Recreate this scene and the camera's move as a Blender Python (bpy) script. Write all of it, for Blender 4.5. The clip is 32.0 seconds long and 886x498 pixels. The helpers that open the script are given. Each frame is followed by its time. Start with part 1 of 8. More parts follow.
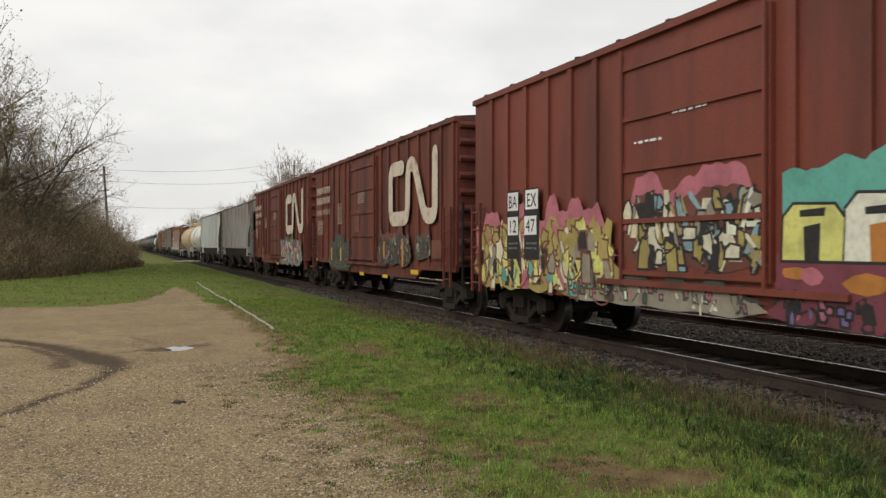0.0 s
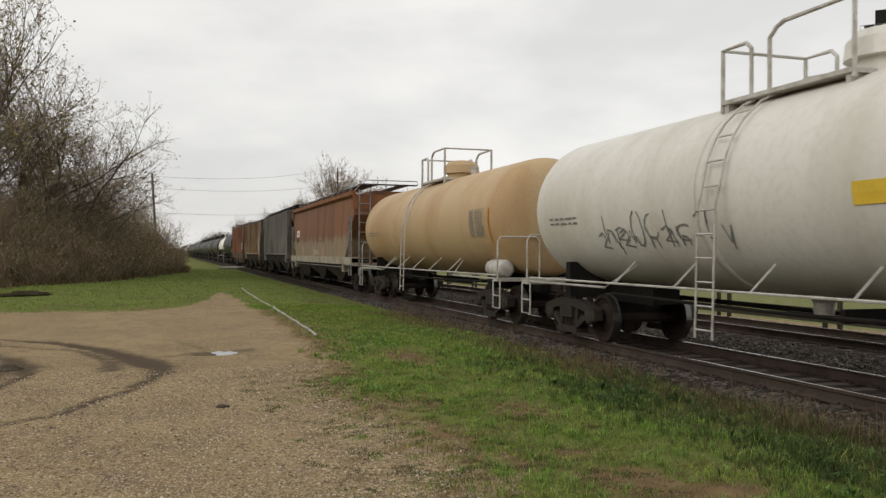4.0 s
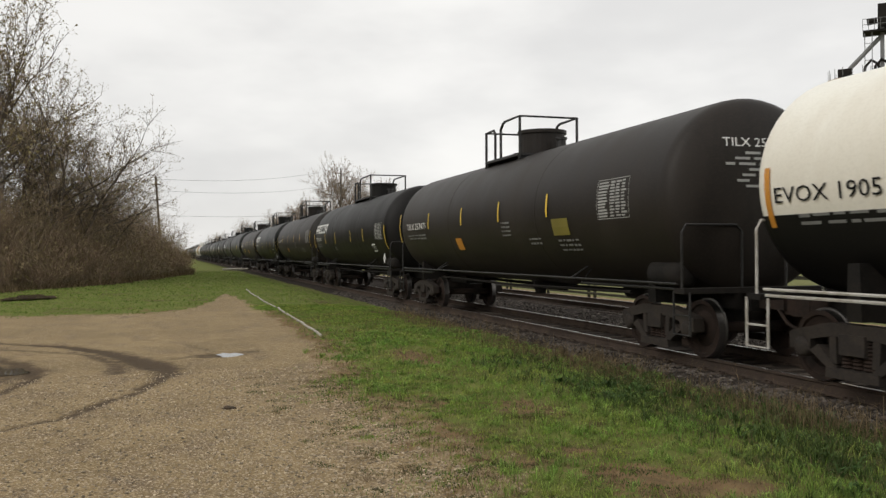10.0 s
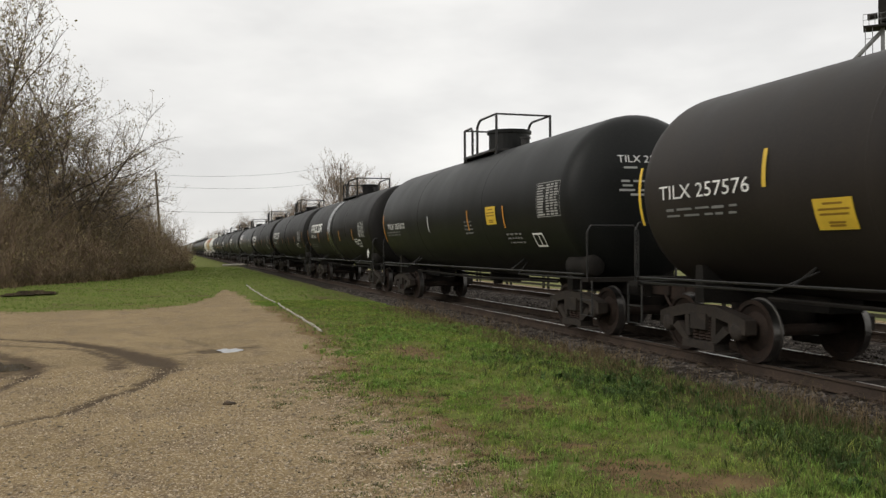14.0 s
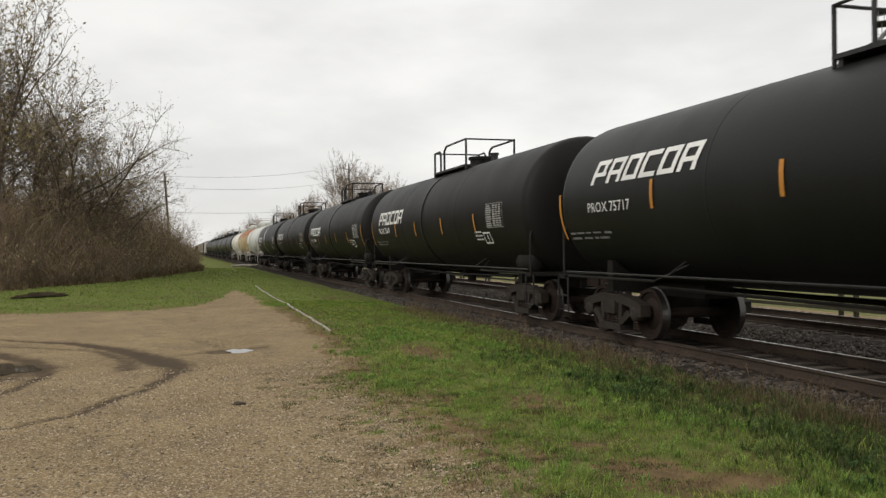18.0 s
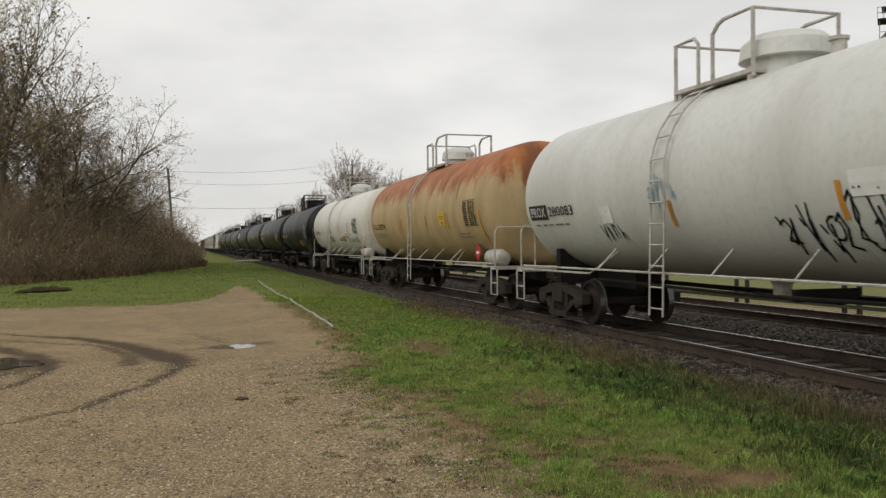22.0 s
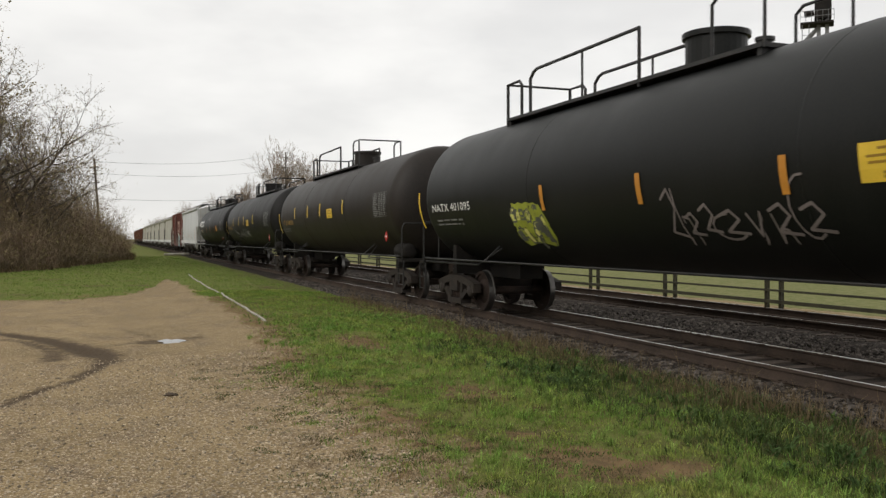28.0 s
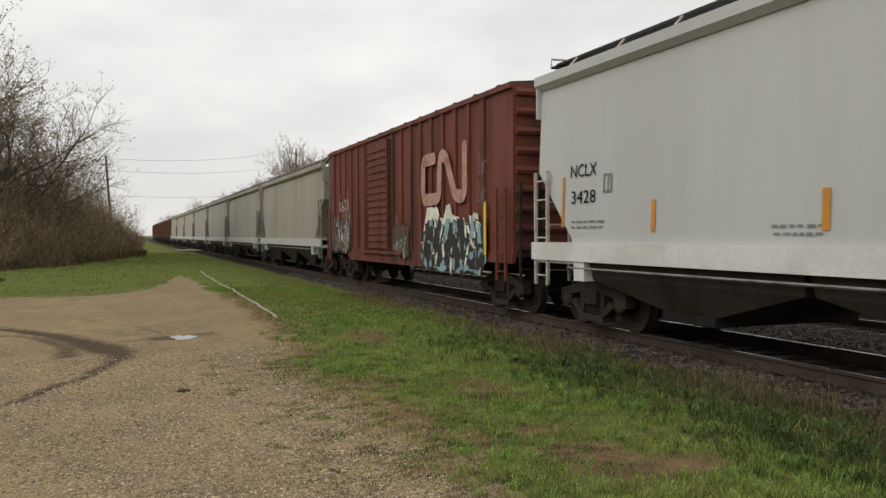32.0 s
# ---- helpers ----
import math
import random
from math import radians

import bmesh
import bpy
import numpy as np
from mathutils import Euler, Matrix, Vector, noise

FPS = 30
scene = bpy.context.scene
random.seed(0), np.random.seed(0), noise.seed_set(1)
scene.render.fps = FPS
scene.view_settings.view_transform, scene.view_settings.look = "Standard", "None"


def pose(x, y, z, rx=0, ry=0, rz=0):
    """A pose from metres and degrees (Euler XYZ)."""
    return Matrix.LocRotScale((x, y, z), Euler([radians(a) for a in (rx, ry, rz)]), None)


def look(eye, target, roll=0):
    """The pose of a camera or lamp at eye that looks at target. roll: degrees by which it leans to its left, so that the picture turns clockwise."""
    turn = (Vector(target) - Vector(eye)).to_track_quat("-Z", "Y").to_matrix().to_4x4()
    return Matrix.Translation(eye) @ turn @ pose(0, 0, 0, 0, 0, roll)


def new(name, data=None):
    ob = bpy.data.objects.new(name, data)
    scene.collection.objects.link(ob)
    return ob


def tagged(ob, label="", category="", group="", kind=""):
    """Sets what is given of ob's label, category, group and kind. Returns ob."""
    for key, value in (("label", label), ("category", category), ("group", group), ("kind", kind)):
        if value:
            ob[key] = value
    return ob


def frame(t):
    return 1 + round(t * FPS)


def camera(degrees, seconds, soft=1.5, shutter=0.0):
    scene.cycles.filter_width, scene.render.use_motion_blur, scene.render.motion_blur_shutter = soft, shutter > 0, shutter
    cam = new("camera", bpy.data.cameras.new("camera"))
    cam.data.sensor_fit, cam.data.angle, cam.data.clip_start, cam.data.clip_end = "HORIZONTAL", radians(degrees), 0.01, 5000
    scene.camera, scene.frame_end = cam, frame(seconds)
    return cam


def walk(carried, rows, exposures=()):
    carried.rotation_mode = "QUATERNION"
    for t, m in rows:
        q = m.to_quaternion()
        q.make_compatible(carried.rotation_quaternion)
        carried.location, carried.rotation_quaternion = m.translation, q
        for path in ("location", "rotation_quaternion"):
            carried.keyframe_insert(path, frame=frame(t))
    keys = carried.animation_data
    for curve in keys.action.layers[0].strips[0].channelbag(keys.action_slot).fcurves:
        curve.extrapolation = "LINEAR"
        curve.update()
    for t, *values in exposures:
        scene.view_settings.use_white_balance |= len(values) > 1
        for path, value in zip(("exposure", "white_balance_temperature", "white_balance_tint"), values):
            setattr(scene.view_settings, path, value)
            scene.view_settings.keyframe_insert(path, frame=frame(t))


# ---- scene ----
EYE = (0.0, 0.0, 1.80)
cam = camera(54.5, 32.0, soft=1.4, shutter=0.05)
# seconds, yaw, pitch, roll of a camera held in the hand at one spot
ROWS = [
    (0, -20.46, -0.19, 0.00),
    (0.5, -20.35, 0.08, -0.33),
    (1, -20.32, -0.52, -0.25),
    (1.5, -19.33, -0.66, -0.11),
    (2, -17.81, -0.26, 0.09),
    (2.5, -17.43, -0.15, 0.01),
    (3, -17.55, -0.06, -0.17),
    (3.5, -17.58, 0.30, -0.44),
    (5.5, -18.10, 0.22, 0.09),
    (6, -17.56, 0.04, 0.21),
    (6.5, -17.34, -0.41, 0.28),
    (7, -17.44, -0.63, 0.24),
    (7.5, -17.18, -0.65, 0.22),
    (8, -16.89, -0.34, 0.21),
    (8.5, -16.72, -0.07, 0.21),
    (9, -16.61, 0.03, 0.24),
    (9.5, -17.07, 0.00, 0.28),
    (10, -17.39, 0.25, 0.33),
    (10.5, -17.59, 0.36, 0.52),
    (11, -17.83, 0.25, 0.53),
    (11.5, -17.64, -0.00, 0.53),
    (12, -17.64, -0.33, 0.51),
    (12.5, -17.58, -0.50, 0.19),
    (13, -17.34, -0.43, 0.17),
    (13.5, -17.30, -0.13, 0.23),
    (14, -17.39, -0.04, 0.34),
    (14.5, -17.43, -0.10, 0.53),
    (15, -17.18, 0.09, 0.59),
    (15.5, -16.96, 0.17, 0.50),
    (17.5, -16.64, 0.04, 0.57),
    (18, -16.83, -0.07, 0.67),
    (18.5, -17.04, 0.06, 0.50),
    (19, -17.04, -0.21, 0.48),
    (19.5, -16.90, -0.41, 0.65),
    (20, -16.96, -0.33, 0.62),
    (20.5, -16.92, -0.39, 0.44),
    (21, -16.91, -0.30, 0.56),
    (21.5, -16.82, -0.27, 0.43),
    (22, -16.63, -0.33, 0.47),
    (22.5, -16.82, -0.24, 0.46),
    (23, -17.10, -0.17, 0.54),
    (23.5, -17.28, -0.26, 0.45),
    (24, -17.79, -0.39, 0.18),
    (24.5, -18.50, -0.51, 0.23),
    (25, -19.33, -0.45, 0.16),
    (25.5, -20.09, -0.42, 0.09),
    (27.5, -21.38, -0.67, 0.01),
    (28, -20.98, -0.73, 0.12),
    (28.5, -20.53, -0.65, 0.20),
    (29, -20.68, -0.61, 0.26),
    (29.5, -20.74, -0.73, 0.29),
    (30, -20.55, -0.89, 0.50),
    (30.5, -20.49, -0.93, 0.44),
    (31, -20.50, -0.78, 0.28),
    (31.5, -20.30, -0.99, 0.53),
    (32, -20.29, -1.03, 0.35),
]
walk(cam, [(t, pose(*EYE, 90 + pitch, roll, yaw)) for t, yaw, pitch, roll in ROWS],
     [(0, 0.08), (1, 0.02), (3, -0.03), (6, -0.04), (8, 0.02), (10, 0.04), (13, 0.03), (15, 0.04), (20, 0.05), (21, 0.06), (22, -0.08), (24, -0.03), (25, 0.04), (28, 0.09), (30, 0.1), (31, 0.08), (32, 0.02)])

# ---- world, sky, light ----
world = bpy.data.worlds.new("overcast_world")
scene.world = world
world.use_nodes = True
wt = world.node_tree
wt.nodes.clear()


def node(nt, kind, ins=None):
    n = nt.nodes.new(kind)
    for k, v in (ins or {}).items():
        if isinstance(v, bpy.types.NodeSocket):
            nt.links.new(v, n.inputs[k])
        else:
            n.inputs[k].default_value = v
    return n


def rgb(c):
    return (c[0], c[1], c[2], 1.0)


def mixc(nt, fac, a, b, mode="MIX"):
    n = nt.nodes.new("ShaderNodeMix")
    n.data_type, n.blend_type = "RGBA", mode
    for i, v in ((0, fac), (6, a), (7, b)):
        if isinstance(v, bpy.types.NodeSocket):
            nt.links.new(v, n.inputs[i])
        elif i == 0:
            n.inputs[i].default_value = v
        else:
            n.inputs[i].default_value = rgb(v)
    return n.outputs[2]


def math_node(nt, op, a, b=0.0, clamp=False):
    n = nt.nodes.new("ShaderNodeMath")
    n.operation, n.use_clamp = op, clamp
    for i, v in ((0, a), (1, b)):
        if isinstance(v, bpy.types.NodeSocket):
            nt.links.new(v, n.inputs[i])
        else:
            n.inputs[i].default_value = v
    return n.outputs[0]


def ramp(nt, fac, lo, hi):
    n = nt.nodes.new("ShaderNodeMapRange")
    n.interpolation_type = "SMOOTHSTEP"
    nt.links.new(fac, n.inputs[0])
    n.inputs[1].default_value, n.inputs[2].default_value = lo, hi
    return n.outputs[0]


def coords(nt, scale=(1, 1, 1), which="Object"):
    tc = nt.nodes.new("ShaderNodeTexCoord")
    mp = nt.nodes.new("ShaderNodeMapping")
    mp.inputs["Scale"].default_value = scale
    nt.links.new(tc.outputs[which], mp.inputs[0])
    return mp.outputs[0]


def noise_tex(nt, vec, scale, detail=5.0, rough=0.55):
    n = node(nt, "ShaderNodeTexNoise", {"Vector": vec, "Scale": scale, "Detail": detail, "Roughness": rough})
    return n.outputs[0]


sky = node(wt, "ShaderNodeTexSky")
sky.sky_type, sky.sun_disc, sky.sun_elevation, sky.sun_rotation = "NISHITA", False, radians(35), radians(250)
vec = coords(wt, (1.0, 1.0, 2.6), "Generated")
big = noise_tex(wt, vec, 2.2, 5.0, 0.5)
fine = noise_tex(wt, vec, 6.0, 4.0, 0.5)
cloud = math_node(wt, "ADD", math_node(wt, "MULTIPLY", big, 0.7), math_node(wt, "MULTIPLY", fine, 0.3))
deck = mixc(wt, ramp(wt, cloud, 0.36, 0.62), (0.765, 0.755, 0.74), (0.965, 0.95, 0.92))
side = node(wt, "ShaderNodeSeparateXYZ", {0: coords(wt, (1, 1, 1), "Generated")}).outputs[0]
thin = math_node(wt, "ADD", math_node(wt, "MULTIPLY", side, 0.1), 0.985)
deck = mixc(wt, 1.0, deck, node(wt, "ShaderNodeCombineColor", {0: thin, 1: thin, 2: thin}).outputs[0], "MULTIPLY")
sky_dim = mixc(wt, 1.0, sky.outputs[0], (0.09, 0.09, 0.09), "MULTIPLY")
bg = node(wt, "ShaderNodeBackground", {"Color": mixc(wt, 0.94, sky_dim, deck), "Strength": 1.0})
wt.links.new(bg.outputs[0], node(wt, "ShaderNodeOutputWorld").inputs[0])

sun = new("sun", bpy.data.lights.new("sun", "SUN"))
sun.data.energy, sun.data.angle, sun.data.color = 1.15, radians(40), (1.0, 0.97, 0.92)
sun.matrix_world = look((0, 0, 45), (60, 20, 0))


# ---- materials ----
def surf(name, c1, c2=None, c3=None, s1=1.2, s2=30.0, lo=0.4, hi=0.66, rough=0.6, metal=0.0, bump=0.15, streak=1.0,
         amt3=0.35, which="Object", rand=0.0, spec=0.4):
    """Two scales of variation: c2 in broad patches (drawn out downwards by streak < 1), c3 in fine grain."""
    m = bpy.data.materials.new(name)
    m.use_nodes = True
    nt = m.node_tree
    p = nt.nodes["Principled BSDF"]
    vec = coords(nt, (1, 1, streak), which)
    n1 = noise_tex(nt, vec, s1, 7.0, 0.6)
    flat = coords(nt, (1, 1, 1), which)
    n2 = noise_tex(nt, flat, s2, 4.0, 0.6)
    col = mixc(nt, ramp(nt, n1, lo, hi), c1, c2 or [v * 0.75 for v in c1])
    col = mixc(nt, math_node(nt, "MULTIPLY", ramp(nt, n2, 0.42, 0.7), amt3), col, c3 or [v * 0.6 for v in c1])
    if rand:
        oi = nt.nodes.new("ShaderNodeObjectInfo")
        f = math_node(nt, "ADD", math_node(nt, "MULTIPLY", oi.outputs["Random"], 2 * rand), 1 - rand)
        col = mixc(nt, 1.0, col, node(nt, "ShaderNodeCombineColor", {0: f, 1: f, 2: f}).outputs[0], "MULTIPLY")
    nt.links.new(col, p.inputs["Base Color"])
    nt.links.new(math_node(nt, "ADD", math_node(nt, "MULTIPLY", n1, 0.25), rough - 0.12, True), p.inputs["Roughness"])
    p.inputs["Metallic"].default_value = metal
    p.inputs["Specular IOR Level"].default_value = spec
    if bump:
        b = node(nt, "ShaderNodeBump", {"Strength": bump, "Distance": 0.02, "Height": n2})
        nt.links.new(b.outputs[0], p.inputs["Normal"])
    return m


def plain(name, c, rough=0.5, metal=0.0, spec=0.4):
    return surf(name, c, [v * 0.82 for v in c], [v * 0.7 for v in c], rough=rough, metal=metal, bump=0.05, amt3=0.25, spec=spec)


M = {}
M["black"] = surf("black_tank_paint", (0.0085, 0.0081, 0.0077), (0.0125, 0.0116, 0.0108), (0.02, 0.0175, 0.015), s1=0.7, streak=0.35, rough=0.5, bump=0.03, spec=0.17)
M["black_green"] = surf("green_black_tank_paint", (0.0078, 0.0085, 0.008), (0.0115, 0.0122, 0.0115), (0.019, 0.0185, 0.0165), s1=0.7, streak=0.35, rough=0.45, bump=0.03, spec=0.19)
M["black_brown"] = surf("brown_black_tank_paint", (0.015, 0.0122, 0.0105), (0.024, 0.0195, 0.016), (0.036, 0.028, 0.021), s1=0.9, streak=0.35, rough=0.5, bump=0.03, spec=0.22)
M["white"] = surf("white_tank_paint", (0.66, 0.64, 0.58), (0.54, 0.51, 0.44), (0.42, 0.38, 0.3), s1=0.5, s2=9, streak=0.25, rough=0.42, bump=0.03, amt3=0.2)
M["grey_white"] = surf("grey_white_tank_paint", (0.6, 0.61, 0.57), (0.5, 0.5, 0.46), (0.36, 0.33, 0.28), s1=0.5, s2=9, streak=0.25, rough=0.45, bump=0.03, amt3=0.2)
M["tan"] = surf("tan_tank_paint", (0.5, 0.36, 0.2), (0.42, 0.27, 0.13), (0.25, 0.16, 0.08), s1=0.6, streak=0.35, rough=0.55, bump=0.06)
M["oxide"] = surf("oxide_red_paint", (0.205, 0.05, 0.03), (0.12, 0.035, 0.023), (0.06, 0.025, 0.019), s1=0.8, streak=0.2, rough=0.62, bump=0.08)
M["oxide_b"] = surf("faded_oxide_paint", (0.165, 0.042, 0.026), (0.075, 0.026, 0.019), (0.04, 0.02, 0.016), s1=1.6, streak=0.12, rough=0.66, bump=0.1)
M["hopper_brown"] = surf("rust_brown_hopper_paint", (0.165, 0.06, 0.032), (0.065, 0.029, 0.019), (0.21, 0.092, 0.05), s1=2.2, streak=0.07, rough=0.7, bump=0.1)
M["beige"] = surf("beige_hopper_paint", (0.32, 0.3, 0.24), (0.26, 0.245, 0.195), (0.22, 0.19, 0.15), s1=0.8, streak=0.2, rough=0.55, bump=0.05)
M["clean_grey"] = surf("clean_light_grey_paint", (0.47, 0.48, 0.46), (0.42, 0.427, 0.408), (0.4, 0.4, 0.375), s1=0.5, s2=8, streak=0.2, rough=0.42, bump=0.02, amt3=0.12, spec=0.4)
M["steel"] = surf("dark_cast_steel", (0.024, 0.0205, 0.018), (0.042, 0.034, 0.028), (0.065, 0.049, 0.036), s1=3.0, rough=0.75, bump=0.15, spec=0.2)
M["frame"] = surf("dirty_black_underframe", (0.011, 0.0102, 0.0094), (0.02, 0.0174, 0.015), (0.034, 0.0275, 0.021), s1=1.5, rough=0.8, bump=0.1, spec=0.15)
M["tread"] = surf("polished_wheel_tread", (0.2, 0.19, 0.18), (0.1, 0.095, 0.09), rough=0.4, metal=1.0, bump=0.02)
M["rust_steel"] = surf("rusty_wheel_steel", (0.03, 0.02, 0.0155), (0.018, 0.0145, 0.0125), (0.05, 0.03, 0.02), s1=4, rough=0.8, spec=0.2)
M["pipe_dark"] = surf("black_pipe_paint", (0.014, 0.014, 0.014), (0.03, 0.027, 0.024), rough=0.5, s1=4)
M["pipe_white"] = surf("grey_white_pipe_paint", (0.52, 0.5, 0.46), (0.36, 0.33, 0.28), (0.2, 0.16, 0.12), rough=0.5, s1=4)
M["pipe_grey"] = surf("dull_grey_pipe_paint", (0.25, 0.24, 0.23), (0.14, 0.12, 0.11), rough=0.6, s1=4)
M["yellow"] = plain("reflective_yellow", (0.74, 0.5, 0.05), 0.4)
M["label_print"] = plain("brown_label_print", (0.3, 0.17, 0.02), 0.5)
M["white_clean"] = surf("cream_white_tank_paint", (0.84, 0.82, 0.73), (0.74, 0.7, 0.6), (0.5, 0.46, 0.37), s1=0.5, streak=0.4, rough=0.45, bump=0.05, amt3=0.2)
M["jacket"] = surf("dusty_jacket_paint", (0.02, 0.02, 0.02), (0.009, 0.009, 0.009), (0.06, 0.058, 0.055), s1=1.4, streak=0.5, rough=0.24, bump=0.05, spec=0.55)
M["orange"] = plain("reflective_orange", (0.58, 0.25, 0.035), 0.4)
M["lettering"] = plain("white_stencil_paint", (0.82, 0.82, 0.79), 0.6)
M["lettering_mid"] = plain("grey_stencil_paint", (0.38, 0.38, 0.36), 0.7)
M["lettering_dim"] = plain("dusty_stencil_paint", (0.2, 0.2, 0.19), 0.7)
M["lettering_black"] = plain("black_stencil_paint", (0.012, 0.012, 0.012), 0.8, spec=0.08)
M["lettering_yellow"] = plain("yellow_stencil_paint", (0.6, 0.42, 0.08), 0.6)
M["panel_black"] = plain("black_panel_paint", (0.02, 0.02, 0.02), 0.6)
M["logo_cream"] = surf("worn_cream_logo_paint", (0.62, 0.55, 0.44), (0.4, 0.26, 0.18), (0.2, 0.09, 0.06), s1=2.5, s2=22, lo=0.5, hi=0.68, rough=0.65)
M["logo_rose"] = surf("faded_pink_logo_paint", (0.46, 0.27, 0.22), (0.28, 0.13, 0.1), (0.14, 0.06, 0.045), s1=2.5, s2=22, lo=0.45, hi=0.66, rough=0.65)
M["placard_red"] = plain("red_placard", (0.5, 0.03, 0.03), 0.5)
M["fines"] = surf("dark_ballast_fines", (0.038, 0.031, 0.026), (0.02, 0.0165, 0.014), (0.095, 0.081, 0.069), s1=5, s2=45, rough=0.95, bump=0.5, spec=0.04)
M["rail"] = surf("rusty_rail_steel", (0.062, 0.045, 0.035), (0.04, 0.031, 0.025), (0.09, 0.064, 0.046), s1=2, rough=0.85, spec=0.15)
M["rail_head"] = surf("polished_rail_head", (0.8, 0.78, 0.75), (0.6, 0.56, 0.53), s1=3, rough=0.28, metal=1.0, bump=0.02)
M["tie"] = surf("creosoted_tie_timber", (0.075, 0.06, 0.049), (0.11, 0.09, 0.075), (0.035, 0.028, 0.023), s1=2.5, s2=24, rough=0.9, bump=0.4, rand=0.3, spec=0.06)
M["bark"] = surf("grey_brown_bark", (0.125, 0.098, 0.075), (0.08, 0.064, 0.05), (0.2, 0.165, 0.125), s1=3, s2=18, rough=0.9, bump=0.5)
M["twig"] = surf("brown_twig_bark", (0.31, 0.235, 0.17), (0.24, 0.18, 0.13), (0.37, 0.3, 0.21), s1=0.6, s2=9, rough=0.9, bump=0)
M["bud"] = surf("young_olive_leaf", (0.26, 0.22, 0.09), (0.3, 0.225, 0.13), (0.18, 0.17, 0.06), s1=0.8, s2=7, rough=0.8, bump=0)
M["brush"] = surf("red_brown_brush_stem", (0.27, 0.19, 0.128), (0.215, 0.17, 0.105), (0.13, 0.095, 0.068), s1=0.45, s2=3.5, lo=0.44, hi=0.6, amt3=0.7, rough=0.9, bump=0)
M["wood"] = surf("weathered_pole_wood", (0.1, 0.08, 0.065), (0.16, 0.13, 0.1), s1=2, streak=0.1, rough=0.85, bump=0.3)
M["wire"] = plain("dull_wire", (0.18, 0.18, 0.18), 0.5)
M["concrete"] = surf("stained_concrete", (0.4, 0.38, 0.33), (0.3, 0.27, 0.22), (0.2, 0.17, 0.13), s1=3, s2=30, rough=0.85, bump=0.3)


def rust_over(name, paint, rust, z0, z1, amount=0.6, streaks=1.6):
    """Paint with rust that has run down from the top in drips of uneven length."""
    m = bpy.data.materials.new(name)
    m.use_nodes = True
    nt = m.node_tree
    p = nt.nodes["Principled BSDF"]
    drip = noise_tex(nt, coords(nt, (1, 1.0, 0.09)), streaks, 7.0, 0.66)
    fine = noise_tex(nt, coords(nt), 9.0, 6.0, 0.65)
    sep = node(nt, "ShaderNodeSeparateXYZ", {0: coords(nt)})
    height = ramp(nt, sep.outputs[2], z0, z1)
    f = math_node(nt, "ADD", math_node(nt, "MULTIPLY", height, amount), math_node(nt, "ADD", math_node(nt, "MULTIPLY", drip, 0.8), math_node(nt, "MULTIPLY", fine, 0.25)))
    mask = ramp(nt, f, 0.78, 1.0)
    broad = noise_tex(nt, coords(nt, (1, 1, 0.3)), 1.3, 5.0, 0.6)
    col = mixc(nt, ramp(nt, broad, 0.36, 0.66), paint, [v * 0.78 for v in paint])
    col = mixc(nt, math_node(nt, "MULTIPLY", ramp(nt, fine, 0.45, 0.7), 0.4), col, [v * 0.75 for v in paint])
    rcol = mixc(nt, ramp(nt, drip, 0.4, 0.65), rust, [v * 0.5 for v in rust])
    nt.links.new(mixc(nt, mask, col, rcol), p.inputs["Base Color"])
    p.inputs["Roughness"].default_value = 0.62
    nt.links.new(node(nt, "ShaderNodeBump", {"Strength": 0.08, "Distance": 0.02, "Height": fine}).outputs[0], p.inputs["Normal"])
    return m


M["rusty_tank"] = rust_over("rust_run_tan_paint", (0.46, 0.34, 0.17), (0.37, 0.12, 0.028), 1.9, 4.3, 0.62, 2.0)
M["hopper_red_grey"] = rust_over("red_stained_grey_paint", (0.37, 0.35, 0.33), (0.17, 0.07, 0.052), 1.6, 4.5, 0.56, 2.8)
M["hopper_pale"] = rust_over("stained_pale_green_paint", (0.64, 0.66, 0.585), (0.42, 0.37, 0.26), 1.2, 4.6, 0.42, 2.0)
M["hopper_grey"] = rust_over("grime_streaked_grey_paint", (0.25, 0.232, 0.2), (0.06, 0.047, 0.037), 0.2, 4.4, 0.6, 5.0)
M["rib_rust"] = surf("worn_orange_rib_paint", (0.3, 0.14, 0.075), (0.2, 0.085, 0.05), (0.1, 0.05, 0.03), s1=2.5, streak=0.15, rough=0.65)
M["hopper_rust"] = rust_over("rust_streaked_tan_paint", (0.36, 0.27, 0.155), (0.185, 0.085, 0.036), 0.8, 4.6, 0.62, 2.4)
M["rib_white"] = surf("chalky_white_rib_paint", (0.7, 0.73, 0.71), (0.58, 0.6, 0.57), (0.4, 0.37, 0.3), s1=2.5, streak=0.15, rough=0.6, amt3=0.2)
M["rib_grime"] = surf("grimy_grey_rib_paint", (0.3, 0.285, 0.255), (0.19, 0.17, 0.145), (0.1, 0.075, 0.055), s1=2.5, streak=0.15, rough=0.7)
M["rib_pale"] = surf("pale_grey_rib_paint", (0.52, 0.5, 0.47), (0.38, 0.34, 0.3), (0.2, 0.14, 0.11), s1=2.5, streak=0.15, rough=0.65)
M["rib_tan"] = surf("stained_tan_rib_paint", (0.33, 0.25, 0.15), (0.15, 0.075, 0.035), (0.07, 0.045, 0.03), s1=3, streak=0.15, rough=0.7)
M["bay_tan"] = surf("dusty_brown_hopper_bay", (0.13, 0.1, 0.07), (0.075, 0.055, 0.038), (0.035, 0.027, 0.02), s1=1.2, streak=0.3, rough=0.85, spec=0.15)
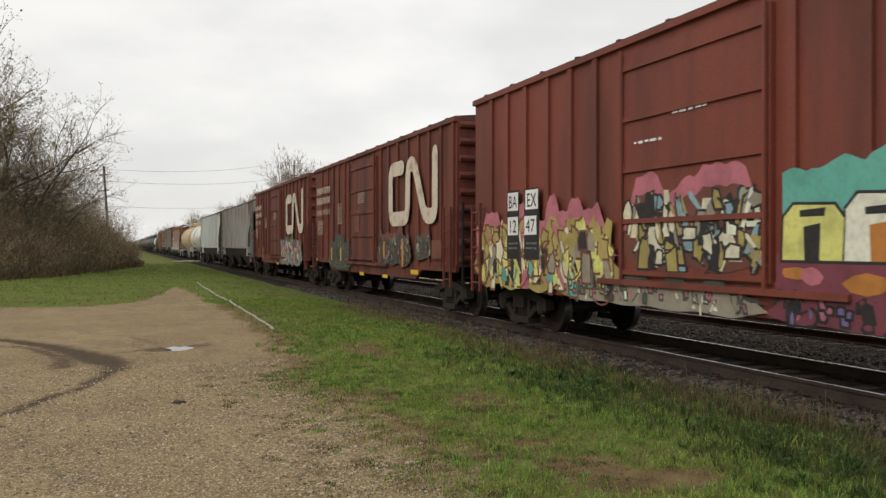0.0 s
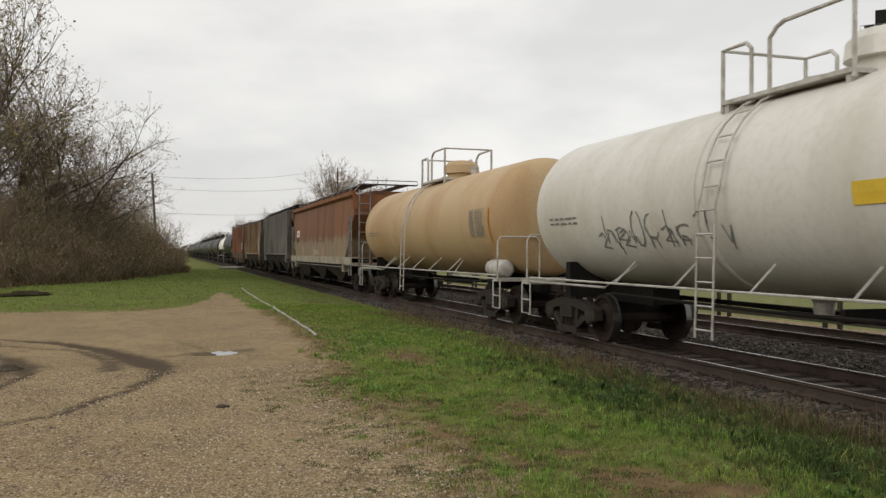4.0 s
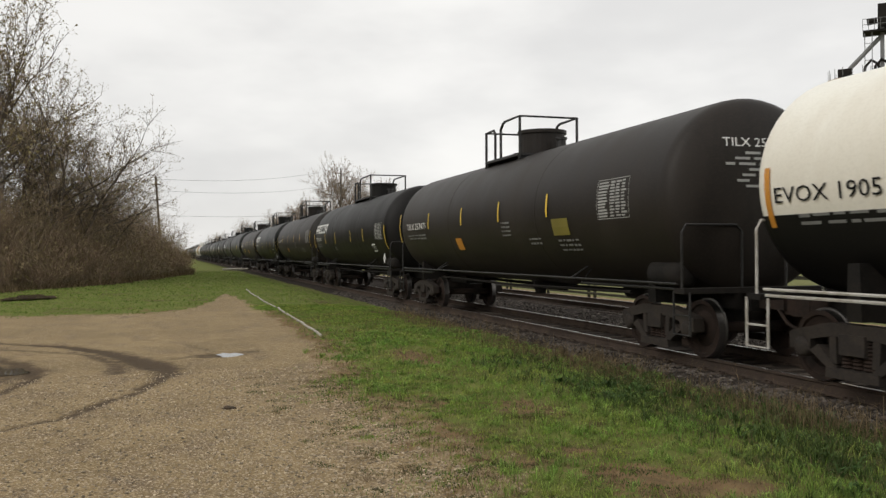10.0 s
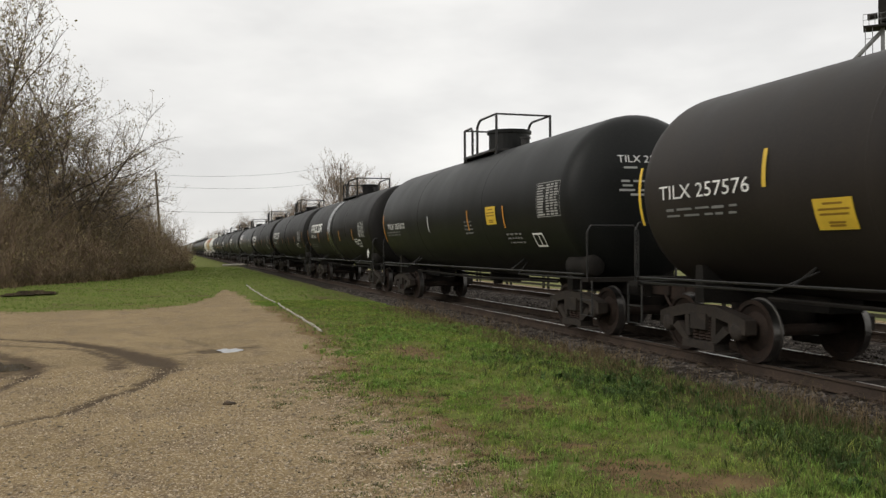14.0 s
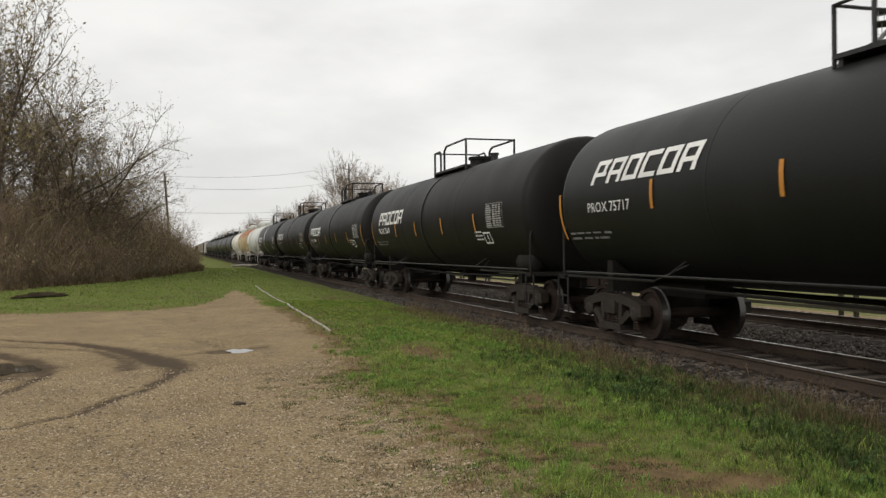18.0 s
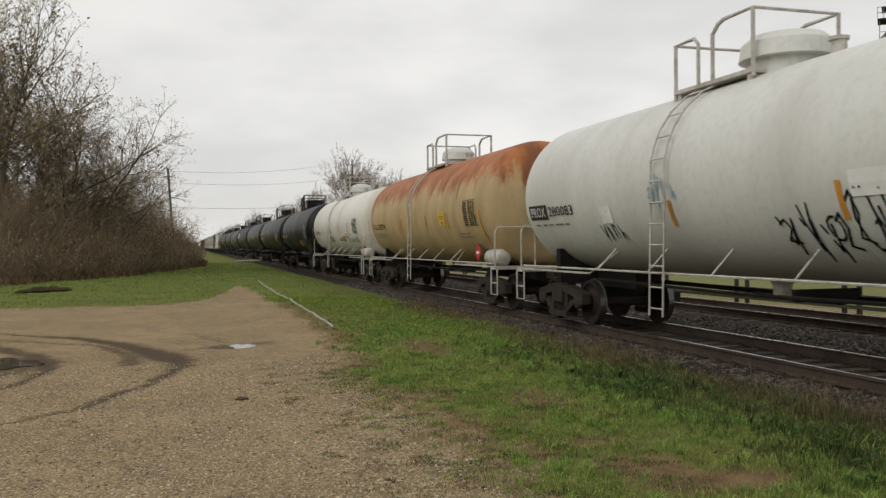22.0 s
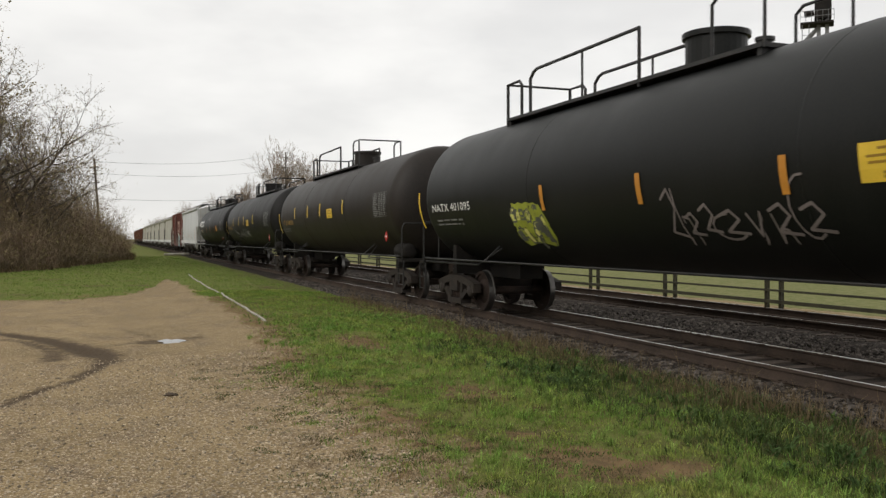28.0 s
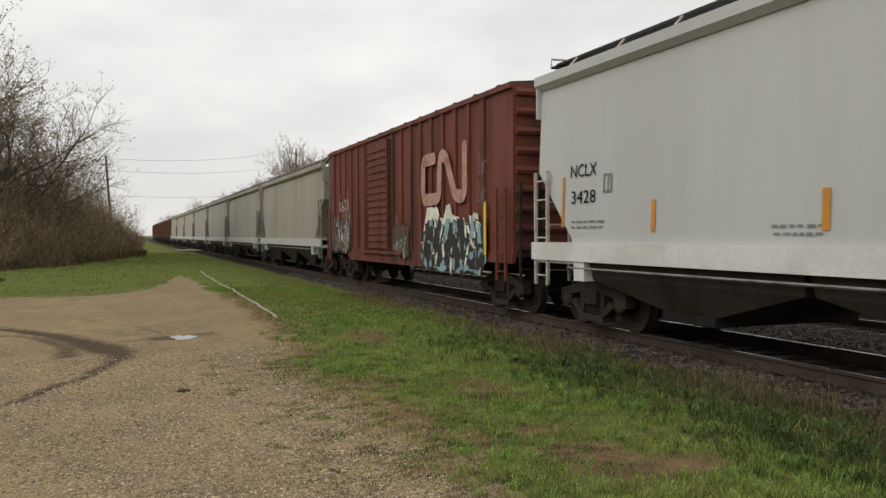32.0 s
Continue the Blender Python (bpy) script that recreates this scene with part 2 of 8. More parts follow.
M["bay_dark"] = surf("dark_brown_hopper_bay", (0.045, 0.036, 0.028), (0.022, 0.018, 0.015), (0.075, 0.059, 0.045), s1=1.2, streak=0.3, rough=0.85, spec=0.15)
M["rusty_hopper"] = rust_over("rust_run_hopper_paint", (0.27, 0.2, 0.125), (0.215, 0.088, 0.034), 1.4, 3.2, 0.75)
M["bin"] = rust_over("rust_stained_bin_paint", (0.6, 0.52, 0.38), (0.4, 0.16, 0.05), 4.0, 12.0, 0.35)


for key, c in (("ochre", (0.42, 0.33, 0.1)), ("cream", (0.74, 0.69, 0.5)), ("rose", (0.5, 0.16, 0.2)), ("teal", (0.13, 0.42, 0.34)), ("white", (0.8, 0.79, 0.64)), ("lemon", (0.7, 0.68, 0.2)),
               ("plum", (0.2, 0.05, 0.07)), ("orange", (0.5, 0.2, 0.04)), ("violet", (0.22, 0.16, 0.36)), ("rust", (0.17, 0.06, 0.04)), ("sky", (0.26, 0.4, 0.44)), ("dust", (0.33, 0.29, 0.22)),
               ("dark", (0.025, 0.022, 0.022)), ("slate", (0.07, 0.07, 0.058)), ("moss", (0.115, 0.118, 0.09)), ("lime", (0.36, 0.4, 0.04))):
    M["spray_" + key] = surf("spray_paint_" + key, c, [v * 0.72 for v in c], [v * 0.5 + 0.04 for v in c], s1=2.0, s2=14, rough=0.6, bump=0.03, amt3=0.4)
M["tag_silver"] = plain("silver_spray_line", (0.2, 0.17, 0.16), 0.6)
M["olive_label"] = plain("sooty_yellow_label", (0.2, 0.17, 0.03), 0.6)
M["chalk"] = plain("grey_white_marker", (0.36, 0.35, 0.33), 0.7)
M["ladder_grime"] = surf("grimy_ladder_steel", (0.09, 0.07, 0.055), (0.03, 0.024, 0.02), (0.15, 0.12, 0.1), s1=4, rough=0.75)
M["pink_label"] = plain("faded_pink_label", (0.4, 0.13, 0.15), 0.6)
M["clod"] = surf("dead_leaf_clod", (0.06, 0.038, 0.02), (0.03, 0.022, 0.014), (0.1, 0.07, 0.035), s1=20, s2=60, rough=0.9, bump=0.4)

# ---- small mesh helpers ----
def part(name, bm, material, parent=None, label="", smooth=False):
    """Links a bmesh (or shared mesh data) as one mesh object under a thing or a part."""
    if isinstance(bm, bpy.types.Mesh):
        me = bm
    else:
        me = bpy.data.meshes.new(name)
        bmesh.ops.recalc_face_normals(bm, faces=bm.faces)
        bm.to_mesh(me)
        bm.free()
        if smooth:
            for poly in me.polygons:
                poly.use_smooth = True
    if material and not me.materials:
        me.materials.append(material)
    ob = new(name, me)
    if parent:
        ob.parent = parent
    if label:
        tagged(ob, label)
    return ob


def box(bm, x0, x1, y0, y1, z0, z1):
    v = [bm.verts.new(p) for p in ((x0, y0, z0), (x1, y0, z0), (x1, y1, z0), (x0, y1, z0), (x0, y0, z1), (x1, y0, z1), (x1, y1, z1), (x0, y1, z1))]
    for f in ((3, 2, 1, 0), (4, 5, 6, 7), (0, 1, 5, 4), (1, 2, 6, 5), (2, 3, 7, 6), (3, 0, 4, 7)):
        bm.faces.new([v[i] for i in f])
    return bm


def tube(bm, pts, r, n=6, r_end=None):
    """A round bar through the points."""
    rings = []
    pts = [Vector(p) for p in pts]
    for i, p in enumerate(pts):
        d = (pts[min(i + 1, len(pts) - 1)] - pts[max(i - 1, 0)]).normalized()
        a = d.orthogonal().normalized() if i == 0 else (rings_a - d * rings_a.dot(d)).normalized()
        rings_a = a
        b = d.cross(a)
        rr = r if r_end is None else r + (r_end - r) * i / (len(pts) - 1)
        rings.append([bm.verts.new(p + (a * math.cos(2 * math.pi * k / n) + b * math.sin(2 * math.pi * k / n)) * rr) for k in range(n)])
    for u, v in zip(rings, rings[1:]):
        for k in range(n):
            bm.faces.new((u[k], u[(k + 1) % n], v[(k + 1) % n], v[k]))
    bm.faces.new(list(reversed(rings[0])))
    bm.faces.new(rings[-1])
    return bm


def lathe(bm, prof, n=32, axis="y"):
    """Turns (along, radius) pairs about the y (or z) axis."""
    rings = []
    for s, r in prof:
        if r < 1e-4:
            rings.append([bm.verts.new((0, s, 0) if axis == "y" else (0, 0, s))])
            continue
        row = []
        for k in range(n):
            c, q = r * math.cos(2 * math.pi * k / n), r * math.sin(2 * math.pi * k / n)
            row.append(bm.verts.new((c, s, q) if axis == "y" else (c, q, s)))
        rings.append(row)
    for u, v in zip(rings, rings[1:]):
        for k in range(n):
            if len(u) == 1 and len(v) == 1:
                continue
            if len(u) == 1:
                bm.faces.new((u[0], v[(k + 1) % n], v[k]))
            elif len(v) == 1:
                bm.faces.new((u[k], u[(k + 1) % n], v[0]))
            else:
                bm.faces.new((u[k], u[(k + 1) % n], v[(k + 1) % n], v[k]))
    return bm


def prism(bm, poly, x0, x1):
    """A polygon in y, z drawn out from x0 to x1."""
    a = [bm.verts.new((x0, y, z)) for y, z in poly]
    b = [bm.verts.new((x1, y, z)) for y, z in poly]
    bm.faces.new(a)
    bm.faces.new(list(reversed(b)))
    for i in range(len(poly)):
        j = (i + 1) % len(poly)
        bm.faces.new((a[i], b[i], b[j], a[j]))
    return bm


def moved(bm, m):
    bmesh.ops.transform(bm, matrix=m, verts=bm.verts)
    return bm


def raw(name, verts, faces, material, smooth=False):
    me = bpy.data.meshes.new(name)
    me.from_pydata(verts, [], faces)
    me.materials.append(material)
    if smooth:
        me.polygons.foreach_set("use_smooth", [True] * len(me.polygons))
    me.update()
    return me


def quads(name, arr, material):
    """Many loose quads from an array of shape (n, 4, 3)."""
    n = len(arr)
    me = bpy.data.meshes.new(name)
    me.vertices.add(4 * n)
    me.vertices.foreach_set("co", np.ascontiguousarray(arr, dtype=np.float32).ravel())
    me.loops.add(4 * n)
    me.loops.foreach_set("vertex_index", np.arange(4 * n, dtype=np.int32))
    me.polygons.add(n)
    me.polygons.foreach_set("loop_start", np.arange(0, 4 * n, 4, dtype=np.int32))
    me.update(calc_edges=True)
    me.materials.append(material)
    return me


def thing(name, label, category, group="", kind=""):
    e = new(name)
    e.empty_display_size = 0.3
    return tagged(e, label, category, group, kind)


# ---- lay of the land: x across the track, y along it, z up; camera stands at the origin ----
TRACK, TRACK2, RAIL = 8.65, 13.6, 0.15
rng = np.random.default_rng(7)


def smooth(a, b, x):
    t = np.clip((x - a) / (b - a), 0, 1)
    return t * t * (3 - 2 * t)


def wob(x, y, s, k=0.0):
    """Soft unevenness from a few sines."""
    return (np.sin(x * s + 1.3 + k) * np.cos(y * s * 0.8 + 0.4 + k) + 0.6 * np.sin(x * s * 2.1 + y * s * 1.7 + 2.0 + k) + 0.4 * np.cos(x * s * 3.9 - y * s * 3.3 + k)) / 2.0


def gravel_edge(y):
    return np.interp(y, (-20, 3, 5.9, 7.4, 9.0, 9.8, 10.6, 12.9, 16.9, 22, 27, 34, 40), (2.3, 2.05, 2.05, 2.05, 2.1, 1.95, 1.75, 2.05, 2.6, 2.72, 2.62, 2.6, 2.3))


def lot_mask(x, y):
    """1 on the gravel lot and its lane, 0 on grass."""
    right = gravel_edge(y) - x
    far = np.interp(x, (-40, -3.9, -1.6, -0.3, 0.7, 1.34, 2.1, 2.5, 3.0), (29, 28.0, 27.6, 27.9, 30.1, 33.4, 39.5, 40, 33)) - y
    d = np.minimum(right, far * 0.4) + 0.22 * wob(x, y, 2.3) + 0.1 * wob(x, y, 6.1, 2.0)
    return smooth(-0.25, 0.3, d)


def near_line(x, y, pts):
    """Distance to a bent line, across the view counted twice as close along it."""
    d = np.full(np.shape(x), 1e9)
    for (ax, ay, aw), (bx, by, bw) in zip(pts, pts[1:]):
        vx, vy = bx - ax, by - ay
        t = np.clip(((x - ax) * vx + (y - ay) * vy) / (vx * vx + vy * vy), 0, 1)
        d = np.minimum(d, np.hypot(x - ax - t * vx, y - ay - t * vy) / (aw + (bw - aw) * t))
    return d


RUTS = (
    (((-6.5, 21.6, 0.10), (-4.0, 20.1, 0.11), (-2.65, 18.98, 0.12), (-1.86, 18.24, 0.14), (-1.29, 17.3, 0.19), (-0.85, 16.3, 0.26), (-0.45, 15.1, 0.34), (-0.16, 14.2, 0.3)), 1.0),
    (((-0.15, 14.2, 0.26), (-0.1, 13.6, 0.2), (-0.27, 12.75, 0.15), (-0.43, 12.1, 0.13), (-0.67, 11.5, 0.11), (-0.94, 10.9, 0.09), (-1.18, 10.4, 0.08), (-1.7, 9.8, 0.07), (-2.6, 9.2, 0.06)), 0.75),
    (((-4.6, 19.4, 0.08), (-2.6, 17.7, 0.10), (-1.75, 17.1, 0.13), (-1.42, 16.5, 0.15), (-1.0, 15.4, 0.15), (-0.8, 13.9, 0.2)), 0.6),
    (((-4.4, 18.2, 0.13), (-3.05, 16.8, 0.2), (-2.45, 15.7, 0.24), (-2.05, 14.7, 0.24), (-2.0, 13.9, 0.15), (-2.15, 12.5, 0.11), (-2.5, 11.8, 0.09), (-3.3, 11.2, 0.08)), 0.75),
    (((-0.6, 19.2, 0.07), (0.2, 18.0, 0.08), (0.7, 16.6, 0.11)), 0.38),
    (((-0.1, 15.6, 0.2), (0.3, 15.9, 0.15), (0.71, 16.05, 0.2)), 0.45),
)


def rut_mask(x, y):
    """Tyre ruts that swing round in pointed bends about a wet hollow."""
    m = np.zeros(np.shape(x))
    wx, wy = x + 0.07 * wob(x, y, 3.1), y + 0.12 * wob(x, y, 2.3, 1.0)
    for pts, a in RUTS:
        m = np.maximum(m, a * np.exp(-near_line(wx, wy, pts) ** 2))
    q = np.sqrt(((x + 2.75) / 0.75) ** 2 + ((y - 14.6) / 1.2) ** 2)
    d = np.sqrt(((x - 0.75) / 0.6) ** 2 + ((y - 15.9) / 0.4) ** 2)
    e = np.sqrt(((x - 1.35) / 0.3) ** 2 + ((y - 16.2) / 0.3) ** 2)
    m = np.maximum(m, 0.55 * smooth(1.3, 0.7, q + 0.2 * wob(x, y, 4.0)))
    return np.maximum(m, np.maximum(0.6 * smooth(1.2, 0.5, d + 0.25 * wob(x, y, 4.0)), 0.45 * smooth(1.2, 0.5, e)))


def sward(x, y):
    """Where grass grows: thick by the ditch, thin at the lot's edge, worn bare in patches."""
    g = (1 - lot_mask(x, y))
    bare = smooth(0.25, 0.7, wob(x, y, 1.3, 1.0) + 0.5 * wob(x, y, 4.7) + 0.4 * wob(x, y, 9.0, 3.0)) * smooth(4.6, 2.8, x) * smooth(40, 25, y)
    spots = sum(a * np.exp(-(((x - cx) / rx) ** 2 + ((y - cy) / ry) ** 2)) for cx, cy, rx, ry, a in ((3.45, 6.0, 0.42, 0.5, 1.3), (3.95, 5.45, 0.5, 0.3, 1.2), (3.38, 6.9, 0.2, 0.22, 1.0), (3.9, 14.2, 0.5, 1.5, 1.0), (3.85, 9.1, 0.42, 0.85, 1.0), (2.5, 8.2, 0.4, 0.7, 0.7), (5.2, 6.0, 0.16, 0.2, 1.2), (2.95, 10.2, 0.3, 0.7, 0.6)))
    edge = np.maximum(smooth(-0.1, 1.3, x - gravel_edge(y) + 0.3 * wob(x, y, 2.7)), smooth(26.0, 28.0, y))
    return np.clip(g * (1 - 0.8 * bare) * (1 - np.clip(spots, 0, 0.9)) * (0.12 + 0.88 * edge), 0, 1)


def dark_strip(x, y):
    """Darker band at the foot of the ballast, fading along the line."""
    return smooth(4.2, 5.7, x + 0.35 * wob(x, y, 1.5)) * smooth(16, 8.5, y)


def land(x, y):
    z = 0.02 * wob(x, y, 0.55) * smooth(2, 6, np.abs(x) + np.abs(y) * 0.3)
    z = z - 0.1 * smooth(4.6, 6.4, x) - 0.035 * rut_mask(x, y)
    z = z + (1 - lot_mask(x, y)) * (0.03 + 0.02 * wob(x, y, 3.0))
    z = z - 0.2 * smooth(15.8, 17.5, x)
    # the beds of stone lie in a shallow cut
    return z - 0.22 * smooth(6.9, 7.6, x) * smooth(15.9, 15.0, x)


def axis(parts):
    out = [parts[0][0]]
    for a, b, step in parts:
        n = max(1, int(round((b - a) / step)))
        out += list(np.linspace(a, b, n + 1)[1:])
    return np.array(out)


gx = axis([(-2500, -400, 350), (-400, -60, 34), (-60, -9, 2.5), (-9, 7, 0.11), (7, 22, 0.6), (22, 100, 6), (100, 500, 50), (500, 2500, 400)])
gy = axis([(-600, -20, 60), (-20, 3, 1.5), (3, 16, 0.11), (16, 32, 0.2), (32, 60, 0.6), (60, 140, 3), (140, 600, 40), (600, 3500, 300)])
GX, GY = np.meshgrid(gx, gy)
GZ = land(GX, GY)
nx, ny = len(gx), len(gy)
co = np.stack([GX, GY, GZ], -1).reshape(-1, 3)
idx = np.arange(nx * ny).reshape(ny, nx)
fa = np.stack([idx[:-1, :-1], idx[:-1, 1:], idx[1:, 1:], idx[1:, :-1]], -1).reshape(-1, 4)
me = bpy.data.meshes.new("ground")
me.vertices.add(len(co))
me.vertices.foreach_set("co", co.astype(np.float32).ravel())
me.loops.add(4 * len(fa))
me.loops.foreach_set("vertex_index", fa.astype(np.int32).ravel())
me.polygons.add(len(fa))
me.polygons.foreach_set("loop_start", np.arange(0, 4 * len(fa), 4, dtype=np.int32))
me.polygons.foreach_set("use_smooth", np.ones(len(fa), dtype=bool))
me.update(calc_edges=True)
for key, arr in (("lot", np.maximum(lot_mask(GX, GY), 0.62 * smooth(1.5, 0.1, GX - gravel_edge(GY) + 0.3 * wob(GX, GY, 3.3)) * smooth(24, 13, GY) * (GX < 9)) + smooth(15.4, 15.9, GX) * smooth(19.0, 18.2, GX)), ("mud", rut_mask(GX, GY) * lot_mask(GX, GY)), ("sward", sward(GX, GY)), ("lawn", smooth(18.0, 19.0, GX)), ("ditch", (0.3 * smooth(5.6, 6.4, GX) + 0.7 * dark_strip(GX + 0.3, GY)) * (GX < 9))):
    at = me.attributes.new(key, "FLOAT", "POINT")
    at.data.foreach_set("value", arr.astype(np.float32).ravel())


def ground_material():
    m = bpy.data.materials.new("ground_soil_grass_gravel")
    m.use_nodes = True
    nt = m.node_tree
    p = nt.nodes["Principled BSDF"]
    v = coords(nt)
    a_lot, a_mud = node(nt, "ShaderNodeAttribute"), node(nt, "ShaderNodeAttribute")
    a_lot.attribute_name, a_mud.attribute_name = "lot", "mud"
    lot, mud = a_lot.outputs["Fac"], a_mud.outputs["Fac"]
    a_sw, a_lawn = node(nt, "ShaderNodeAttribute"), node(nt, "ShaderNodeAttribute")
    a_sw.attribute_name, a_lawn.attribute_name = "sward", "lawn"
    n_big, n_mid, n_fine = noise_tex(nt, v, 0.45, 5), noise_tex(nt, v, 3.2, 6, 0.65), noise_tex(nt, v, 38, 5, 0.7)
    peb = node(nt, "ShaderNodeTexVoronoi", {"Vector": v, "Scale": 75.0})
    pebc = node(nt, "ShaderNodeSeparateXYZ", {0: peb.outputs["Color"]}).outputs[0]
    # gravel: sandy fines with paler and darker stones
    g = mixc(nt, ramp(nt, n_big, 0.35, 0.65), (0.27, 0.198, 0.106), (0.2, 0.145, 0.077))
    g = mixc(nt, ramp(nt, noise_tex(nt, coords(nt, (1.0, 0.55, 1.0)), 1.7, 7, 0.68), 0.46, 0.68), g, (0.165, 0.12, 0.076))
    g = mixc(nt, math_node(nt, "MULTIPLY", ramp(nt, n_mid, 0.5, 0.72), 0.55), g, (0.12, 0.087, 0.056))
    g = mixc(nt, math_node(nt, "MULTIPLY", ramp(nt, pebc, 0.6, 0.85), 0.62), g, (0.48, 0.39, 0.255))
    big_peb = node(nt, "ShaderNodeTexVoronoi", {"Vector": v, "Scale": 34.0})
    big_c = node(nt, "ShaderNodeSeparateXYZ", {0: big_peb.outputs["Color"]}).outputs[1]
    spot = math_node(nt, "MULTIPLY", ramp(nt, big_c, 0.78, 0.84), ramp(nt, big_peb.outputs["Distance"], 0.5, 0.25))
    g = mixc(nt, math_node(nt, "MULTIPLY", spot, 0.8), g, (0.5, 0.41, 0.3))
    dark = math_node(nt, "MULTIPLY", ramp(nt, big_c, 0.2, 0.12), ramp(nt, big_peb.outputs["Distance"], 0.55, 0.3))
    g = mixc(nt, math_node(nt, "MULTIPLY", dark, 0.4), g, (0.11, 0.08, 0.056))
    g = mixc(nt, math_node(nt, "MULTIPLY", ramp(nt, n_fine, 0.52, 0.72), 0.45), g, (0.1, 0.075, 0.052))
    wet = ramp(nt, math_node(nt, "ADD", mud, math_node(nt, "MULTIPLY", math_node(nt, "SUBTRACT", noise_tex(nt, v, 5.0, 7, 0.7), 0.5), 1.3)), 0.02, 0.75)
    g = mixc(nt, math_node(nt, "MULTIPLY", wet, 0.88), g, (0.055, 0.038, 0.025))
    # grass ground: green sward over straw and bare soil
    s = mixc(nt, ramp(nt, n_mid, 0.36, 0.62), (0.115, 0.15, 0.035), (0.165, 0.17, 0.055))
    s = mixc(nt, ramp(nt, n_big, 0.52, 0.7), s, (0.115, 0.095, 0.045))
    s = mixc(nt, math_node(nt, "MULTIPLY", ramp(nt, n_fine, 0.45, 0.75), 0.5), s, (0.03, 0.036, 0.012))
    soil = mixc(nt, ramp(nt, n_mid, 0.4, 0.65), (0.19, 0.125, 0.066), (0.125, 0.087, 0.047))
    soil = mixc(nt, math_node(nt, "MULTIPLY", ramp(nt, n_fine, 0.45, 0.75), 0.6), soil, (0.2, 0.165, 0.1))
    thick = ramp(nt, math_node(nt, "ADD", a_sw.outputs["Fac"], math_node(nt, "MULTIPLY", math_node(nt, "SUBTRACT", noise_tex(nt, v, 7.0, 6, 0.7), 0.5), 1.6)), 0.25, 0.6)
    s = mixc(nt, thick, soil, s)
    a_ditch = node(nt, "ShaderNodeAttribute")
    a_ditch.attribute_name = "ditch"
    # olive and brown, darker than the sward, towards the foot of the ballast
    dark_olive = mixc(nt, ramp(nt, n_mid, 0.4, 0.62), (0.036, 0.041, 0.014), (0.05, 0.038, 0.022))
    s = mixc(nt, math_node(nt, "MULTIPLY", a_ditch.outputs["Fac"], 0.85), s, dark_olive)
    s = mixc(nt, a_lawn.outputs["Fac"], s, mixc(nt, ramp(nt, n_mid, 0.4, 0.65), (0.14, 0.15, 0.058), (0.2, 0.195, 0.09)))
    f = ramp(nt, math_node(nt, "ADD", lot, math_node(nt, "MULTIPLY", math_node(nt, "SUBTRACT", n_mid, 0.5), 1.6)), 0.4, 0.62)
    nt.links.new(mixc(nt, f, s, g), p.inputs["Base Color"])
    r = math_node(nt, "SUBTRACT", 0.95, math_node(nt, "MULTIPLY", math_node(nt, "MULTIPLY", wet, f), 0.25))
    nt.links.new(r, p.inputs["Roughness"])
    p.inputs["Specular IOR Level"].default_value = 0.04
    h = math_node(nt, "ADD", math_node(nt, "MULTIPLY", n_fine, 0.6), math_node(nt, "MULTIPLY", peb.outputs["Distance"], -0.8))
    nt.links.new(node(nt, "ShaderNodeBump", {"Strength": 0.5, "Distance": 0.012, "Height": h}).outputs[0], p.inputs["Normal"])
    return m


me.materials.append(ground_material())
ground = tagged(new("ground", me), "gravel lot giving way to spring grass beside the railway", "ground", kind="structure")


def ground_z(x, y):
    return float(land(np.array(float(x)), np.array(float(y))))


# puddle that mirrors the sky, in the gravel
def water_material():
    m = bpy.data.materials.new("still_puddle_water")
    m.use_nodes = True
    p = m.node_tree.nodes["Principled BSDF"]
    p.inputs["Base Color"].default_value = (0.05, 0.045, 0.035, 1)
    p.inputs["Roughness"].default_value = 0.03
    p.inputs["Specular IOR Level"].default_value = 0.9
    p.inputs["IOR"].default_value = 1.6
    return m


M["water"] = water_material()
def puddle(name, cx, cy, rx, ry, z, k):
    bm = bmesh.new()
    ring = []
    for i in range(40):
        a = 2 * math.pi * i / 40
        q = 1 + 0.22 * math.sin(3 * a + k) + 0.12 * math.sin(7 * a + 2 * k)
        ring.append(bm.verts.new((cx + rx * q * math.cos(a), cy + ry * q * math.sin(a), z)))
    bm.faces.new(ring)
    ob = part(name, bm, M["water"])
    return tagged(ob, "shallow rain puddle mirroring the grey sky", "puddle", kind="structure")


puddle("water_1", 0.95, 15.8, 0.2, 0.42, ground_z(0.95, 15.8) + 0.012, 0.4)
puddle("water_2", -2.75, 14.7, 0.5, 0.75, ground_z(-2.75, 14.7) + 0.012, 1.7)
puddle("water_3", -5.6, 38.5, 0.9, 2.2, ground_z(-5.6, 38.5) + 0.05, 2.2)

# ---- track: ballast bed, ties, rails ----
def ballast_bed(name, cx, left, right, y0, y1, label):
    prof = [left, (-1.5, -0.035), (-0.72, -0.03), (0, -0.034), (0.72, -0.03), (1.5, -0.035), right]
    ys = axis([(y0, 2, 4), (2, 40, 0.35), (40, y1, 20)])
    v, f = [], []
    for j, y in enumerate(ys):
        for i, (x, z) in enumerate(prof):
            v.append((cx + x + 0.08 * math.sin(y * 1.7 + i) * (i in (0, 6)), y, z + 0.02 * math.sin(y * 2.3 + 1.7 * i)))
    n = len(prof)
    for j in range(len(ys) - 1):
        for i in range(n - 1):
            a = j * n + i
            f.append((a, a + 1, a + n + 1, a + n))
    return tagged(new(name, raw(name, v, f, M["fines"])), label, "ballast", kind="structure")


ballast_bed("ballast_bed", TRACK, (-2.05, -0.16), (2.46, -0.06), -60, 1500, "dark grey crushed stone bed under the main track")
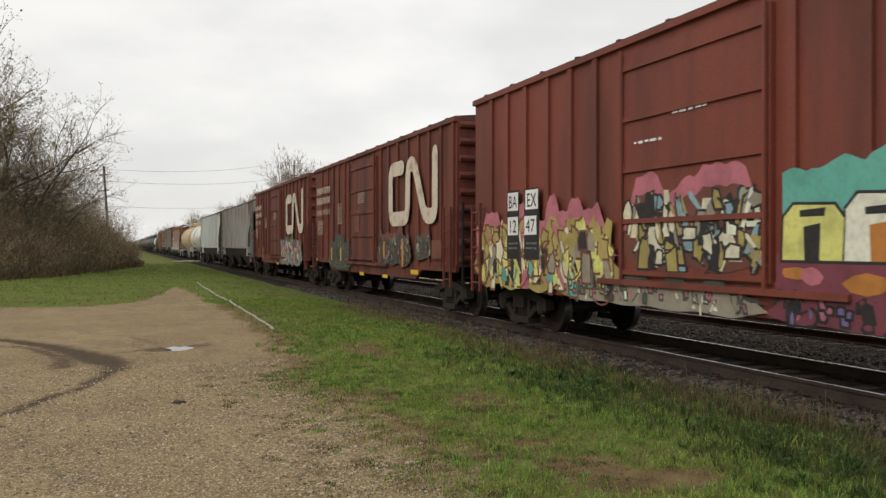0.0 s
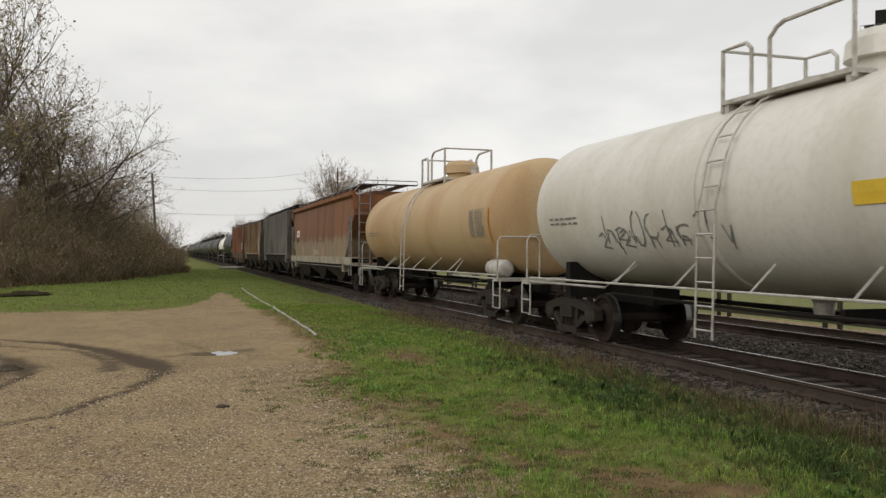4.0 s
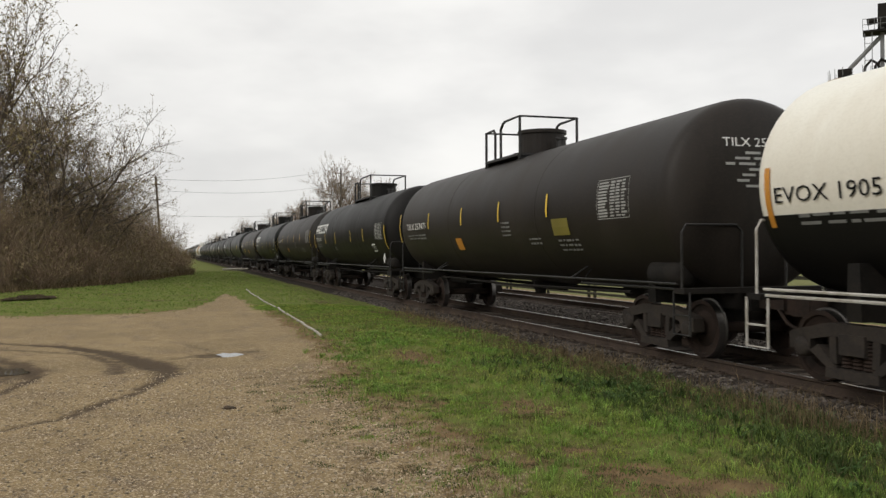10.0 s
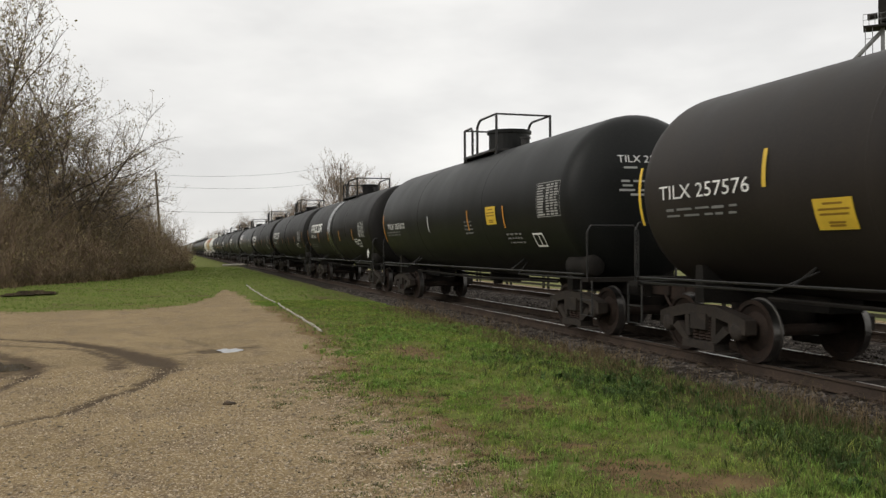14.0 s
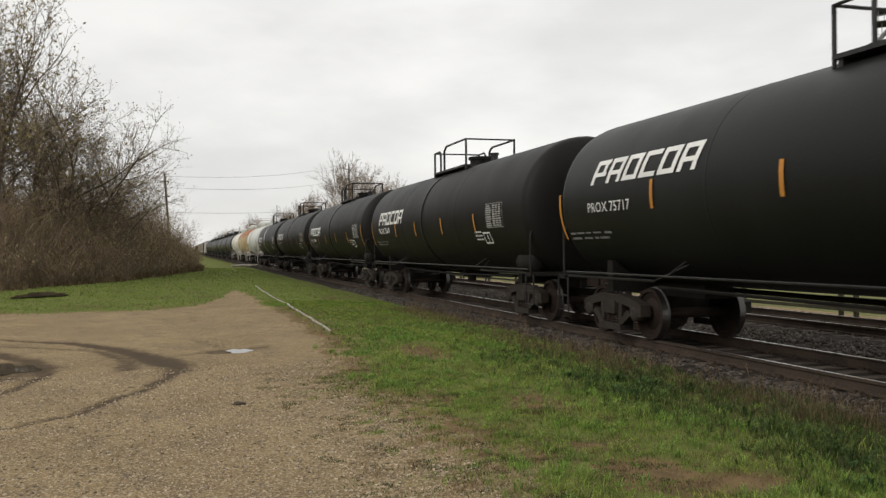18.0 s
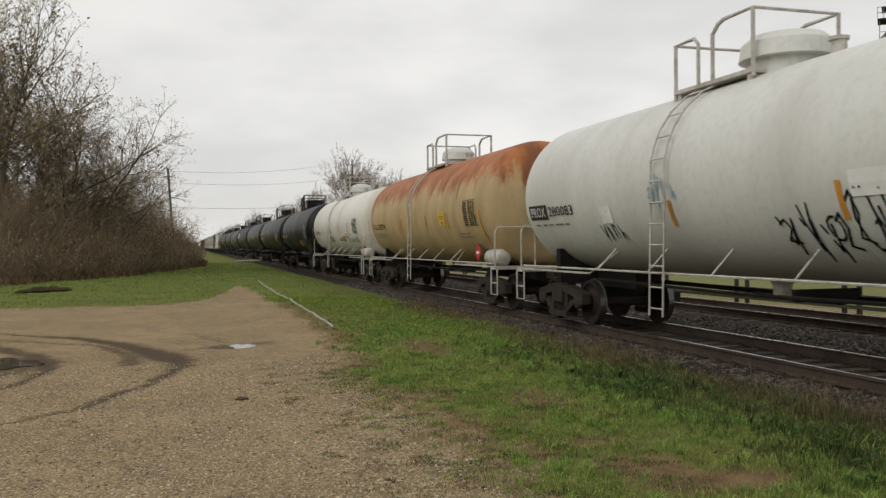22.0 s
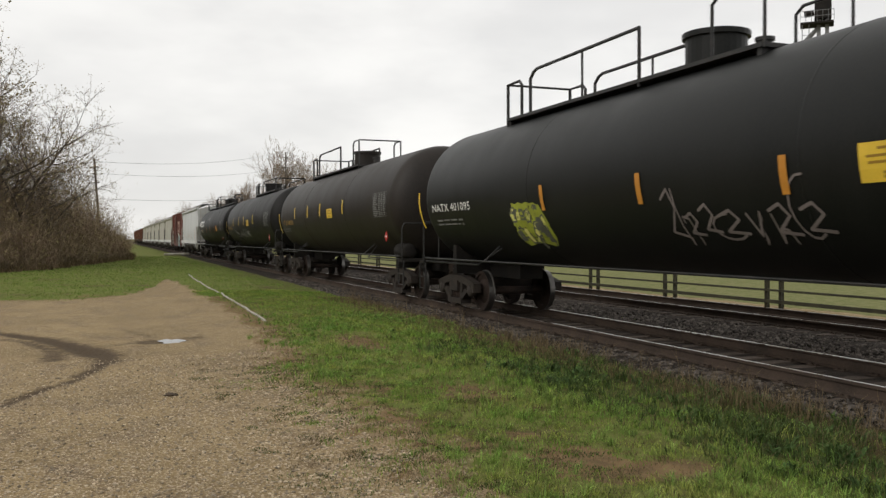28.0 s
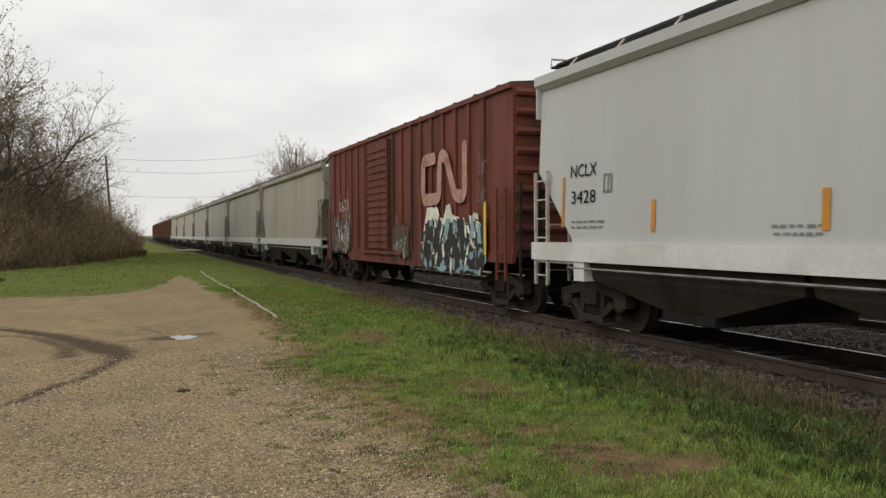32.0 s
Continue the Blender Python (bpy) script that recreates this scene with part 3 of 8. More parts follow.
ballast_bed("ballast_bed", TRACK2, (-2.46, -0.064), (2.3, -0.2), -60, 1500, "grey crushed stone bed under the second track")


def by_piece(m, least, span):
    """Makes each loose piece lighter or darker by itself."""
    nt = m.node_tree
    p = nt.nodes["Principled BSDF"]
    col = p.inputs["Base Color"].links[0].from_socket
    f = math_node(nt, "ADD", math_node(nt, "MULTIPLY", nt.nodes.new("ShaderNodeNewGeometry").outputs["Random Per Island"], span), least)
    nt.links.new(mixc(nt, 1.0, col, node(nt, "ShaderNodeCombineColor", {0: f, 1: f, 2: f}).outputs[0], "MULTIPLY"), p.inputs["Base Color"])
    return m


M["loose_stone"] = by_piece(surf("loose_grey_stone", (0.092, 0.08, 0.07), (0.046, 0.039, 0.034), (0.22, 0.2, 0.18), s1=9, s2=60, rough=0.9, bump=0.3, spec=0.06), 0.2, 1.6)


def stones(name, x0, x1, y0, y1, n, label, z=-0.05):
    ico = bmesh.new()
    bmesh.ops.create_icosphere(ico, subdivisions=1, radius=1)
    bv = np.array([v.co[:] for v in ico.verts])
    bf = np.array([[v.index for v in f.verts] for f in ico.faces])
    ico.free()
    # nearer stretches are strewn more densely
    yy = y0 + (y1 - y0) * rng.random(n) ** 1.7
    xx = rng.uniform(x0, x1, n)
    sc = 0.012 + 0.032 * rng.random(n) ** 2
    sq = rng.uniform(0.6, 1.3, (n, 1, 3))
    jit = rng.uniform(0.75, 1.2, (n, len(bv), 1))
    zz = np.where(xx < TRACK - 1.5, -0.05 - 0.11 * np.clip((TRACK - 1.5 - xx) / 0.55, 0, 1.2), z)
    ang = rng.uniform(0, 6.28, n)
    c, s = np.cos(ang)[:, None], np.sin(ang)[:, None]
    b = bv[None] * sq * jit * sc[:, None, None]
    x = b[:, :, 0] * c - b[:, :, 1] * s + xx[:, None]
    y = b[:, :, 0] * s + b[:, :, 1] * c + yy[:, None]
    zc = b[:, :, 2] + zz[:, None] + 0.005
    v = np.stack([x, y, zc], -1).reshape(-1, 3)
    f = (bf[None] + (np.arange(n) * len(bv))[:, None, None]).reshape(-1, 3)
    return tagged(new(name, raw(name, v.tolist(), f.tolist(), M["loose_stone"])), label, "ballast", kind="stuff")


stones("ballast_stones", TRACK - 2.2, TRACK - 0.95, 3, 40, 26000, "loose grey ballast stones along the shoulder of the track")
stones("ballast_stones", TRACK + 0.85, TRACK2 - 0.9, 5, 45, 22000, "loose grey ballast stones between the two tracks", -0.05)


def rail_profile(h0):
    return [(-0.07, h0), (0.07, h0), (0.07, h0 + 0.012), (0.012, h0 + 0.035), (0.01, h0 + 0.125), (0.036, h0 + 0.138), (0.036, h0 + 0.172), (-0.036, h0 + 0.172), (-0.036, h0 + 0.138), (-0.01, h0 + 0.125), (-0.012, h0 + 0.035), (-0.07, h0 + 0.012)]


def rail(cx, label, gauge):
    t = thing("rail", label, "rail", "rails of the two tracks", "structure")
    pr = rail_profile(RAIL - 0.172)
    v = [(cx + x, y, z) for y in (-60.0, 1500.0) for x, z in pr]
    n = len(pr)
    f = [(i, (i + 1) % n, n + (i + 1) % n, n + i) for i in range(n)]
    part("web", raw("web", v, f, M["rail"]), None, t)
    # the wheels polish the head towards the gauge side
    strip = (0.006, 0.0365) if gauge > 0 else (-0.0365, -0.006)
    v = [(cx + x, y, RAIL + 0.001) for y in (-60.0, 1500.0) for x in strip] + [(cx + x, y, RAIL - 0.008) for y in (-60.0, 1500.0) for x in strip]
    part("running_surface", raw("running_surface", v, [(0, 1, 3, 2), (0, 2, 6, 4), (1, 5, 7, 3)], M["rail_head"]), None, t, "bright worn top of the rail")
    return t


for cx in (TRACK, TRACK2):
    for s in (-0.7525, 0.7525):
        rail(cx + s, "rusty steel rail with a polished running surface" if cx == TRACK else "rusty steel rail of the second track", -s)

# ---- grass ----
def blade_stuff(name, n, xr, yr, hgt, wid, material, label, keep, lean=0.5, power=1.6):
    y = yr[0] + (yr[1] - yr[0]) * rng.random(n) ** power
    x = rng.uniform(xr[0], xr[1], n)
    k = keep(x, y) * np.clip(0.75 + 0.5 * wob(x, y, 4.3, 3.0), 0.15, 1) > rng.random(n)
    x, y = x[k], y[k]
    n = len(x)
    z = land(x, y)
    far = np.clip(y / 12.0, 0.8, 4.0)
    h = rng.uniform(hgt[0], hgt[1], n) * (0.75 + 0.5 * np.clip(wob(x, y, 1.7) + 0.4, 0, 1))
    w = rng.uniform(wid[0], wid[1], n) * far
    a = rng.uniform(0, 6.28, n)
    dx, dy = np.cos(a), np.sin(a)
    b = rng.uniform(0, 6.28, n)
    lx, ly = np.cos(b) * lean * h * rng.random(n), np.sin(b) * lean * h * rng.random(n)
    P = lambda s, q, c: np.stack([x + s * dx * w * c + lx * q * q, y + s * dy * w * c + ly * q * q, z - 0.01 + h * q * (1 - 0.12 * q)], -1)
    q1 = np.stack([P(-1, 0, 1), P(1, 0, 1), P(1, 0.55, 0.8), P(-1, 0.55, 0.8)], 1)
    q2 = np.stack([P(-1, 0.55, 0.8), P(1, 0.55, 0.8), P(1, 1, 0.12), P(-1, 1, 0.12)], 1)
    return tagged(new(name, quads(name, np.concatenate([q1, q2]), material)), label, "grass", kind="stuff")


def leaf_mat(name, c1, c2, c3):
    """Leaf paint in broad patches, with each blade lighter or darker by itself."""
    m = surf(name, c1, c2, c3, s1=0.9, s2=5.0, rough=0.65, bump=0, amt3=0.85, spec=0.06)
    nt = m.node_tree
    p = nt.nodes["Principled BSDF"]
    col = p.inputs["Base Color"].links[0].from_socket
    f = math_node(nt, "ADD", math_node(nt, "MULTIPLY", nt.nodes.new("ShaderNodeNewGeometry").outputs["Random Per Island"], 1.1), 0.45)
    nt.links.new(mixc(nt, 1.0, col, node(nt, "ShaderNodeCombineColor", {0: f, 1: f, 2: f}).outputs[0], "MULTIPLY"), p.inputs["Base Color"])
    return m


M["grass"] = leaf_mat("spring_grass", (0.165, 0.26, 0.045), (0.265, 0.295, 0.072), (0.072, 0.116, 0.025))
M["grass_dark"] = leaf_mat("dark_weed_leaf", (0.055, 0.085, 0.026), (0.077, 0.108, 0.031), (0.033, 0.052, 0.017))
M["verge"] = leaf_mat("verge_grass", (0.145, 0.225, 0.043), (0.2, 0.24, 0.06), (0.105, 0.16, 0.034))
M["straw"] = leaf_mat("dry_straw_grass", (0.185, 0.138, 0.077), (0.13, 0.098, 0.056), (0.08, 0.06, 0.035))


def tufts(x, y):
    return np.clip(0.35 + 0.9 * wob(x, y, 2.6, 2.0) + 0.6 * wob(x, y, 6.3, 1.0), 0.0, 1.0)


blade_stuff("grass", 210000, (1.2, 6.8), (3.2, 30), (0.02, 0.07), (0.0026, 0.005), M["grass"], "short green spring grass between the lot and the track", lambda x, y: sward(x, y) * (1 - 0.85 * dark_strip(x, y)), 0.9)
blade_stuff("grass", 30000, (2.0, 6.8), (3.2, 18), (0.06, 0.15), (0.0026, 0.005), M["grass"], "longer green tufts standing out of the spring grass", lambda x, y: sward(x, y) * tufts(x, y) * smooth(1.6, 4.5, x) * (1 - 0.75 * smooth(5.0, 6.2, x)), 0.8)
blade_stuff("grass", 90000, (1.2, 7.2), (3.2, 26), (0.05, 0.16), (0.0016, 0.003), M["straw"], "dry straw-coloured grass among the green", lambda x, y: 0.16 + 0.2 * wob(x, y, 1.1, 1.0) + 0.75 * smooth(5.4, 6.5, x) * smooth(7.3, 6.9, x) - lot_mask(x, y), 0.95)
blade_stuff("grass", 9000, (0.2, 2.2), (3.2, 16), (0.02, 0.06), (0.002, 0.004), M["grass"], "thin grass creeping over the gravel", lambda x, y: lot_mask(x, y) * smooth(-1.5, 0.1, x - gravel_edge(y)) * smooth(0.2, 0.7, wob(x, y, 3.3, 5.0)), 0.7)
blade_stuff("grass", 100000, (-12, 6.8), (27, 90), (0.02, 0.06), (0.003, 0.007), M["verge"], "green grass verge running along the track", lambda x, y: (1 - lot_mask(x, y)) * smooth(6.75, 6.2, x), 0.5, 1.3)
blade_stuff("grass", 40000, (1.8, 4.6), (4.2, 17), (0.008, 0.04), (0.0016, 0.0035), M["straw"], "flattened dead straw on the bare spots", lambda x, y: (1 - lot_mask(x, y)) * smooth(0.75, 0.3, sward(x, y)), 1.6)
blade_stuff("weeds", 50000, (4.4, 6.8), (4.0, 20), (0.05, 0.17), (0.003, 0.007), M["grass_dark"], "dark broad-leaved weeds in the ditch grass", lambda x, y: smooth(-0.1, 0.6, wob(x, y, 2.2, 4.0) + 0.5 * wob(x, y, 5.7, 1.0)) * smooth(4.2, 5.8, x) * smooth(18, 9, y), 0.9)
blade_stuff("dry_stalks", 6000, (5.9, 7.25), (4.0, 26), (0.18, 0.5), (0.0016, 0.003), M["straw"], "tall dry stalks standing at the foot of the ballast", lambda x, y: 0.15 + 0.85 * smooth(0.1, 0.5, wob(x, y, 1.9, 1.0)), 0.8)


blade_stuff("grass", 26000, (1.6, 6.8), (-14, 3.2), (0.03, 0.12), (0.004, 0.007), M["grass"], "short green grass beside the lot", sward, 0.5, 0.6)


def clump_stuff(name, n, xr, yr, blades, hgt, reach, wid, material, label, keep, power=1.6):
    """Rosettes of arching blades, each clump growing from one root."""
    y = yr[0] + (yr[1] - yr[0]) * rng.random(n) ** power
    x = rng.uniform(xr[0], xr[1], n)
    k = keep(x, y) > rng.random(n)
    x, y = x[k], y[k]
    size = rng.uniform(0.55, 1.35, len(x))
    x, y, size = (np.repeat(v, blades) for v in (x, y, size))
    n = len(x)
    a = rng.uniform(0, 6.28, n)
    r0 = rng.uniform(0.0, 0.035, n) * size
    x, y = x + np.cos(a) * r0, y + np.sin(a) * r0
    z = land(x, y) - 0.01
    far = np.clip(y / 12.0, 0.8, 4.0)
    h, l = rng.uniform(hgt[0], hgt[1], n) * size, rng.uniform(reach[0], reach[1], n) * size
    w = rng.uniform(wid[0], wid[1], n) * far
    ux, uy = np.cos(a), np.sin(a)
    P = lambda s, out, up, c: np.stack([x + ux * l * out - uy * s * w * c, y + uy * l * out + ux * s * w * c, z + h * up], -1)
    q1 = np.stack([P(-1, 0, 0, 0.7), P(1, 0, 0, 0.7), P(1, 0.38, 0.72, 1), P(-1, 0.38, 0.72, 1)], 1)
    q2 = np.stack([P(-1, 0.38, 0.72, 1), P(1, 0.38, 0.72, 1), P(1, 1, 0.9, 0.12), P(-1, 1, 0.9, 0.12)], 1)
    return tagged(new(name, quads(name, np.concatenate([q1, q2]), material)), label, "grass", kind="stuff")


M["grass_blue"] = leaf_mat("deep_green_clump_grass", (0.165, 0.285, 0.058), (0.245, 0.335, 0.078), (0.085, 0.145, 0.034))
M["broad_leaf"] = leaf_mat("broad_weed_leaf", (0.062, 0.112, 0.035), (0.09, 0.138, 0.043), (0.035, 0.058, 0.02))
clump_stuff("grass", 6500, (1.9, 6.9), (3.3, 20), 18, (0.035, 0.095), (0.025, 0.09), (0.0016, 0.0034), M["grass_blue"], "deep green clumps of arching grass", lambda x, y: sward(x, y) * np.clip(0.5 + 0.9 * wob(x, y, 1.9, 5.0) + 0.5 * wob(x, y, 5.1, 2.0), 0, 1) * (1 - 0.8 * dark_strip(x, y)))
clump_stuff("grass", 4600, (1.9, 6.6), (3.3, 16), 14, (0.03, 0.08), (0.025, 0.08), (0.0014, 0.003), M["grass"], "yellow-green clumps of young grass", lambda x, y: sward(x, y) * np.clip(0.3 + 0.9 * wob(x, y, 2.7, 0.5) + 0.5 * wob(x, y, 6.7, 4.0), 0, 1))
clump_stuff("weeds", 3600, (4.0, 7.0), (3.5, 17), 13, (0.04, 0.12), (0.03, 0.1), (0.002, 0.0045), M["grass_dark"], "dark rank grass in the ditch", lambda x, y: smooth(4.0, 5.2, x) * smooth(16, 9, y) * np.clip(0.55 + 0.6 * wob(x, y, 2.4, 1.0) + 0.4 * wob(x, y, 6.0, 3.0), 0, 1))
clump_stuff("weeds", 1500, (4.0, 7.0), (3.6, 13), 9, (0.04, 0.12), (0.05, 0.12), (0.008, 0.017), M["broad_leaf"], "broad-leaved weed rosettes among the grass", lambda x, y: smooth(4.2, 5.4, x) * np.clip(0.2 + 1.0 * wob(x, y, 2.2, 4.0) + 0.5 * wob(x, y, 5.0, 1.0), 0, 1))
clump_stuff("grass", 1500, (5.6, 7.3), (3.6, 16), 9, (0.12, 0.3), (0.06, 0.2), (0.0016, 0.003), M["straw"], "dead straw clumps at the foot of the ballast", lambda x, y: smooth(5.6, 6.4, x) * np.clip(0.35 + 0.9 * wob(x, y, 1.6, 2.0), 0, 1))


def pebbles(n):
    """Loose pebbles on the gravel, thicker towards the grass."""
    ico = bmesh.new()
    bmesh.ops.create_icosphere(ico, subdivisions=1, radius=1)
    bv = np.array([v.co[:] for v in ico.verts])
    bf = np.array([[v.index for v in f.verts] for f in ico.faces])
    ico.free()
    y = 3.3 + 10.5 * rng.random(n) ** 1.5
    x = gravel_edge(y) + 0.3 - rng.random(n) ** 1.3 * (1.2 + y * 0.45)
    k = lot_mask(x, y) > 0.2
    x, y = x[k], y[k]
    n = len(x)
    sc = rng.uniform(0.004, 0.012, n) * rng.uniform(0.7, 1.5, n)
    b = bv[None] * rng.uniform(0.6, 1.4, (n, 1, 3)) * (1, 1, 0.6) * sc[:, None, None]
    v = (b + np.stack([x, y, land(x, y) + sc * 0.25], -1)[:, None, :]).reshape(-1, 3)
    f = (bf[None] + (np.arange(n) * len(bv))[:, None, None]).reshape(-1, 3)
    tagged(new("gravel", raw("gravel", v.tolist(), f.tolist(), M["pebble"])), "loose pale gravel scattered on the lot", "gravel", kind="stuff")


def tuft_stuff(name, n, spots, material, label, hgt, wid):
    """Low ragged tufts, drawn out across the way, at the fraying edge of the lot."""
    k = rng.integers(0, len(spots), n)
    c = spots[k]
    a, q = rng.uniform(0, 6.28, n), np.sqrt(rng.random(n))
    x, y = c[:, 0] + np.cos(a) * q * c[:, 2], c[:, 1] + np.sin(a) * q * c[:, 3]
    z, h = land(x, y), rng.uniform(hgt[0], hgt[1], n) * (1.1 - 0.6 * q)
    w = rng.uniform(wid[0], wid[1], n)
    b, d = rng.uniform(0, 6.28, n), rng.uniform(0, 6.28, n)
    l = h * rng.uniform(0.2, 0.9, n)
    lo = [np.stack([x + s * w * np.cos(b), y + s * w * np.sin(b), z - 0.005], -1) for s in (-1, 1)]
    hi = [np.stack([x + s * 0.2 * w * np.cos(b) + l * np.cos(d), y + s * 0.2 * w * np.sin(b) + l * np.sin(d), z + h], -1) for s in (1, -1)]
    return tagged(new(name, quads(name, np.stack([lo[0], lo[1], hi[0], hi[1]], 1), material)), label, "grass", kind="stuff")


def fray(n, y0, y1, before, after):
    y = y0 + (y1 - y0) * rng.random(n) ** 1.3
    x = gravel_edge(y) + rng.uniform(-before, after, n)
    return np.stack([x, y, rng.uniform(0.06, 0.26, n), rng.uniform(0.05, 0.16, n)], -1)


tuft_stuff("grass", 14000, fray(200, 3.6, 12, 0.4, 1.8), M["grass"], "low green tufts at the fraying edge of the lot", (0.015, 0.05), (0.002, 0.004))
tuft_stuff("grass", 14000, fray(230, 3.6, 12, 0.9, 1.7), M["grass_dark"], "dark flattened tufts on the gravel", (0.01, 0.03), (0.0025, 0.005))
tuft_stuff("grass", 26000, fray(220, 3.5, 13, 0.9, 2.2), M["straw"], "dead straw lying along the edge of the gravel", (0.01, 0.035), (0.0015, 0.003))


M["pebble"] = by_piece(surf("pale_gravel_pebble", (0.39, 0.315, 0.215), (0.26, 0.2, 0.13), (0.56, 0.48, 0.37), s1=14, s2=70, rough=0.85, bump=0.2), 0.35, 1.15)
pebbles(30000)

# ---- trees and thicket ----
def tree_meshes(seed, height, spread, twigs, leaf_rate, leaf, starts, droop=0.5, stout=1.0):
    """Tapered trunks and limbs in one mesh, fine branchwork in another, opening leaves in a third."""
    r = random.Random(seed)
    wood, fine, buds = bmesh.new(), [], []

    def grow(p, d, length, rad, level):
        n = 5
        pts, q, dd = [p], p.copy(), d.copy()
        for i in range(n):
            dd = (dd + Vector((r.uniform(-1, 1), r.uniform(-1, 1), r.uniform(-droop, 0.6))) * (0.13 if level == 0 else 0.24)).normalized()
            q = q + dd * length / n
            pts.append(q.copy())
        tube(wood, pts, rad, 7 if level == 0 else 5 if level == 1 else 4, rad * 0.5)
        if level >= 3:
            for _ in range(twigs):
                a = pts[r.randint(1, n)]
                e = a + (dd * 0.8 + Vector((r.uniform(-1, 1), r.uniform(-1, 1), r.uniform(-0.6, 0.9)))).normalized() * r.uniform(0.3, 0.85)
                fine.append((a, e))
            return
        for k in range((5, 5, 5)[level]):
            i = r.randint(2, n)
            side = dd.orthogonal().normalized()
            side.rotate(Matrix.Rotation(r.uniform(0, 6.28), 3, dd))
            nd = (dd * r.uniform(0.4, 0.8) + side * spread * r.uniform(0.6, 1.1) + Vector((0, 0, 0.12))).normalized()
            grow(pts[i], nd, length * r.uniform(0.5, 0.72), rad * 0.42 * (1 - 0.06 * i) + 0.003, level + 1)
        grow(pts[-1], dd, length * 0.62, rad * 0.45, level + 1)

    for lx, ly, frac in starts:
        grow(Vector((r.uniform(-0.4, 0.4), r.uniform(-0.4, 0.4), -0.2)), Vector((lx, ly, 1)).normalized(), height * frac, height * 0.0125 * (1 + 0.3 * (stout - 1)), 0)
    qs = []
    for a, e in fine:
        w = Vector((r.uniform(-1, 1), r.uniform(-1, 1), r.uniform(-0.3, 0.3))).normalized() * 0.011 * stout
        qs.append((a - w, a + w, e + w * 0.4, e - w * 0.4))
        for j in range(3):
            s = a.lerp(e, r.uniform(0.2, 1.0))
            b = s + Vector((r.uniform(-1, 1), r.uniform(-1, 1), r.uniform(-0.5, 0.9))).normalized() * r.uniform(0.12, 0.32)
            w2 = w * 0.7
            qs.append((s - w2, s + w2, b + w2 * 0.4, b - w2 * 0.4))
            if r.random() < leaf_rate:
                u = Vector((r.uniform(-1, 1), r.uniform(-1, 1), r.uniform(-1, 1))) * r.uniform(leaf * 0.6, leaf)
                t = Vector((r.uniform(-1, 1), r.uniform(-1, 1), r.uniform(-1, 1))) * r.uniform(leaf * 0.5, leaf * 0.8)
                buds.append((b - u, b - t, b + u, b + t))
    me = bpy.data.meshes.new("trunk")
    wood.to_mesh(me)
    wood.free()
    me.materials.append(M["bark"])
    arr = np.array([[tuple(v) for v in q] for q in qs])
    return me, quads("branchwork", arr, M["twig"]), quads("crown", np.array([[tuple(v) for v in q] for q in buds]), M["bud"]), float(arr[:, :, 2].max())


TREES = [tree_meshes(11, 13.0, 0.95, 4, 1.0, 0.06, ((-0.25, 0.1, 0.4), (0.2, -0.1, 0.42), (0.05, 0.2, 0.36))),
         tree_meshes(23, 13.0, 0.9, 4, 0.9, 0.055, ((0.42, 0.0, 0.46), (-0.1, 0.1, 0.42)), 0.4),
         tree_meshes(37, 14.0, 0.42, 4, 1.0, 0.085, ((0.05, 0.0, 0.5), (-0.12, 0.08, 0.46)), 0.2)]
FAR_TREE = tree_meshes(53, 15.0, 0.8, 9, 0.08, 0.05, ((0.12, 0, 0.42), (-0.14, 0.1, 0.4), (0.0, -0.1, 0.44)), 0.1, 1.9)


def tree(meshes, x, y, top, turn, label, group):
    t = thing("tree", label, "tree", group)
    part("trunk", meshes[0], None, t)
    tagged(part("branchwork", meshes[1], None, t), kind="stuff")
    part("crown", meshes[2], None, t, "sparse crown of opening leaves")
    s = top / meshes[3]
    t.matrix_basis = pose(x, y, ground_z(x, y) - 0.05, 0, 0, turn) @ Matrix.Diagonal((s, s, s, 1))
    return t


# kind, place, height of the top, turn
SPOTS = ((2, -11.2, 57, 19.5, 10), (2, -12.6, 54, 20.5, 120), (2, -14.2, 60, 20, 230), (0, -8.3, 60, 14.2, 20), (1, -7.3, 60, 12.6, -8), (0, -6.2, 66, 10.4, 77), (0, -5.2, 70, 8.4, 150),
         (1, -5.2, 62, 7.8, 10), (0, -11.0, 62, 14.5, 300), (0, -16, 58, 18, 40), (1, -18.5, 62, 18, 90), (0, -2.6, 78, 6.6, 33))
for k, x, y, top, turn in SPOTS:
    label = ("spreading grey-brown tree with first olive leaves above brown brush", "leaning forked tree at the edge of a thicket", "tall slender tree coming into leaf above brown brush")[k]
    tree(TREES[k], x, y, top, turn, label, "trees of the thicket")
for i, (x, y, s) in enumerate(((28.2, 146, 19.5), (22.5, 156, 13.5), (34, 150, 16), (40, 155, 14.5), (46, 160, 14.5), (53, 165, 14), (36, 172, 16), (60, 175, 14), (68, 180, 13.5), (76, 190, 14), (20.5, 175, 11), (30, 260, 16), (24, 300, 15), (38, 290, 16), (16, 330, 11))):
    tree(FAR_TREE, x, y, s, 61 * i, "bare leafless tree standing beyond the tracks", "far trees beyond the tracks")


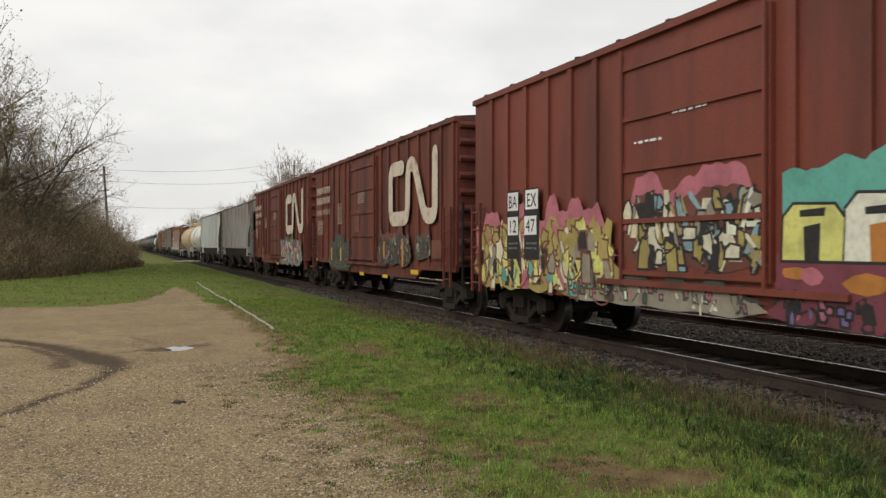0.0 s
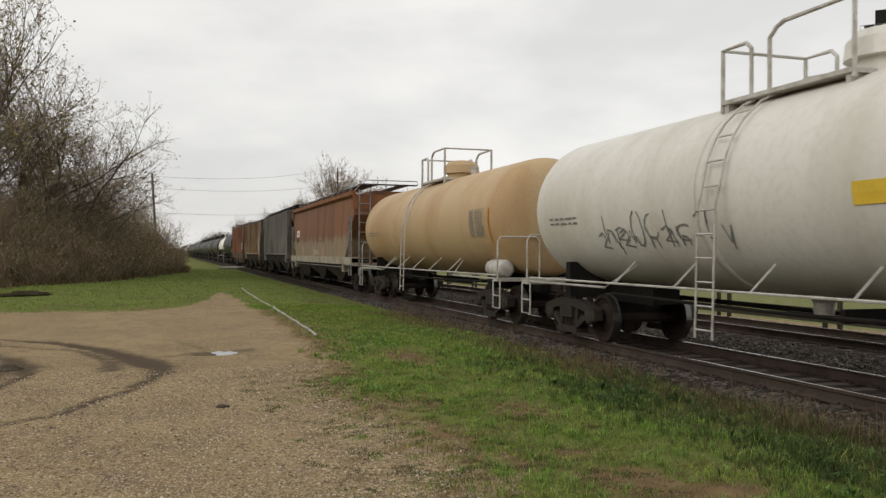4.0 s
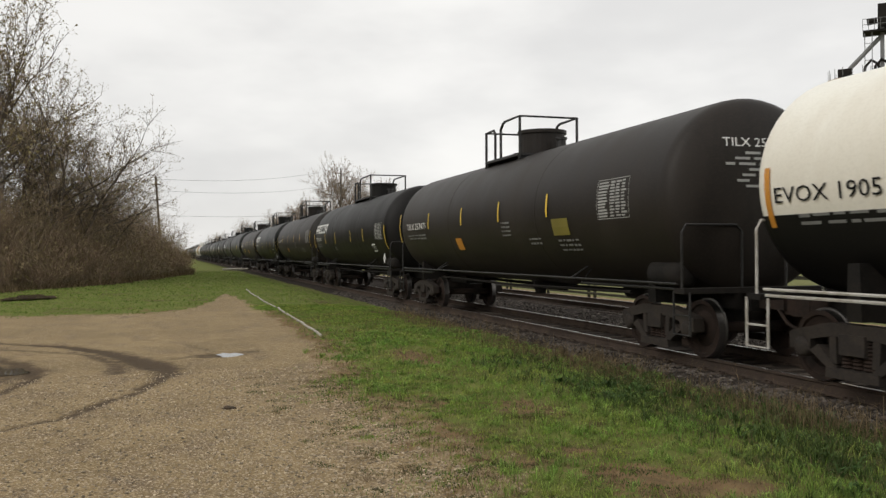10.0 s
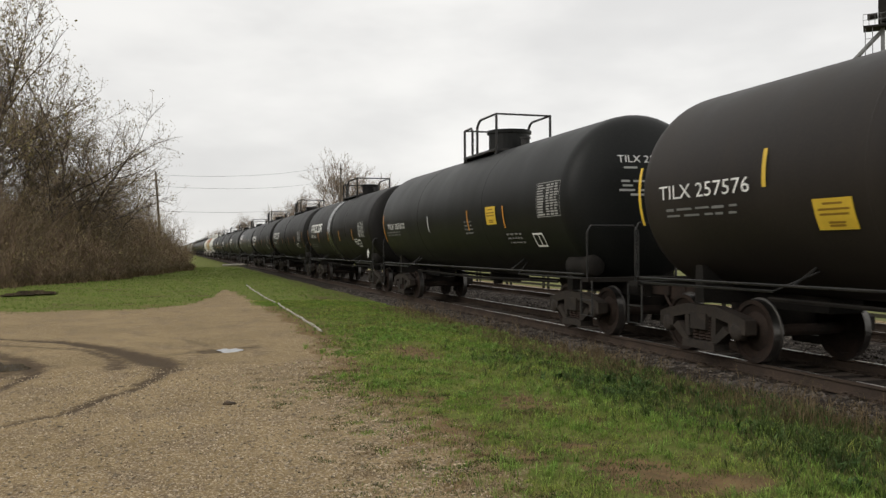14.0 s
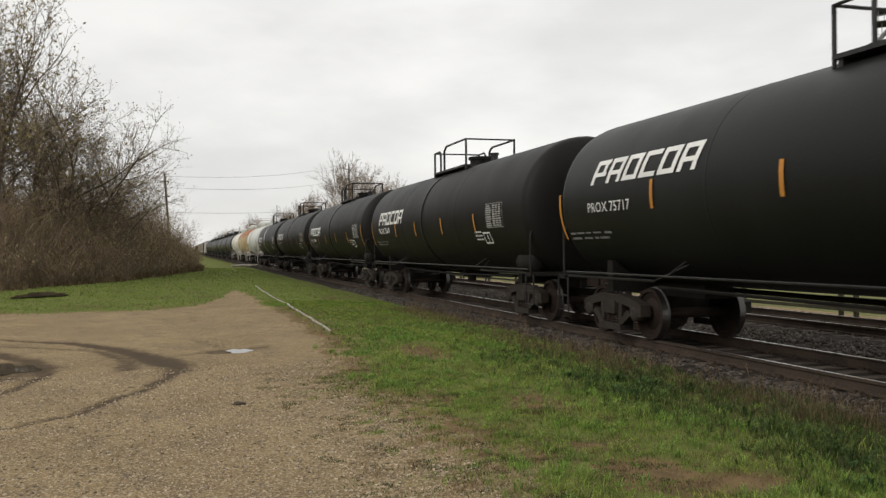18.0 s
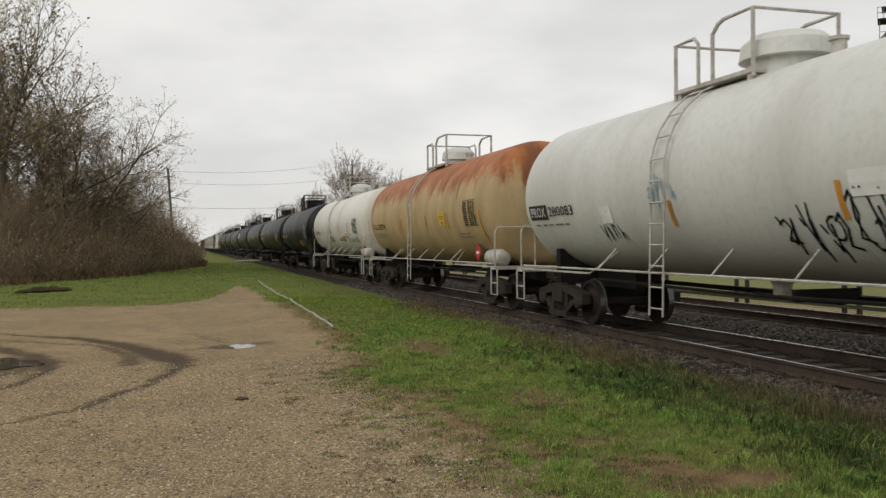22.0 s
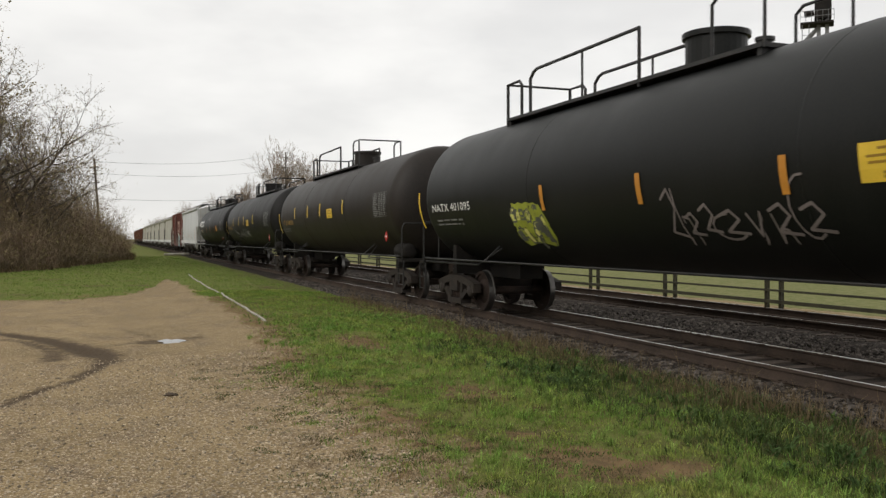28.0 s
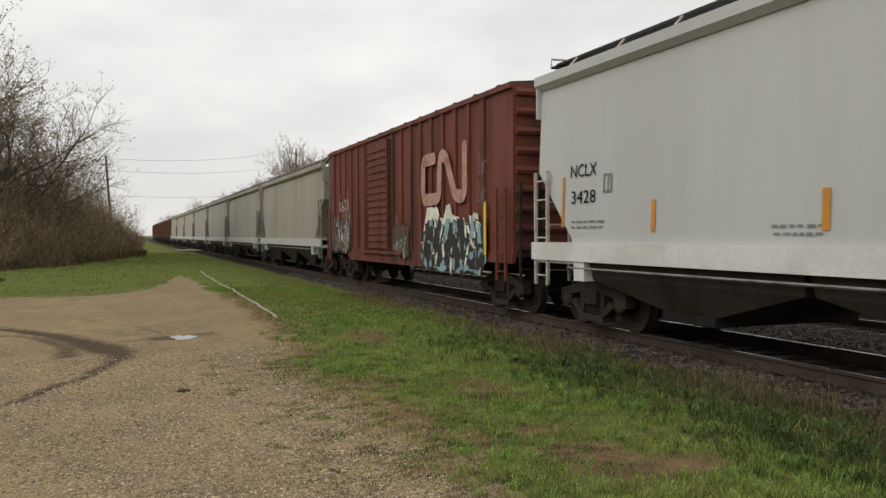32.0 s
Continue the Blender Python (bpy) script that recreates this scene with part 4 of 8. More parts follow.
def brush_stuff():
    """A dense thicket of upright stems and side twigs along the wood's edge."""
    n = 13000
    u = rng.random(n)
    ey = 46 + 50 * u
    ex = np.interp(ey, (46, 54, 62, 78, 86, 96), (-8.0, -4.2, -2.2, 0.9, 1.2, 1.4))
    x = ex - 0.2 - rng.random(n) ** 1.2 * 12 + 0.5 * wob(ex, ey, 0.9)
    y = ey + rng.normal(0, 0.8, n)
    inside = np.clip((ex - x) / 5.0, 0, 1)
    h = (1.3 + 4.0 * inside + 1.2 * rng.random(n) * (0.5 + inside)) * (0.8 + 0.4 * wob(x, y, 0.6) + 0.15 * wob(x, y, 1.9))
    h = np.clip(h, 0.5, 6.2)
    Q = []
    def stick(p, e, w):
        a = rng.uniform(0, 6.28, len(p))
        d = np.stack([np.cos(a), np.sin(a), np.zeros(len(p))], -1) * w[:, None]
        Q.append(np.stack([p - d, p + d, e + d * 0.3, e - d * 0.3], 1))
    base = np.stack([x, y, np.full(n, -0.05)], -1)
    top = base + np.stack([rng.normal(0, 0.3, n) * h, rng.normal(0, 0.3, n) * h, h * rng.uniform(0.75, 1.0, n)], -1)
    stick(base, top, rng.uniform(0.012, 0.024, n))
    for k in range(11):
        f = rng.uniform(0.12, 1.0, n)[:, None]
        s = base + (top - base) * f
        l = rng.uniform(0.3, 1.1, n)[:, None] * (0.5 + 0.25 * h[:, None])
        d = rng.normal(0, 1, (n, 3)) * (0.8, 0.8, 0.5) + (0, 0, 0.35)
        d /= np.linalg.norm(d, axis=1)[:, None]
        stick(s, s + d * l, rng.uniform(0.006, 0.013, n))
    tagged(new("brush", quads("brush", np.concatenate(Q), M["brush"])), "dense red-brown brush of bare stems along the edge of the wood", "brush", kind="stuff")
    m = 80000
    i = rng.integers(0, n, m)
    f = rng.uniform(0.45, 1.08, m)[:, None]
    c = base[i] + (top[i] - base[i]) * f + rng.normal(0, 0.35, (m, 3))
    u1, u2 = rng.normal(0, 0.026, (m, 3)), rng.normal(0, 0.026, (m, 3))
    tagged(new("brush_leaves", quads("brush_leaves", np.stack([c - u1, c - u2, c + u1, c + u2], 1), M["bud"])), "scattered young leaves on the brown brush", "leaves", kind="stuff")


brush_stuff()


def fringe(n):
    """Dead grass and trailing stems that hide the foot of the thicket."""
    ey = 44 + 52 * rng.random(n)
    ex = np.interp(ey, (44, 54, 62, 78, 86, 96), (-8.6, -4.2, -2.2, 0.9, 1.2, 1.4))
    x, y = ex + 0.5 - rng.random(n) ** 0.8 * 2.6 + 0.6 * wob(ex, ey, 0.9), ey + rng.normal(0, 0.6, n)
    z, h, w = land(x, y) - 0.02, rng.uniform(0.12, 0.6, n) * np.clip(0.7 + 0.6 * wob(x, y, 1.3), 0.3, 1.3), rng.uniform(0.01, 0.028, n)
    a, b = rng.uniform(0, 6.28, n), rng.uniform(0, 6.28, n)
    lean = h * rng.uniform(0.1, 0.8, n)
    row = lambda s, c, q: np.stack([x + s * w * c * np.cos(a) + lean * q * np.cos(b), y + s * w * c * np.sin(a) + lean * q * np.sin(b), z + h * q], -1)
    tagged(new("dead_grass", quads("dead_grass", np.stack([row(-1, 1, 0), row(1, 1, 0), row(1, 0.2, 1), row(-1, 0.2, 1)], 1), M["straw"])), "matted dead grass along the foot of the brush", "grass", kind="stuff")


fringe(26000)


# a low dark wood closes the distance at the end of the line
def far_wood():
    m = 7000
    a = rng.uniform(-0.55, 0.9, m)
    R0 = rng.uniform(420, 620, m)
    x, y = R0 * np.sin(a), R0 * np.cos(a)
    keep = (x < -14) | (x > 34)
    x, y, n = x[keep], y[keep], keep.sum()
    h = rng.uniform(4, 10, n) * np.where(x > 0, 0.8, 1.0)
    w = rng.uniform(0.3, 1.3, n)
    z0 = np.full(n, -0.6)
    q = np.stack([np.stack([x - w, y, z0], -1), np.stack([x + w, y, z0], -1), np.stack([x + w * 0.5 + rng.normal(0, .6, n), y, h], -1), np.stack([x - w * 0.5 + rng.normal(0, .6, n), y, h * rng.uniform(.8, 1, n)], -1)], 1)
    tagged(new("far_wood", quads("far_wood", q, M["brush"])), "low bare woodland on the horizon", "woodland", kind="stuff")


far_wood()


def unseen_wood():
    """Unseen woodland, added away from the track to close the place and darken reflections."""
    m = 900
    y = rng.uniform(-120, 44, m)
    x = -34 - rng.random(m) * 14
    h, w = rng.uniform(6, 11, m), rng.uniform(0.6, 1.6, m)
    z0 = np.full(m, -0.3)
    q = np.stack([np.stack([x, y - w, z0], -1), np.stack([x, y + w, z0], -1), np.stack([x, y + w * 0.5 + rng.normal(0, .5, m), h], -1), np.stack([x, y - w * 0.5 + rng.normal(0, .5, m), h * rng.uniform(.8, 1, m)], -1)], 1)
    tagged(new("far_wood", quads("far_wood", q, M["brush"])), "unseen woodland beyond the lot, added to darken reflections on the cars", "woodland", kind="stuff")


unseen_wood()

# ---- every readable word on the cars ----
WORD_LIST = ("BA", "EX", "12", "47", "CNIS 413510", "CN 413537", "NOKL", "823 449", "CN 383701", "DUPX", "22095", "NO KL", "628237",
             "UTLX 211118", "EVOX 1905", "TILX 257471", "PROX 51449", "TILX 257474", "PROX 51417", "TILX 257576", "TILX 257612", "PROX 75653", "PROX 75641",
             "PROX 75717", "PROX 75660", "PROX 75981", "PROX 76312", "PROX 76328", "PROX", "280083", "TILX 280754", "TILX 280811", "NATX 280088", "TILX 308651",
             "UTLX 952210", "PROX 34457", "NATX 401095", "UTLX 808581", "UTLX 858025", "PROX 29941", "NCLX", "3428", "NON-ODORIZED", "LIQUEFIED PETROLEUM GAS", "There", "are", "Only", "2", "Genders")
HAND_WORDS = ("There", "are", "Only", "2", "Genders")

# ---- lettering: glyph outlines of the built-in font, made once ----
def word_mesh(s):
    cu = bpy.data.curves.new("word", "FONT")
    cu.offset = -0.022 if s in HAND_WORDS else 0.0
    cu.body, cu.size, cu.resolution_u, cu.align_x = s, 1.0, 2, "LEFT"
    ob = new("word", cu)
    me = bpy.data.meshes.new_from_object(ob.evaluated_get(bpy.context.evaluated_depsgraph_get()))
    v = [tuple(p.co[:2]) for p in me.vertices]
    f = [tuple(p.vertices) for p in me.polygons]
    bpy.data.objects.remove(ob)
    bpy.data.curves.remove(cu)
    bpy.data.meshes.remove(me)
    w = max(p[0] for p in v)
    return [(x / w, y) for x, y in v], f


WORDS = {}
for s in WORD_LIST:
    WORDS[s] = word_mesh(s)


class Skin:
    """The near side of a car as a surface: maps (along, up) to a point, flat or round. u runs to the reader's right (towards -y)."""

    def __init__(self, x=-1.5, radius=0.0, zc=0.0, wide=None):
        self.x, self.r, self.zc, self.wide = x, radius, zc, wide

    def at(self, y, z, off=0.008):
        if self.wide:
            return (-self.wide(z) - off, y, z)
        if not self.r:
            return (self.x - off, y, z)
        a = math.asin(max(-0.99, min(0.99, (z - self.zc) / self.r)))
        return (-(self.r + off) * math.cos(a), y, self.zc + (self.r + off) * math.sin(a))


def paint_word(s, skin, y, z, height, width, mat, parent, off=0.008):
    """A word whose left end stands at y, with baseline z."""
    v, f = WORDS[s]
    me = raw("lettering", [skin.at(y - px * width, z + py / 0.72 * height, off) for px, py in v], f, mat)
    return part("lettering", me, None, parent)


def patch(bm, skin, y0, y1, z0, z1, off=0.006, slant=0.0):
    """A painted or stuck-on oblong, bent with the skin."""
    n = 1 if not skin.r else max(1, int(abs(z1 - z0) / 0.12))
    rows = []
    for i in range(n + 1):
        z = z0 + (z1 - z0) * i / n
        d = slant * (z - z0)
        rows.append((bm.verts.new(skin.at(y0 - d, z, off)), bm.verts.new(skin.at(y1 - d, z, off))))
    for a, b in zip(rows, rows[1:]):
        bm.faces.new((a[0], a[1], b[1], b[0]))


def decal(name, skin, rects, mat, parent, off=0.006, slant=0.0, label=""):
    bm = bmesh.new()
    for y0, y1, z0, z1 in rects:
        patch(bm, skin, y0, y1, z0, z1, off, slant)
    return part(name, bm, mat, parent, label)


def bars(skin, y, z, w, rows, mat, parent, seed=1, h=0.042, gap=0.05):
    """Lines of small print too fine to read; long blocks stand in two columns."""
    r = random.Random(seed)
    rects = []
    if rows >= 5:
        h, gap, rows = (0.034, 0.018, int(rows * 1.75)) if skin.r else (0.026, 0.034, int(rows * 1.5))
    for i in range(rows):
        zt = z - i * (h + gap)
        if rows >= 8:
            cols = ((0.0, r.uniform(0.24, 0.38)), (0.42, r.uniform(0.54, 0.6)), (0.62, r.uniform(0.72, 0.78)), (0.81, r.uniform(0.9, 1.0)))
        else:
            cols, u = [], r.uniform(0.0, 0.06)
            while u < 0.94:
                k = min(1.0, u + r.uniform(0.08, 0.24))
                cols.append((u, k))
                u = k + r.uniform(0.03, 0.08)
        for p, q in cols:
            if q > p:
                rects.append((y - p * w, y - q * w, zt - h * r.uniform(0.7, 1.0), zt))
    if rows >= 8 and skin.r:
        zb = z - rows * (h + gap)
        rects += [(y + 0.04, y - w - 0.04, zb - 0.012, zb), (y + 0.04, y - w - 0.04, z + 0.03, z + 0.042), (y + 0.05, y + 0.04, zb, z + 0.03), (y - w - 0.04, y - w - 0.05, zb, z + 0.03)]
    return tagged(decal("small_print", skin, rects, mat, parent, 0.013), kind="stuff")


def ribbon(bm, skin, pts, wid, off):
    """A band of even width along a bent line, with rounded joints and ends."""
    for (ya, za), (yb, zb) in zip(pts, pts[1:]):
        d = Vector((yb - ya, zb - za))
        if d.length < 1e-4:
            continue
        n = Vector((-d.y, d.x)).normalized() * wid / 2
        k = max(1, int(abs(zb - za) / 0.2)) if skin.r else 1
        for i in range(k):
            p = [(ya + (yb - ya) * t / k, za + (zb - za) * t / k) for t in (i, i + 1)]
            bm.faces.new([bm.verts.new(skin.at(q[0] + e * n.x, q[1] + e * n.y, off)) for q, e in ((p[0], -1), (p[1], -1), (p[1], 1), (p[0], 1))])
    for j, (y, z) in enumerate(pts):
        bm.faces.new([bm.verts.new(skin.at(y + wid / 2 * math.cos(a * 0.785), z + wid / 2 * math.sin(a * 0.785), off + 0.0004 + 0.00003 * (j % 7))) for a in range(8)])


def slant_logo(skin, y, z, w, h, mat, parent):
    """A wordmark as six leaning hollow slabs."""
    n, t = 6, 0.19
    cw = w / n
    bm = bmesh.new()
    for i in range(n):
        a = y - i * cw
        b = a - cw * 0.86
        s = cw * 0.2
        k = 0.33
        patch(bm, skin, a, a - s, z, z + h, 0.008, k)
        if i in (1, 2, 4, 5, 0):
            patch(bm, skin, b + s, b, z if i not in (0,) else z + h * 0.35, z + h, 0.009, k) if i not in (1, 5) else patch(bm, skin, b + s, b, z, z + h, 0.009, k)
        d = k * (h - h * t)
        patch(bm, skin, a - d, b - d, z + h * (1 - t), z + h, 0.010, k)
        if i in (2, 3, 4):
            patch(bm, skin, a, b, z, z + h * t, 0.010, k)
        else:
            d = k * h * 0.32
            patch(bm, skin, a - d, b - d, z + h * 0.32, z + h * (0.32 + t * 0.9), 0.010, k)
    return part("logo", bm, mat, parent, "white slanted wordmark of hollow slabs")


def scribble(skin, y, z, w, h, n, mat, parent, seed, thick=0.03, name="spray_line"):
    """Loose sprayed handwriting that cannot be read: short strokes and loops of uneven size."""
    r = random.Random(seed)
    bm = bmesh.new()
    u = 0.0
    while u < w:
        cw = w / n * r.uniform(0.55, 1.25)
        ch = h * r.choice((0.45, 0.5, 0.55, 0.9, 1.0))
        y0, z0 = y - u, z + h * r.uniform(0.0, 0.12)
        form = r.randint(0, 3)
        if form == 0:
            a0, span = r.uniform(0.5, 2.0), r.uniform(3.6, 6.0)
            pts = [(y0 - cw * (0.5 + 0.42 * math.cos(a0 + span * i / 9)), z0 + ch * (0.5 + 0.48 * math.sin(a0 + span * i / 9))) for i in range(10)]
        elif form == 1:
            pts = [(y0 - cw * 0.2, z0 + ch), (y0 - cw * r.uniform(0.2, 0.4), z0), (y0 - cw * 0.45, z0 + ch * 0.5), (y0 - cw * 0.7, z0 + ch * 0.45), (y0 - cw * 0.8, z0)]
        elif form == 2:
            pts = [(y0 - cw * 0.1, z0 + ch * 0.8), (y0 - cw * 0.5, z0 + ch), (y0 - cw * 0.75, z0 + ch * 0.6), (y0 - cw * 0.2, z0 + ch * 0.1), (y0 - cw * 0.9, z0)]
        else:
            pts = [(y0 - cw * 0.15, z0 + ch * r.uniform(0.8, 1)), (y0 - cw * 0.45, z0 + ch * 0.05), (y0 - cw * 0.75, z0 + ch * 0.9), (y0 - cw * 0.5, z0 - ch * 0.25)]
        ribbon(bm, skin, pts, thick, 0.0115)
        u += cw * r.choice((0.95, 1.0, 1.05, 1.5))
    return tagged(part(name, bm, mat, parent), kind="stuff")


# ---- running gear, shared by all cars ----
WHEELS = {}


def wheelset_mesh():
    bm = bmesh.new()
    lathe(bm, [(-1.02, 0), (-1.02, 0.075), (-0.86, 0.085), (-0.84, 0.09), (0.84, 0.09), (0.86, 0.085), (1.02, 0.075), (1.02, 0)], 12)
    for s in (-1, 1):
        w = lathe(bmesh.new(), [(s * 0.83, 0.1), (s * 0.84, 0.17), (s * 0.775, 0.28), (s * 0.8, 0.375), (s * 0.83, 0.385), (s * 0.83, 0.448), (s * 0.72, 0.455), (s * 0.715, 0.478), (s * 0.69, 0.478), (s * 0.69, 0.375), (s * 0.74, 0.36), (s * 0.745, 0.17), (s * 0.7, 0.1)], 36)
        tmp = bpy.data.meshes.new("tmp")
        w.to_mesh(tmp)
        w.free()
        bm.from_mesh(tmp)
        bpy.data.meshes.remove(tmp)
    moved(bm, Matrix.Rotation(radians(90), 4, "Z"))
    me = bpy.data.meshes.new("wheelset")
    bmesh.ops.recalc_face_normals(bm, faces=bm.faces)
    bm.to_mesh(me)
    bm.free()
    me.materials.append(M["rust_steel"])
    me.materials.append(M["tread"])
    for p in me.polygons:
        c = p.center
        if math.hypot(c.y, c.z) > 0.43 and abs(c.x) > 0.7:
            p.material_index = 1
    return me


def side_frame_mesh(s):
    bm = bmesh.new()
    x0, x1 = s * 0.93, s * 1.12
    prism(bm, [(-1.08, 0.42), (-1.08, 0.62), (-0.98, 0.66), (-0.4, 0.78), (0.4, 0.78), (0.98, 0.66), (1.08, 0.62), (1.08, 0.42), (0.72, 0.42), (0.7, 0.56), (0.36, 0.62), (-0.36, 0.62), (-0.7, 0.56), (-0.72, 0.42)], x0, x1)
    for k in (-1, 1):
        prism(bm, [(k * 0.72, 0.42), (k * 0.58, 0.5), (k * 0.28, 0.26), (k * 0.3, 0.16)], x0, x1)
        prism(bm, [(k * 0.4, 0.62), (k * 0.29, 0.62), (k * 0.27, 0.3), (k * 0.38, 0.3)], x0 + s * 0.01, x1 - s * 0.01)
    prism(bm, [(-0.42, 0.13), (0.42, 0.13), (0.4, 0.25), (-0.4, 0.25)], x0 - s * 0.04, x1 + s * 0.03)
    me = bpy.data.meshes.new("side_frame")
    bmesh.ops.recalc_face_normals(bm, faces=bm.faces)
    bm.to_mesh(me)
    bm.free()
    me.materials.append(M["steel"])
    return me


def mesh_of(name, bm, mat, smooth=False):
    me = bpy.data.meshes.new(name)
    bmesh.ops.recalc_face_normals(bm, faces=bm.faces)
    bm.to_mesh(me)
    bm.free()
    me.materials.append(mat)
    if smooth:
        for p in me.polygons:
            p.use_smooth = True
    return me


GEAR = {"wheelset": wheelset_mesh(), "frame_l": side_frame_mesh(-1), "frame_r": side_frame_mesh(1)}
b = bmesh.new()
box(b, -1.15, 1.15, -0.2, 0.2, 0.42, 0.66)
box(b, -0.35, 0.35, -0.28, 0.28, 0.6, 0.78)
GEAR["bolster"] = mesh_of("truck", b, M["steel"])
b = lathe(bmesh.new(), [(0.25 + 0.022 * i, (0.058, 0.082)[i % 2]) for i in range(17)], 10, "z")
GEAR["spring"] = mesh_of("spring", b, M["rust_steel"])
b = lathe(bmesh.new(), [(0.0, 0.13), (0.12, 0.13), (0.15, 0.09), (0.155, 0.0)], 14)
moved(b, Matrix.Rotation(radians(90), 4, "Z"))
GEAR["bearing"] = mesh_of("bearing_cap", b, M["steel"], True)
b = bmesh.new()
box(b, -0.14, 0.14, -0.75, 0.25, 0.78, 1.0)
prism(b, [(0.2, 0.72), (0.55, 0.7), (0.62, 0.78), (0.62, 0.98), (0.5, 1.05), (0.2, 1.03)], -0.15, 0.08)
tube(b, [(0.12, 0.1, 0.8), (0.16, 0.35, 0.6), (0.1, 0.55, 0.5), (0.0, 0.65, 0.52)], 0.025, 6)
GEAR["coupler"] = mesh_of("coupler", b, M["rust_steel"])
b = bmesh.new()
lathe(b, [(-0.55, 0), (-0.55, 0.14), (-0.48, 0.2), (0.48, 0.2), (0.55, 0.14), (0.55, 0)], 16)
GEAR["reservoir"] = mesh_of("air_reservoir", b, M["frame"], True)


def running_gear(car, half, centre):
    """Two trucks and two couplers; half: to the coupling face, centre: truck centre."""
    for s in (-1, 1):
        t = part("truck", GEAR["bolster"], None, car, "dark cast-steel two-axle truck")
        t.location = (0, s * centre, 0)
        part("side_frame", GEAR["frame_l"], None, t)
        part("side_frame", GEAR["frame_r"], None, t)
        for k in (-0.17, 0.0, 0.17):
            part("spring", GEAR["spring"], None, t).location = (-1.03, k, 0)
        for k in (-0.87, 0.87):
            part("bearing_cap", GEAR["bearing"], None, t).location = (-1.0, k, 0.45)
            w = part("wheelset", GEAR["wheelset"], None, t, "rusty wheelset with polished treads")
            w.location = (0, k, 0.45)
            WHEELS.setdefault(car.name, []).append((w, k))
        c = part("coupler", GEAR["coupler"], None, car)
        c.matrix_basis = pose(0, s * (half - 0.5), 0, 0, 0, 0 if s > 0 else 180)


def ladder(car, x, y, z0, z1, w, n, mat, along="y", name="ladder"):
    """Two stiles, and under them each rung by itself."""
    d = (0, 1, 0) if along == "y" else (1, 0, 0)
    lad = None
    for s in (-0.5, 0.5):
        p = (x + d[0] * w * s, y + d[1] * w * s)
        b = box(bmesh.new(), p[0] - 0.025, p[0] + 0.025, p[1] - 0.025, p[1] + 0.025, z0, z1)
        if lad is None:
            lad = part(name, b, mat, car)
        else:
            part("stile", b, mat, lad)
    rung = mesh_of("rung", tube(bmesh.new(), [(-d[0] * w / 2, -d[1] * w / 2, 0), (d[0] * w / 2, d[1] * w / 2, 0)], 0.016, 5), mat)
    for i in range(n):
        part("rung", rung, None, lad).location = (x, y, z0 + (z1 - z0) * (i + 0.5) / n)
    return lad


